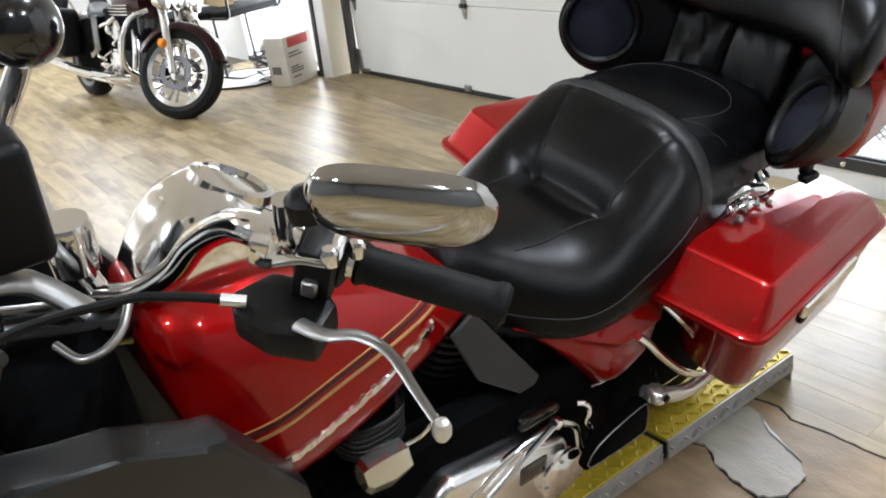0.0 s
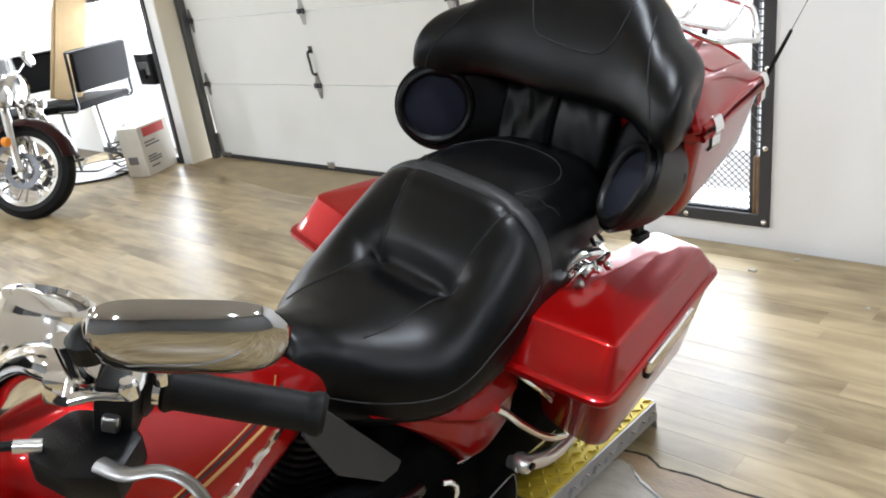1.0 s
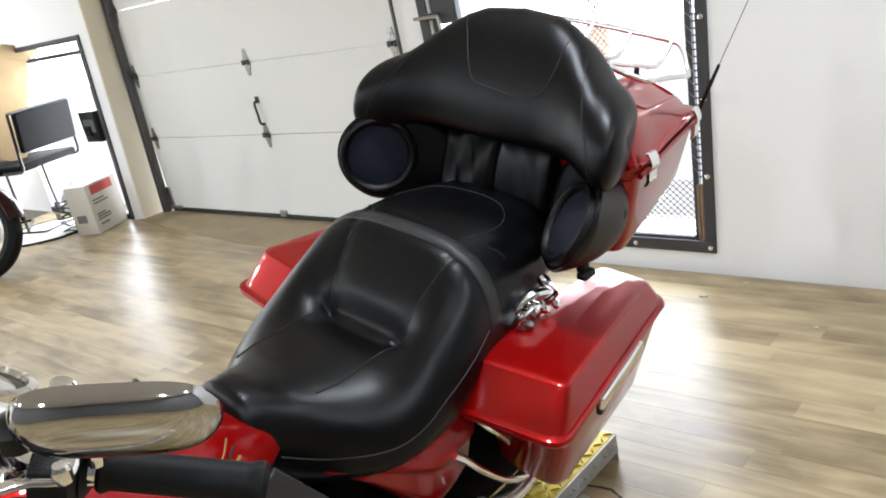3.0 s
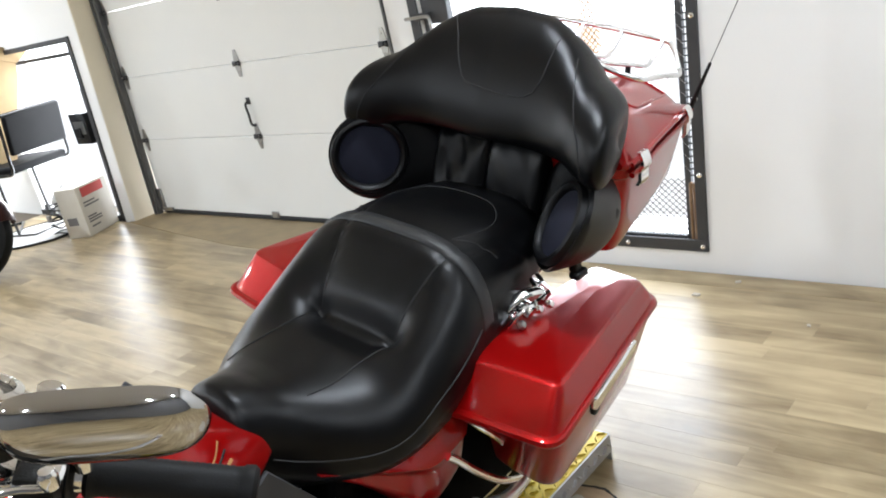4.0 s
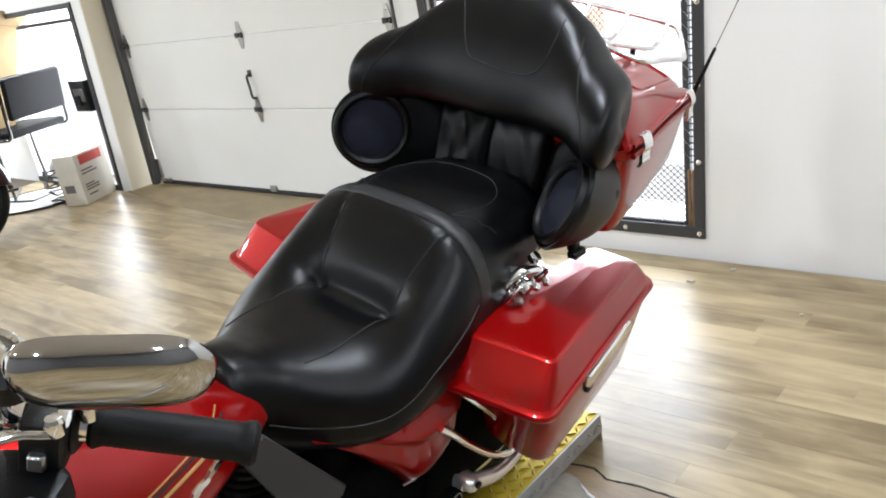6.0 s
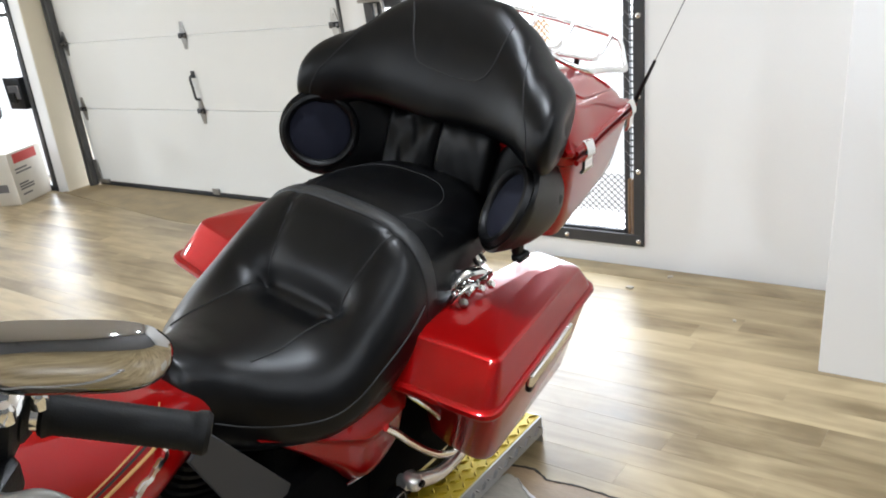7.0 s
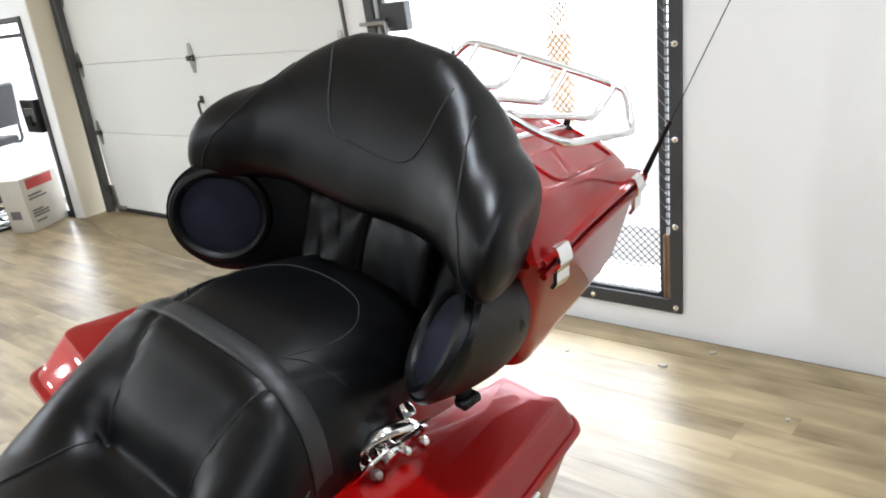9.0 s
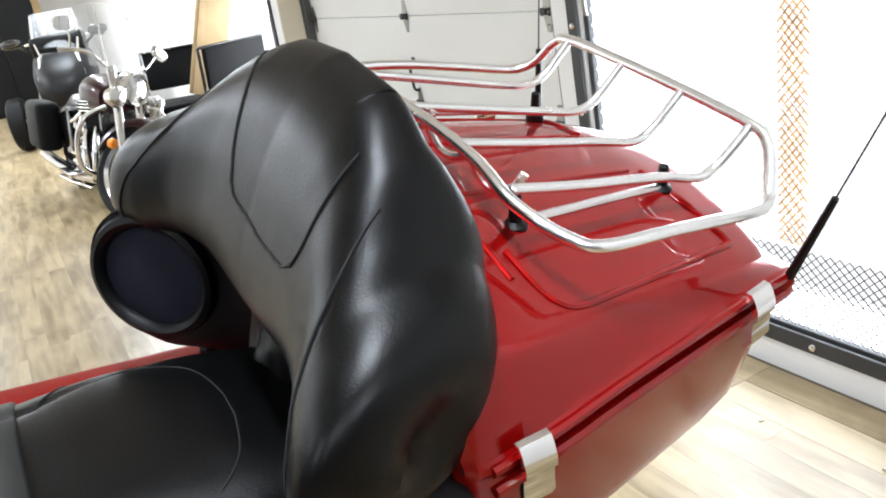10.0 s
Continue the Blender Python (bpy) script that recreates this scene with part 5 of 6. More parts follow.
part("mirror_stem", tube([(0.735, 0.40, 1.265), (0.752, 0.43, 1.30), (0.766, 0.462, 1.355)], 0.007, 10, 4), CHROME, mirror)
part("mirror_cap", lathe([(0.001, -0.016), (0.014, -0.012), (0.016, 0.004), (0.009, 0.013), (0.001, 0.015)], 16), BLACK, mirror, "", Matrix.Translation((0.752, 0.474, 1.352)))
# fork, front wheel and fender
FAX = 1.20
for s in (-1, 1):
    part("fork_leg", tube([(FAX, s * 0.115, 0.40), (1.10, s * 0.115, 0.72), (0.98, s * 0.115, 1.06)], 0.028, 16, 3), CHROME, bike, "chrome front fork leg")


def wheel(parent, x, r, width, spokes, m=None):
    tyre = lathe([(r - 0.085, -width * 0.45), (r - 0.05, -width * 0.5), (r - 0.015, -width * 0.38), (r, -width * 0.12), (r, width * 0.12), (r - 0.015, width * 0.38), (r - 0.05, width * 0.5), (r - 0.085, width * 0.45)], 48, "y", True)
    tyre.transform(Matrix.Translation((x, 0, r + 0.092)))
    w = part("wheel", tyre, RUBBER, parent, "black tyre on a bright alloy wheel")
    rim = lathe([(r - 0.105, -width * 0.42), (r - 0.08, -width * 0.46), (r - 0.08, width * 0.46), (r - 0.105, width * 0.42)], 48, "y", True)
    hub = lathe([(0.02, -0.06), (0.05, -0.055), (0.04, 0.0), (0.05, 0.055), (0.02, 0.06)], 24, "y")
    bits = [rim, hub]
    for k in range(spokes):
        q = 2 * math.pi * k / spokes
        b = block(0.04, r - 0.095, -0.012, 0.012, -0.012, 0.012, 0.004, 1)
        b.transform(Matrix.Rotation(q, 4, "Y"))
        bits.append(b)
    bm = join(*bits)
    bm.transform(Matrix.Translation((x, 0, r + 0.092)))
    part("rim", bm, ALLOY, w, "cast alloy rim")
    return w


wheel(bike, FAX, 0.31, 0.13, 9)
wheel(bike, -0.42, 0.31, 0.15, 9)


def fender(parent, x, z, r, hw, a0, a1, material, label, n=24):
    rings = []
    for i in range(n + 1):
        q = radians(a0 + (a1 - a0) * i / n)
        out, inn = [], []
        for k in range(13):
            t = -1 + 2 * k / 12
            rr = r - 0.06 * abs(t) ** 3
            out.append(Vector((x + rr * math.cos(q), hw * t, z + rr * math.sin(q))))
            inn.append(Vector((x + (rr - 0.006) * math.cos(q), hw * t * 0.97, z + (rr - 0.006) * math.sin(q))))
        rings.append(out + inn[::-1])
    return part("fender", lofted(rings), material, parent, label, angle=50)


fender(bike, FAX, 0.40, 0.345, 0.085, 5, 165, RED, "red front fender")
fender(bike, -0.42, 0.40, 0.36, 0.10, 40, 195, RED, "red rear fender")

# engine, primary cover, boards
for k, (x, lean) in enumerate(((0.34, 22), (0.52, -22))):
    bm = finned(0.078, 0.078, 11, 0.016)
    bm.transform(pose(x + 0.03 * (1 if k else -1), 0, 0.53, 0, -lean))
    part("cylinder", bm, BLACK, bike, "finned black engine cylinder", smooth=False)
    cap_ = block(-0.065, 0.065, -0.06, 0.06, 0.18, 0.25, 0.02, 3)
    cap_.transform(pose(x + 0.03 * (1 if k else -1), 0, 0.53, 0, -lean))
    part("rocker_cover", cap_, CHROME, bike)
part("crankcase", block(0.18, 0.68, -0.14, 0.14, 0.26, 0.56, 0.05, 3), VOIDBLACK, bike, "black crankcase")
# near-black blocks fill the shaded voids beside the engine and before the wheel
part("inner_primary", block(-0.16, 0.62, 0.10, 0.178, 0.22, 0.60, 0.03, 2), VOIDBLACK, bike, "near-black filler for the shaded void beside the engine")
part("rear_shroud", block(-0.36, -0.03, -0.19, 0.19, 0.36, 0.74, 0.03, 2), VOIDBLACK, bike, "near-black filler for the shaded void before the rear wheel")
part("frame_spine", tube([(-0.30, 0, 0.76), (0.0, 0, 0.72), (0.3, 0, 0.76), (0.8, 0, 0.95), (0.95, 0, 1.0)], 0.035, 12, 4), GLOSS, bike, "black frame")
for s in (-1, 1):
    part("frame_tube", tube([(0.92, s * 0.06, 0.92), (0.80, s * 0.13, 0.5), (0.72, s * 0.15, 0.26), (0.4, s * 0.15, 0.22), (0.0, s * 0.15, 0.24), (-0.2, s * 0.14, 0.45), (-0.22, s * 0.12, 0.72)], 0.018, 10, 5), GLOSS, bike)
# near-black block fills the shaded void under the seat
part("battery_box", block(-0.16, 0.17, -0.13, 0.13, 0.36, 0.76, 0.02, 2), VOIDBLACK, bike, "near-black battery and frame cover, filling a shaded void")
prim = slab([(0.60, 0.30), (0.64, 0.38), (0.62, 0.46), (0.55, 0.50), (0.30, 0.47), (0.16, 0.43), (0.12, 0.35), (0.17, 0.28), (0.30, 0.25), (0.52, 0.25)], 0, 0.06, 0.018, 3)
prim.transform(Matrix(((0.72, 0, 0, 0.015), (0, 0, 1, 0.165), (0, 1, 0, 0.035), (0, 0, 0, 1))))
part("primary_cover", prim, RACKSTEEL, bike, "chrome primary cover")
part("inspection_cover", block(0.185, 0.250, 0.222, 0.2285, 0.415, 0.462, 0.005, 2), GLOSS, bike, "small black inspection cover")
part("derby_cover", lathe([(0.001, 0.0), (0.062, 0.0), (0.060, 0.010), (0.050, 0.014), (0.001, 0.016)], 32), CHROME, bike, "round chrome clutch cover", Matrix.Translation((0.135, 0.222, 0.375)) @ pose(0, 0, 0, -90))
for k in range(5):
    q_ = 2 * math.pi * k / 5
    part("cover_bolt", lathe([(0.001, 0.0), (0.005, 0.0), (0.005, 0.004), (0.001, 0.005)], 8), STEEL, bike, "", Matrix.Translation((0.135 + 0.052 * math.cos(q_), 0.233, 0.375 + 0.052 * math.sin(q_))) @ pose(0, 0, 0, -90))
part("linkage_bracket", tube([(0.120, 0.225, 0.555), (0.100, 0.230, 0.545), (0.088, 0.232, 0.520), (0.092, 0.232, 0.495), (0.080, 0.234, 0.470), (0.084, 0.234, 0.445)], 0.0055, 8, 4), CHROME, bike, "bent chrome shifter bracket")
part("linkage_knuckle", lathe([(0.001, -0.012), (0.010, -0.010), (0.012, 0.0), (0.010, 0.010), (0.001, 0.012)], 14), CHROME, bike, "", Matrix.Translation((0.175, 0.232, 0.545)) @ pose(0, 0, 0, 90))
part("linkage_rod", tube([(0.175, 0.232, 0.545), (0.26, 0.235, 0.50), (0.335, 0.235, 0.455)], 0.0065, 8, 3), CHROME, bike, "straight chrome shift rod")
part("spark_lead", tube([(0.49, 0.19, 0.655), (0.455, 0.20, 0.668), (0.42, 0.195, 0.69)], 0.004, 8, 3), CHROME, bike, "thin bright rod")
part("horn_cover", lofted([super_ring(x, 0.205, 0.655, w, h, 6, 2) for x, w, h in ((0.490, 0.020, 0.024), (0.494, 0.026, 0.031), (0.530, 0.033, 0.040), (0.566, 0.028, 0.034), (0.574, 0.020, 0.024))]), RACKSTEEL, bike, "faceted chrome horn cover", angle=20)
for k in range(6):
    part("cooling_fin", tube([(0.455, 0.13, 0.668 + 0.012 * k), (0.475, 0.176, 0.668 + 0.012 * k), (0.52, 0.188, 0.666 + 0.012 * k), (0.565, 0.176, 0.664 + 0.012 * k), (0.585, 0.13, 0.664 + 0.012 * k)], 0.0034, 8, 4), BLACK, bike, "thin black cooling fin")
for s in (-1, 1):
    outline_ = [(0.118, 0.400), (0.100, 0.464), (-0.026, 0.504), (-0.052, 0.486), (-0.060, 0.412), (-0.040, 0.398)]
    fb_ = slab(outline_, -0.014, 0.014, 0.007, 2)
    fb_.transform(Matrix(((1, 0, 0, 0), (0, 0, s, s * 0.256), (0, 1, 0, 0), (0, 0, 0, 1))))
    board_ = part("footboard", fb_, VOIDBLACK, bike, "black rubber footboard folded up")
    mx_, mz_ = 0.025, 0.447
    part("board_inlay", tube([(mx_ + (x - mx_) * 0.88, s * 0.2705, mz_ + (z - mz_) * 0.84) for x, z in outline_], 0.0011, 6, 3, True), STEEL, board_, "pale stitched outline")
    arm_ = part("foot_peg", tube([(-0.060, s * 0.245, 0.486), (-0.095, s * 0.258, 0.474), (-0.157, s * 0.262, 0.445), (-0.21, s * 0.262, 0.437), (-0.27, s * 0.255, 0.432)], 0.013, 14, 4, ends=(0.018, 0.013), flat=1.1), ALLOY, bike, "polished cast board arm")
    part("arm_knuckle", lathe([(0.001, -0.020), (0.014, -0.019), (0.019, -0.012), (0.020, 0.010), (0.014, 0.019), (0.001, 0.020)], 18), ALLOY, arm_, "round polished knuckle", Matrix.Translation((-0.075, s * 0.262, 0.490)) @ pose(0, 0, 0, 90))
    part("arm_bolt", lathe([(0.001, 0.0), (0.008, 0.0), (0.008, 0.006), (0.001, 0.008)], 8), BLACK, arm_, "dark socket bolt", Matrix.Translation((-0.078, s * 0.282, 0.493)) @ pose(0, 0, 0, -90 * s))
    if s < 0:
        part("muffler", tube([(0.6, s * 0.16, 0.24), (0.2, s * 0.20, 0.23), (-0.2, s * 0.22, 0.24), (-0.8, s * 0.24, 0.28)], 0.045, 20, 4, ends=(0.03, 0.05)), CHROME, bike, "long chrome muffler")
part("shift_linkage", tube([(0.13, 0.215, 0.50), (0.17, 0.22, 0.52), (0.30, 0.22, 0.505), (0.42, 0.225, 0.44)], 0.008, 10, 4), CHROME, bike, "chrome shift linkage")
part("shift_lever", tube([(0.16, 0.22, 0.53), (0.115, 0.225, 0.49), (0.10, 0.23, 0.43), (0.085, 0.235, 0.40)], 0.007, 10, 4), CHROME, bike, "chrome heel shift lever")
part("toolbox", block(0.13, 0.23, 0.135, 0.20, 0.515, 0.545, 0.012, 2), GLOSS, bike, "small gloss black cover")
part("kick_stand", tube([(0.42, 0.16, 0.25), (0.40, 0.25, 0.16), (0.38, 0.32, 0.08)], 0.012, 10, 3), GLOSS, bike, "black side stand")

# dark lower cowls before the engine, near-black fork filler and clutter at the steering head
for s in (-1, 1):
    lo = slab([(1.06, 1.03), (1.0, 1.036), (0.90, 1.005), (0.786, 0.958), (0.684, 0.776), (0.66, 0.60), (0.72, 0.42), (0.95, 0.42), (1.08, 0.70)], -0.03, 0.03, 0.012, 2)
    bmesh.ops.bisect_plane(lo, geom=lo.verts[:] + lo.edges[:] + lo.faces[:], plane_co=(0.88, 0.7, 0), plane_no=(1, 0.25, 0))
    for v in lo.verts:
        v.co.z += 0.18 * max(0.0, 0.88 - v.co.x - 0.25 * (v.co.y - 0.7)) * -1
    lo.transform(Matrix(((1, 0, 0, 0), (0, 0, s, s * 0.265), (0, 1, 0, 0), (0, 0, 0, 1))))
    part("lower_cowl", lo, SATIN, bike, "black lower leg cowl", angle=20)
part("fork_cover", lofted([super_ring(0.84 + 0.016 * i, 0.02, 0.78, 0.10 + 0.06 * math.sin(math.pi * i / 10), 0.20, 24, 3.5) for i in range(11)]), VOIDBLACK, bike, "near-black filler for the dark fork area", angle=50)
part("clamp_arc", tube([(0.905, 0.115, 1.040), (0.890, 0.150, 1.036), (0.865, 0.158, 1.040), (0.838, 0.145, 1.048), (0.815, 0.115, 1.062)], 0.0055, 10, 5), STEEL, bike, "curved steel bracket at the steering head")
part("fork_cap", lathe([(0.032, -0.06), (0.034, 0.0), (0.030, 0.012), (0.001, 0.014)], 24), CHROME, bike, "chrome fork cap", pose(0.835, -0.04, 1.09))
part("top_clamp", tube([(0.96, 0.03, 1.10), (0.90, 0.02, 1.07), (0.85, 0.05, 1.02)], 0.022, 14, 3, flat=0.6), STEEL, bike, "polished top clamp")
part("bar_box", block(0.862, 1.0, -0.045, 0.070, 1.115, 1.268, 0.016, 3), BLACK, bike, "black box on the bars")
part("bar_stem", tube([(0.89, 0.0, 1.24), (0.86, 0.0, 1.285), (0.84, 0.02, 1.33), (0.835, 0.05, 1.37)], 0.013, 12, 3), CHROME, bike, "chrome stem above the bars")
part("stem_cap", lathe([(max(0.001, 0.047 * math.cos(q)), 0.046 * math.sin(q)) for q in (radians(-90 + 12 * k) for k in range(16))], 32), GLOSS, bike, "gloss black rounded housing", Matrix.Translation((0.845, 0.10, 1.40)) @ pose(0, 0, 0, 20, 30) @ Matrix.Diagonal((0.85, 1.05, 0.95, 1)))

# ---- lift under the motorcycle ----
lift = thing("motorcycle_lift", "low motorcycle lift with yellow top and diamond plate sides", "lift")
LX0, LX1 = -0.44, -0.044


def tread(x0, x1, y0, y1, z, horizontal, spacing=0.026):
    """Raised bars of diamond plate, alternating in direction."""
    v, f = [], []
    r = random.Random(2)
    nu, nv = int((x1 - x0) / spacing), int((y1 - y0) / spacing)
    for i in range(nu):
        for j in range(nv):
            cx, cy = x0 + (i + 0.5) * (x1 - x0) / nu, y0 + (j + 0.5) * (y1 - y0) / nv
            q = radians(45 if (i + j) % 2 else -45)
            k = len(v)
            for a, b, h in ((-0.0140, 0, 0), (0, -0.0046, 0), (0.0140, 0, 0), (0, 0.0046, 0), (-0.009, 0, 0.0050), (0.009, 0, 0.0050)):
                u, w = cx + a * math.cos(q) - b * math.sin(q), cy + a * math.sin(q) + b * math.cos(q)
                v.append((u, w, z + h) if horizontal else (z + h * 1.6, w, u))
            f += [(k, k + 1, k + 5, k + 4), (k + 1, k + 2, k + 5), (k + 2, k + 3, k + 4, k + 5), (k + 3, k, k + 4)]
    me = bpy.data.meshes.new("tread")
    me.from_pydata(v, [], f)
    bm = bmesh.new()
    bm.from_mesh(me)
    bpy.data.meshes.remove(me)
    return bm


for y0, y1, zt in ((0.55, 1.82, 0.092), (1.84, 2.36, 0.092)):
    deck = part("deck", block(LX0, LX1, y0, y1, zt - 0.012, zt, 0.002, 1), YELLOW, lift, "worn yellow diamond plate deck", smooth=False)
    part("tread", tread(LX1 - 0.12, LX1, y0, y1, zt, True), YELLOW, deck, "raised tread marks", smooth=False)["kind"] = "stuff"
    side = part("side_plate", block(LX1, LX1 + 0.006, y0, y1, 0.034, zt - 0.002, 0.001, 1), PLATE, lift, "diamond plate steel side", smooth=False)
    part("tread", tread(0.038, zt - 0.006, y0, y1, LX1 + 0.006, False), PLATE, side, "raised tread marks", smooth=False)["kind"] = "stuff"
    part("side_plate", block(LX0 - 0.006, LX0, y0, y1, 0.0, zt - 0.002, 0.001, 1), PLATE, lift, "diamond plate steel side", smooth=False)
part("lift_base", block(LX0 + 0.02, LX1 - 0.03, 0.58, 2.33, 0.0, 0.078, 0.004, 1), SEAL, lift, "dark lift chassis", smooth=False)
part("end_plate", block(LX0, LX1, 2.36, 2.366, 0.0, 0.09, 0.001, 1), PLATE, lift, smooth=False)

# ---- far corner: carton, mat, chairs, cardboard ----
box = thing("carton", "closed white printed carton with a red label", "box", pose(-5.215, 3.262, 0, 0, 0, 24))
part("carton_body", block(0, 0.20, 0, 0.36, 0, 0.385, 0.004, 1), CARTON, box, smooth=False)
part("label_band", block(0.2005, 0.202, 0.05, 0.30, 0.30, 0.37, 0, 1), REDPRINT, box, "red printed band", smooth=False)
for k, (a, b, z) in enumerate(((0.04, 0.17, 0.25), (0.04, 0.21, 0.225), (0.04, 0.14, 0.14), (0.04, 0.19, 0.12), (0.04, 0.19, 0.10), (0.05, 0.15, 0.06))):
    part("print_bar", block(0.2005, 0.2018, a, b, z, z + 0.012), INK, box, smooth=False)
part("print_bar", block(0.04, 0.13, -0.0018, -0.0005, 0.10, 0.16), INK, box, smooth=False)

rs_ = random.Random(3)
straps = thing("strap_bundle", "tangle of black straps and buckles beside the carton", "straps", pose(-5.42, 3.33, 0))
for k in range(5):
    pts_ = [(0.09 * math.cos(q + k) + rs_.uniform(-0.03, 0.03), 0.07 * math.sin(q + k) + rs_.uniform(-0.03, 0.03), 0.012 + 0.055 * k + rs_.uniform(-0.008, 0.03)) for q in (0, 1.1, 2.2, 3.2, 4.1, 5.2)]
    part("strap", tube(pts_, 0.014, 8, 5, True, flat=0.35), SEAL if k % 2 else RUBBER, straps)
part("buckle", block(-0.03, 0.03, -0.09, -0.07, 0.14, 0.19, 0.006, 1), STEEL, straps, "dull steel buckle")

cm = part("floor_mat", slab([(0.42 * math.cos(q) * (1.15 if abs(math.cos(q)) < 0.7 else 1), 0.34 * math.sin(q)) for q in (2 * math.pi * k / 40 for k in range(40))], 0.0, 0.012, 0.003, 1), MATWHITE, None, m=pose(-5.78, 3.28, 0, 0, 0, 35))
tagged(cm, "pale floor mat with a dark rubber edge", "mat")
part("mat_edge", tube([(0.425 * math.cos(q) * (1.15 if abs(math.cos(q)) < 0.7 else 1), 0.345 * math.sin(q), 0.008) for q in (2 * math.pi * k / 40 for k in range(40))], 0.010, 8, 2, True), SEAL, cm, "dark rubber edge")


def make_chair(m, label):
    ch = thing("chair", label, "chair", m, "black chairs by the doorway")
    part("seat", block(-0.22, 0.22, -0.25, 0.20, 0.465, 0.52, 0.02, 3), CHAIRSKIN, ch)
    bk = block(-0.222, 0.222, -0.022, 0.022, 0, 0.285, 0.015, 3)
    bk.transform(pose(0, 0.235, 0.595, -9))
    part("backrest", bk, CHAIRSKIN, ch)
    for s in (-1, 1):
        part("side_frame", tube([(s * 0.235, 0.25, 0.88), (s * 0.235, 0.215, 0.60), (s * 0.235, 0.20, 0.48), (s * 0.235, 0.10, 0.462), (s * 0.235, -0.20, 0.462), (s * 0.235, -0.245, 0.42), (s * 0.235, -0.225, 0.03), (s * 0.235, -0.17, 0.012), (s * 0.235, 0.20, 0.012)], 0.011, 10, 4), GLOSS, ch, "black tubular side frame")
    part("floor_bar", tube([(-0.235, 0.20, 0.012), (0, 0.205, 0.012), (0.235, 0.20, 0.012)], 0.011, 10, 3), GLOSS, ch)
    part("back_bar", tube([(-0.235, 0.25, 0.88), (0, 0.256, 0.88), (0.235, 0.25, 0.88)], 0.011, 10, 3), GLOSS, ch)
    return ch


make_chair(pose(-6.045, 3.46, 0, 0, 0, -74) @ Matrix.Diagonal((1.22, 1.12, 1.115, 1)), "black padded chair on a bent tube frame")
make_chair(pose(-6.36, 3.10, 0, 0, 0, 62) @ Matrix.Diagonal((1.12, 1.12, 1.1, 1)), "black padded chair beside a cardboard sheet")
sheet_ = join(slab([(-0.115, 0), (0.150, 0), (0.165, 0.72), (0.150, 0.84), (-0.10, 0.84), (-0.12, 0.70)], -0.012, 0.0, 0.003, 1), slab([(-0.118, 0.835), (0.155, 0.835), (0.235, 0.935), (0.21, 0.95), (-0.05, 0.945)], -0.004, 0.014, 0.003, 1), slab([(-0.09, 0.01), (-0.05, 0.01), (-0.045, 0.80), (-0.095, 0.80)], 0.001, 0.008, 0.002, 1))
cb = part("cardboard_sheet", sheet_, CARDBOARD, None, m=pose(-6.13, 3.31, 0.590, -20) @ pose(0, 0, 0, 90, 0, 90), smooth=False)
part("torn_flap", slab([(-0.10, 0.0), (0.16, 0.02), (0.15, 0.09), (-0.08, 0.07)], 0.0, 0.008, 0.002, 1), CARDBOARD, cb, "torn strip of cardboard lying on the seat", Matrix.Rotation(radians(-70), 4, "X"), smooth=False)
tagged(cb, "folded brown cardboard standing on a chair seat", "cardboard")
bagm = lofted([super_ring(0.02 * i, 0.0, 0.11 + 0.006 * math.sin(i * 1.7), 0.03 + 0.09 * math.sin(math.pi * (i + 0.6) / 14), 0.03 + 0.09 * math.sin(math.pi * (i + 0.6) / 14), 20, 2.2) for i in range(14)])
for v in bagm.verts:
    n_ = noise.noise(v.co * 22) * 0.022
    v.co += Vector((n_, n_ * 0.7, n_ * 0.8))
bagm.transform(Matrix.Translation((0, 0, 0.035)))
bg = part("plastic_bag", bagm, PLASTICBAG, None, m=pose(-5.60, 3.40, 0, 0, 0, 60) @ Matrix.Diagonal((1.25, 1.2, 1.45, 1)))
tagged(bg, "crumpled white plastic bag beside the carton", "bag")


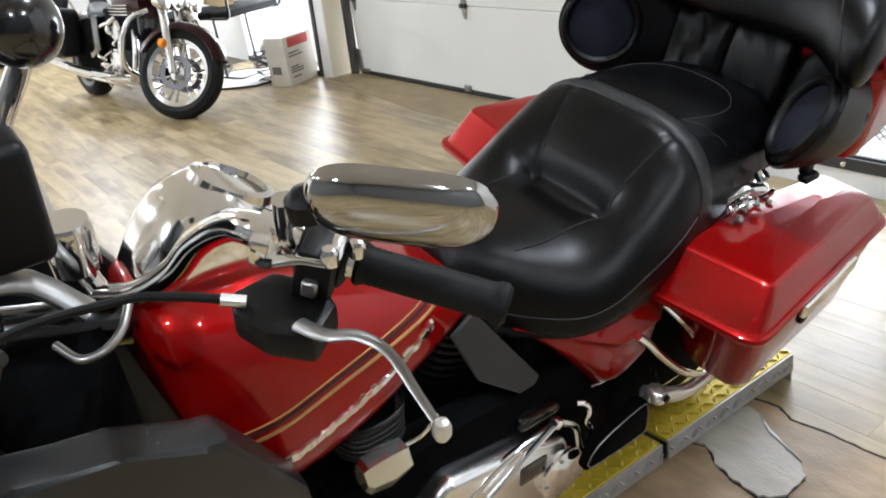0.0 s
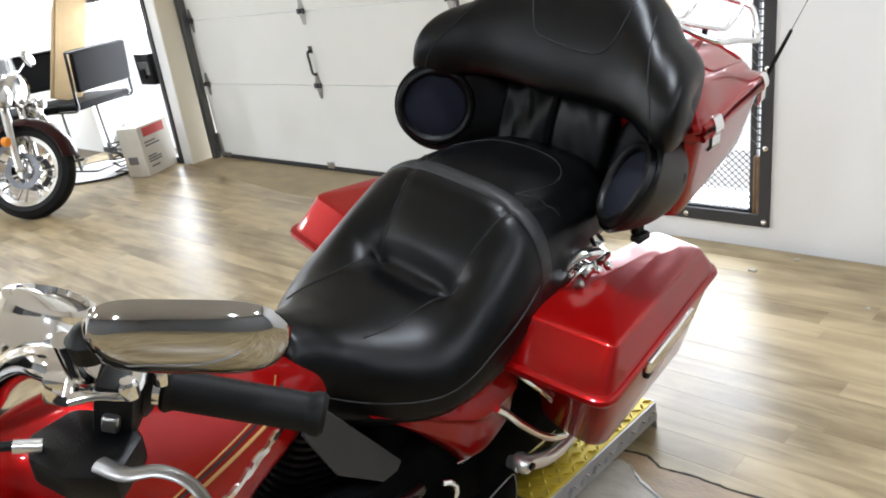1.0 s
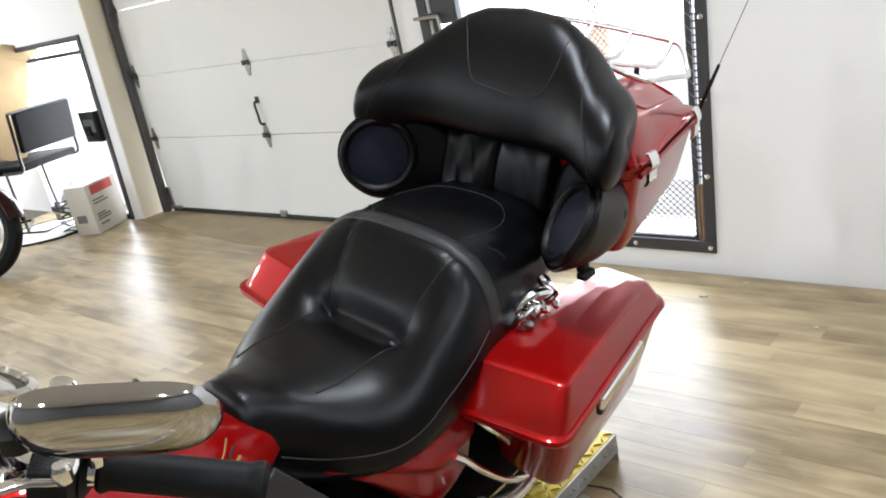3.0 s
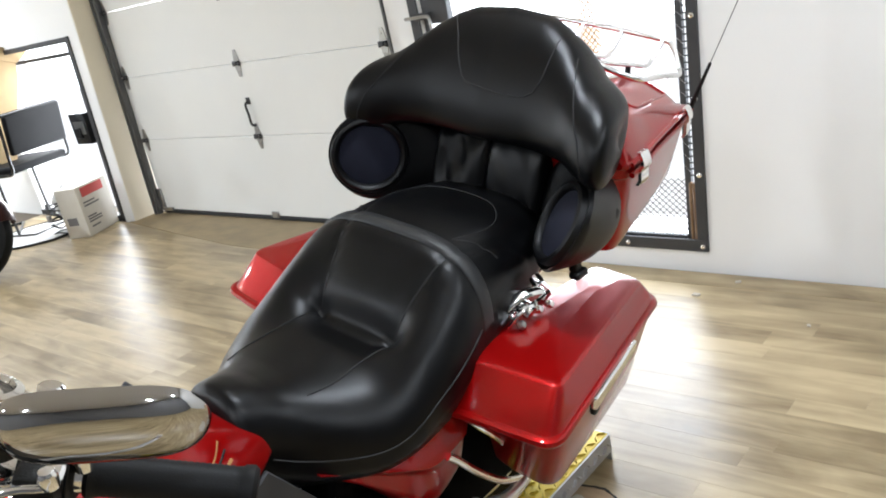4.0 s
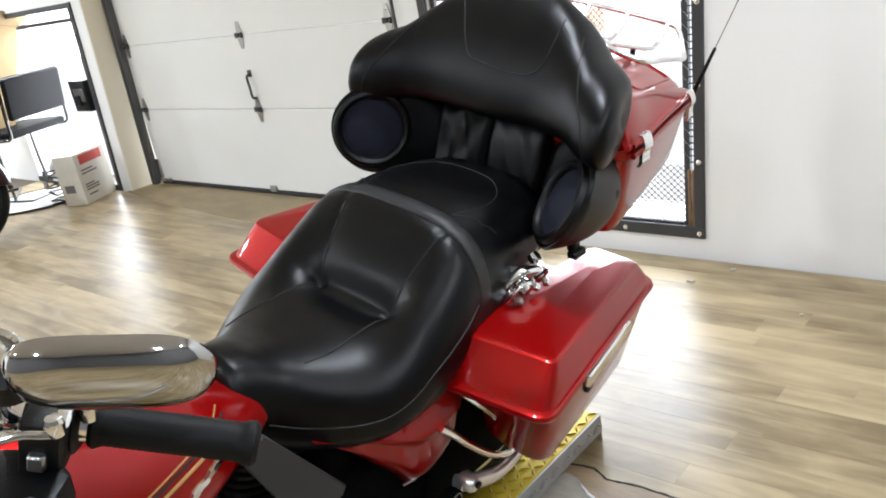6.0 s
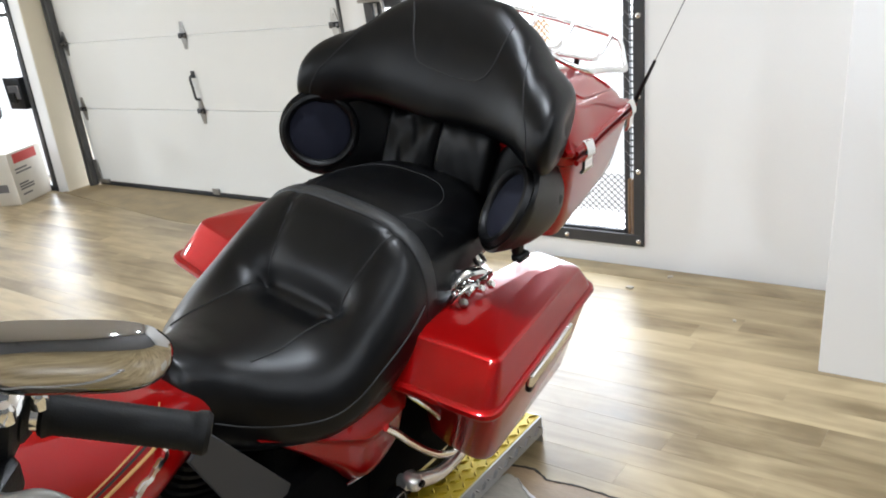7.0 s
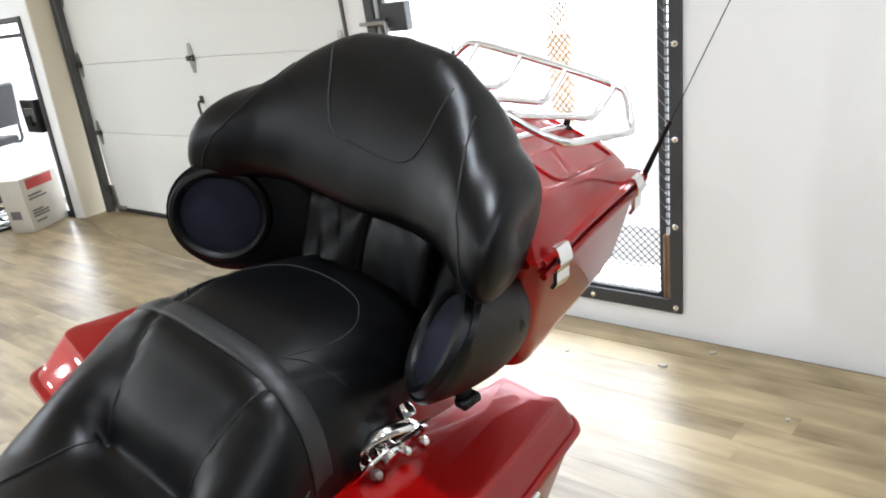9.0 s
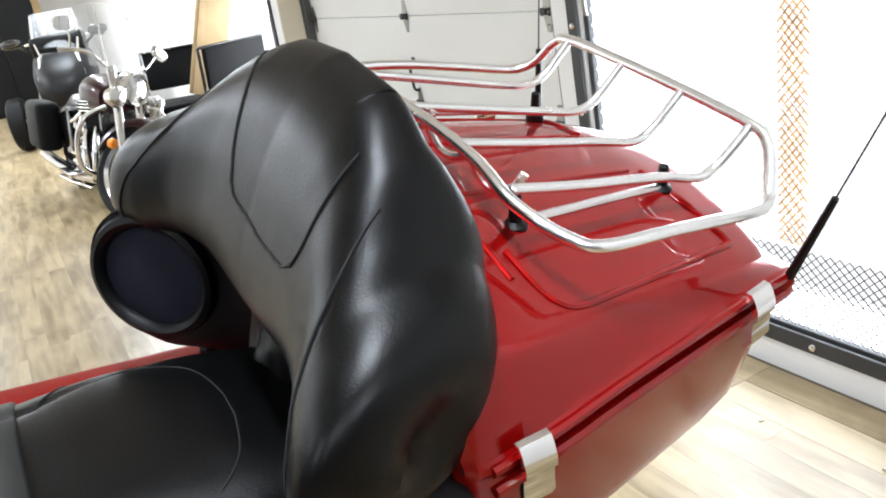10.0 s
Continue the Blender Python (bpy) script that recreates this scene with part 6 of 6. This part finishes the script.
# ---- other motorcycles ----
def cruiser(m, body, label, screen=True, steer=36, bright=DIM_CHROME, alloy=DIM_CHROME):
    mc = thing("motorcycle", label, "motorcycle", m, "motorcycles by the wall")
    for nm, x, r, w in (("wheel", 0.0, 0.325, 0.13), ("wheel", -1.68, 0.32, 0.17)):
        ty = lathe([(r - 0.09, -w * 0.42), (r - 0.05, -w * 0.5), (r - 0.012, -w * 0.36), (r, -w * 0.1), (r, w * 0.1), (r - 0.012, w * 0.36), (r - 0.05, w * 0.5), (r - 0.09, w * 0.42)], 56, "y", True)
        ty.transform(Matrix.Translation((x, 0, r)))
        wh = part("wheel", ty, RUBBER, mc, "black tyre on a cast wheel")
        bits = [lathe([(r - 0.115, -w * 0.36), (r - 0.085, -w * 0.44), (r - 0.085, w * 0.44), (r - 0.115, w * 0.36)], 56, "y", True), lathe([(0.02, -0.07), (0.055, -0.06), (0.045, 0), (0.055, 0.06), (0.02, 0.07)], 24, "y")]
        for k in range(14):
            q = 2 * math.pi * (k // 2) / 7 + (0.15 if k % 2 else -0.15)
            b = block(0.045, r - 0.10, -0.010, 0.010, -0.0065, 0.0065, 0.003, 1)
            b.transform(Matrix.Rotation(q, 4, "Y"))
            bits.append(b)
        bm = join(*bits)
        bm.transform(Matrix.Translation((x, 0, r)))
        part("rim", bm, alloy if x == 0.0 else DARKALLOY, wh, "cast wheel rim")
        if x == 0.0:
            for s in (-1, 1):
                dm = lathe([(0.085, 0), (0.125, 0), (0.125, 0.005), (0.085, 0.005)], 40, "y", True)
                dm.transform(Matrix.Translation((x, s * 0.075, r)))
                part("brake_disc", dm, DARKALLOY, wh, "steel brake disc")
    fender(mc, 0.0, 0.33, 0.365, 0.085, 20, 160, body, "dark painted front fender")
    fender(mc, -1.68, 0.33, 0.37, 0.11, 15, 175, body, "dark painted rear fender")
    for s in (-1, 1):
        part("fork_leg", tube([(0.0, s * 0.105, 0.32), (-0.10, s * 0.105, 0.62), (-0.24, s * 0.105, 1.0)], 0.03, 16, 3), bright, mc, "fork leg")
        part("crash_bar", tube([(-0.27, s * 0.10, 0.76), (-0.25, s * 0.25, 0.70), (-0.26, s * 0.31, 0.54), (-0.29, s * 0.28, 0.36), (-0.31, s * 0.10, 0.27)], 0.018, 12, 5), bright, mc, "chrome engine guard")
        part("indicator", lathe([(0.001, -0.03), (0.03, -0.02), (0.036, 0.0), (0.03, 0.018), (0.001, 0.024)], 20, "x"), AMBER if s < 0 else bright, mc, "round indicator lamp", pose(-0.03, s * (0.23 if s < 0 else 0.15), 0.50 if s < 0 else 0.82))
        part("passing_lamp", lathe([(0.001, -0.07), (0.05, -0.055), (0.072, 0.0), (0.07, 0.022), (0.06, 0.026), (0.001, 0.034)], 24, "x"), bright, mc, "chrome passing lamp", pose(-0.10, s * 0.18, 0.80))
        part("muffler", tube([(-0.45, s * 0.16, 0.26), (-0.9, s * 0.20, 0.24), (-1.5, s * 0.22, 0.25), (-1.95, s * 0.23, 0.28)], 0.045, 18, 4), bright, mc, "chrome muffler")
        part("footboard", block(-0.85, -0.48, s * 0.28 - 0.06, s * 0.28 + 0.06, 0.28, 0.305, 0.01, 2), bright, mc)
        part("mirror", mirror_shell(Vector((-0.34, s * 0.52, 1.18)), Vector((-0.34, s * 0.36, 1.22)), Vector((0, 0, 1)), 0.03, 0.045), bright, mc)
        part("mirror_stem", tube([(-0.36, s * 0.34, 1.05), (-0.34, s * 0.38, 1.13), (-0.34, s * 0.42, 1.19)], 0.006, 8, 3), bright, mc)
    part("headlight", lathe([(0.001, -0.15), (0.07, -0.13), (0.11, -0.04), (0.116, 0.03), (0.105, 0.05), (0.098, 0.038), (0.001, 0.048)], 32, "x"), bright, mc, "chrome headlight shell", pose(-0.14, 0, 0.88))
    hb = [(-0.30, 0.0, 0.99), (-0.28, 0.10, 1.0), (-0.30, 0.25, 1.06), (-0.38, 0.36, 1.05), (-0.50, 0.42, 1.02)]
    for s in (-1, 1):
        part("handlebar", tube([(x, s * y, z) for x, y, z in hb], 0.013, 12, 5), bright, mc, "bent handlebar")
        part("grip", tube([(-0.42, s * 0.385, 1.04), (-0.52, s * 0.43, 1.015)], 0.018, 14, 2), RUBBER, mc)
    tk = [super_ring(-0.92 + 0.55 * i / 20, 0, 0.80 + 0.03 * math.sin(i / 20 * math.pi), 0.05 + 0.125 * math.sin(math.pi * (0.1 + 0.72 * i / 20)), 0.05 + 0.085 * math.sin(math.pi * (0.12 + 0.7 * i / 20)), 28, 2.5) for i in range(21)]
    part("fuel_tank", lofted(tk), body, mc, "dark painted fuel tank", angle=60)
    st = [super_ring(-1.42 + 0.55 * i / 16, 0, 0.68 + 0.05 * ((i - 9) / 8) ** 2, 0.09 + 0.09 * math.sin(math.pi * i / 16), 0.045 + 0.02 * math.sin(math.pi * i / 16), 24, 2.6) for i in range(17)]
    part("seat", lofted(st), LEATHER, mc, "black leather saddle", angle=60)
    for k, (x, lean) in enumerate(((-0.60, 22), (-0.80, -22))):
        bm = finned(0.08, 0.085, 9, 0.02)
        bm.transform(pose(x, 0, 0.46, 0, lean))
        part("cylinder", bm, BLACK, mc, "finned black engine cylinder", smooth=False)
        part("push_rod_tube", tube([(x + 0.02, -0.10, 0.46), (x + (0.06 if k == 0 else -0.02), -0.11, 0.62)], 0.014, 10, 2), bright, mc)
    part("crankcase", block(-0.98, -0.48, -0.15, 0.15, 0.20, 0.48, 0.06, 3), BLACK, mc, "black crankcase")
    # added near-black blocks close the see-through gaps around the engine
    part("engine_fill", block(-1.05, -0.40, -0.135, 0.135, 0.26, 0.76, 0.04, 2), VOIDBLACK, mc, "near-black filler for the engine mass")
    part("rear_frame", block(-1.62, -0.98, -0.16, 0.16, 0.26, 0.66, 0.05, 2), VOIDBLACK, mc, "near-black filler behind the engine")
    for s in (-1, 1):
        part("engine_cover", lathe([(0.001, 0), (0.13, 0.0), (0.125, 0.03), (0.09, 0.045), (0.001, 0.05)], 28), bright, mc, "", pose(-0.72, s * 0.15, 0.34, -90 * s))
    part("exhaust_header", tube([(-0.48, -0.12, 0.60), (-0.36, -0.17, 0.52), (-0.35, -0.19, 0.36), (-0.46, -0.18, 0.26)], 0.024, 14, 5), bright, mc)
    part("exhaust_header", tube([(-0.70, -0.12, 0.60), (-0.58, -0.19, 0.50), (-0.58, -0.19, 0.34), (-0.72, -0.19, 0.25)], 0.024, 14, 5), bright, mc)
    re_ = random.Random(11)
    for k in range(14):
        x0, z0 = re_.uniform(-1.0, -0.42), re_.uniform(0.26, 0.62)
        dx, dz = re_.uniform(-0.14, 0.14), re_.uniform(-0.12, 0.12)
        part("engine_pipe", tube([(x0, -0.155, z0), (x0 + dx * 0.5, -0.20, z0 + dz * 0.3), (x0 + dx, -0.165, z0 + dz)], re_.uniform(0.008, 0.02), 10, 4), bright if k % 3 else alloy, mc, "bright engine pipe")
    for s in (-1, 1):
        part("leather_bag", block(-1.86, -1.36, s * 0.27 - 0.09, s * 0.27 + 0.09, 0.36, 0.74, 0.05, 3), CHAIRSKIN, mc, "black leather side bag")
        part("side_panel", slab([(-1.30, 0.66), (-0.98, 0.70), (-0.96, 0.44), (-1.16, 0.36)], -0.015, 0.015, 0.01, 2), GLOSS, mc, "black painted side panel", Matrix(((1, 0, 0, 0), (0, 0, 1, s * 0.19), (0, 1, 0, 0), (0, 0, 0, 1))))
        part("floorboard_rail", tube([(-0.40, s * 0.22, 0.20), (-0.52, s * 0.33, 0.25), (-0.86, s * 0.33, 0.25), (-0.95, s * 0.22, 0.22)], 0.012, 10, 4), bright, mc)
        part("air_cleaner", lathe([(0.001, 0), (0.085, 0.0), (0.085, 0.035), (0.07, 0.05), (0.001, 0.055)], 24), bright, mc, "round chrome air cleaner", pose(-0.71, s * 0.13, 0.60, -90 * s))
    part("radiator_trim", block(-0.44, -0.38, -0.12, 0.12, 0.38, 0.72, 0.02, 2), GLOSS, mc)
    part("frame_tube", tube([(-0.24, 0, 0.96), (-0.6, 0, 0.76), (-1.2, 0, 0.60), (-1.68, 0, 0.5)], 0.03, 12, 4), GLOSS, mc)
    for k in range(4):
        part("tank_band", tube([(-0.80 + 0.012 * k, -0.178, 0.78 - 0.022 * k), (-0.62, -0.19, 0.785 - 0.022 * k), (-0.46, -0.165, 0.79 - 0.022 * k)], 0.006, 8, 3), bright, mc)
    if screen:
        sc = []
        for i in range(15):
            a = -1 + 2 * i / 14
            sc.append([Vector((-0.16 - 0.10 * a * a, 0.26 * a, 0.98)), Vector((-0.30 - 0.08 * a * a, 0.27 * a, 1.22)), Vector((-0.42 - 0.06 * a * a, 0.22 * a, 1.42 - 0.06 * a * a)), Vector((-0.424 - 0.06 * a * a, 0.22 * a, 1.42 - 0.06 * a * a)), Vector((-0.305 - 0.08 * a * a, 0.27 * a, 1.22)), Vector((-0.165 - 0.10 * a * a, 0.26 * a, 0.98))])
        wsc = part("windscreen", lofted(sc), SCREEN, mc, "clear windscreen", angle=60)
        wsc.visible_shadow = False
        for s in (-1, 1):
            part("screen_stay", tube([(-0.16, s * 0.13, 0.80), (-0.24, s * 0.14, 1.0), (-0.40, s * 0.15, 1.38)], 0.010, 8, 3, flat=0.6), bright, mc, "chrome screen stay")
    # the front end stands turned to the left
    turn_ = Matrix.Translation((0.03, 0, 0.3)) @ Matrix.Rotation(radians(steer), 4, Vector((-0.33, 0, 0.7))) @ Matrix.Translation((-0.03, 0, -0.3))
    for ob in mc.children:
        kind_ = ob.name.split(".")[0]
        xs = [v.co.x for v in ob.data.vertices] if ob.data else [0]
        if kind_ in ("fork_leg", "headlight", "handlebar", "grip", "mirror", "mirror_stem", "passing_lamp", "indicator", "windscreen", "screen_stay") or (kind_ in ("wheel", "fender") and max(xs) > 0):
            ob.matrix_basis = turn_ @ ob.matrix_basis
    return mc


cruiser(pose(-5.05, 2.466, -0.0205, -10, 0.7, 6.2) @ Matrix.Scale(1.014, 4), MAROON, "dark maroon cruiser with chrome engine and clear windscreen", True, 36)


def three_wheeler(m):
    """Black roadster with two wheels in front: x forward, y to its left."""
    rd = thing("three_wheeler", "black three-wheeled roadster with silver side panels", "motorcycle", m)
    for x, y, r, w in ((0.0, -0.62, 0.30, 0.19), (0.0, 0.62, 0.30, 0.19), (-1.71, 0.0, 0.31, 0.23)):
        ty = lathe([(r - 0.10, -w * 0.42), (r - 0.05, -w * 0.5), (r - 0.012, -w * 0.40), (r, -w * 0.2), (r, w * 0.2), (r - 0.012, w * 0.40), (r - 0.05, w * 0.5), (r - 0.10, w * 0.42)], 44, "y", True)
        ty.transform(Matrix.Translation((x, y, r)))
        wh = part("wheel", ty, RUBBER, rd, "broad black tyre")
        bits = [lathe([(0.001, -0.05), (0.05, -0.05), (0.05, 0.05), (0.001, 0.05)], 20, "y")]
        for k in range(6):
            b = block(0.04, r - 0.09, -0.03, 0.03, -0.016, 0.016, 0.005, 1)
            b.transform(Matrix.Rotation(math.pi * k / 3, 4, "Y"))
            bits.append(b)
        bm = join(*bits)
        bm.transform(Matrix.Translation((x, y, r)))
        part("rim", bm, DARKALLOY, wh, "dark six-spoke rim")
    nose = [(0.52, 0.56, 0.10, 0.10), (0.46, 0.60, 0.20, 0.17), (0.30, 0.66, 0.29, 0.23), (0.10, 0.73, 0.33, 0.25), (-0.20, 0.80, 0.35, 0.27), (-0.50, 0.80, 0.31, 0.24), (-0.75, 0.74, 0.24, 0.20)]
    part("fairing", lofted([super_ring(x, 0, z, a, b, 32, 2.9) for x, z, a, b in nose]), BLACK, rd, "satin black front fairing", angle=60)
    part("radiator_box", block(0.02, 0.46, -0.27, 0.27, 0.18, 0.50, 0.05, 3), BLACK, rd, "black radiator box")
    for k in range(5):
        part("grille_bar", block(0.455, 0.475, -0.22, 0.22, 0.23 + 0.05 * k, 0.245 + 0.05 * k, 0.003, 1), DARKALLOY, rd)
    part("seat", lofted([super_ring(-1.45 + 0.055 * i, 0, 0.72 + 0.05 * ((i - 9) / 8) ** 2, 0.10 + 0.10 * math.sin(math.pi * i / 14), 0.07, 24, 2.6) for i in range(15)]), LEATHER, rd, "black saddle", angle=60)
    part("tail_body", block(-1.75, -0.6, -0.17, 0.17, 0.38, 0.70, 0.07, 3), GLOSS, rd)
    part("dashboard", block(-0.42, -0.06, -0.30, 0.30, 0.96, 1.20, 0.06, 3), BLACK, rd, "black dashboard cowl")
    for s in (-1, 1):
        hl = part("headlight", lathe([(0.001, -0.05), (0.085, -0.035), (0.105, 0.0), (0.098, 0.016), (0.085, 0.010), (0.001, 0.022)], 28, "x"), CHROME, rd, "round bright headlight", pose(0.345, s * 0.155, 0.765, 0, -28, s * 14))
        part("lamp_bowl", lathe([(0.001, 0.0), (0.030, 0.004), (0.034, 0.014), (0.001, 0.024)], 18, "x"), CHROME, hl, "", pose(0.016, 0, 0))
        vert = Matrix(((1, 0, 0, 0), (0, 0, 1, 0), (0, 1, 0, 0), (0, 0, 0, 1)))
        part("side_panel", slab([(0.22, 1.0), (-0.40, 1.06), (-0.55, 0.82), (0.0, 0.62), (0.30, 0.66)], -0.012, 0.012, 0.008, 2), ALLOY, rd, "pale silver side panel", pose(0, s * 0.37, 0, s * 10) @ vert)
        part("wheel_guard", slab([(0.16, 0.64), (-0.20, 0.66), (-0.34, 0.40), (-0.10, 0.28), (0.10, 0.44)], -0.012, 0.012, 0.008, 2), ALLOY, rd, "pale silver wheel guard", pose(0, s * 0.46, 0, s * 14) @ vert)
        for z in (0.24, 0.38):
            part("suspension_arm", tube([(0.0, s * 0.24, z + 0.03), (0.0, s * 0.42, z), (0.0, s * 0.55, z - 0.01)], 0.018, 10, 3), GLOSS, rd)
        part("handlebar", tube([(-0.26, 0, 1.08), (-0.28, s * 0.18, 1.12), (-0.36, s * 0.34, 1.13), (-0.46, s * 0.44, 1.11)], 0.016, 12, 4), CHROME, rd, "bright handlebar")
        part("grip", tube([(-0.40, s * 0.385, 1.125), (-0.50, s * 0.475, 1.10)], 0.021, 12, 2), RUBBER, rd)
        part("mirror", lofted([super_ring(-0.10 + 0.02 * i, s * 0.47, 1.17, 0.11 * k, 0.055 * k, 20, 2.6) for i, k in enumerate((0.6, 0.95, 1.0, 0.9, 0.5))]), GLOSS, rd, "black wing mirror", angle=60)
        part("mirror_arm", tube([(-0.14, s * 0.30, 1.04), (-0.10, s * 0.38, 1.10), (-0.08, s * 0.44, 1.16)], 0.014, 10, 3), GLOSS, rd)
        part("screen_stay", tube([(0.02, s * 0.20, 0.98), (-0.10, s * 0.24, 1.18), (-0.26, s * 0.22, 1.42)], 0.013, 10, 3, flat=0.6), CHROME, rd, "chrome screen stay")
    sc = []
    for i in range(15):
        a = -1 + 2 * i / 14
        sc.append([Vector((x - q * a * a, w * a, z)) for x, q, w, z in ((0.04, 0.12, 0.27, 0.98), (-0.10, 0.10, 0.28, 1.20), (-0.26, 0.08, 0.24, 1.45), (-0.265, 0.08, 0.24, 1.45), (-0.105, 0.10, 0.28, 1.20), (0.035, 0.12, 0.27, 0.98))])
    wsc = part("windscreen", lofted(sc), SCREEN, rd, "clear windscreen", angle=60)
    wsc.visible_shadow = False
    return rd


three_wheeler(pose(-9.80, 2.64, 0, 0, 0, -12))



# added cabinet stands in for an unclear black area at the far wall
cab = thing("cabinet", "tall black cabinet with a wooden edge post, added for a dark area at the far wall", "cabinet", pose(-14.6, 2.72, 0, 0, 0, 0))
part("cabinet_body", block(-0.3, 0.22, -1.1, 0.10, 0.0, 2.3, 0.01, 1), BLACK, cab, "matt black carcass", smooth=False)
for y0 in (-1.09, -0.49):
    dr = part("door", block(0.222, 0.245, y0, y0 + 0.58, 0.06, 2.26, 0.006, 2), BLACK, cab, "matt black cabinet door", smooth=False)
    part("handle", tube([(0.246, y0 + 0.52, 1.0), (0.275, y0 + 0.52, 1.02), (0.275, y0 + 0.52, 1.18), (0.246, y0 + 0.52, 1.2)], 0.007, 8, 3), STEEL, dr, "steel pull handle")
part("edge_post", block(-0.3, 0.25, 0.102, 0.22, 0.0, 2.3, 0.006, 1), CARDBOARD, cab, "pale wooden edge post", smooth=False)
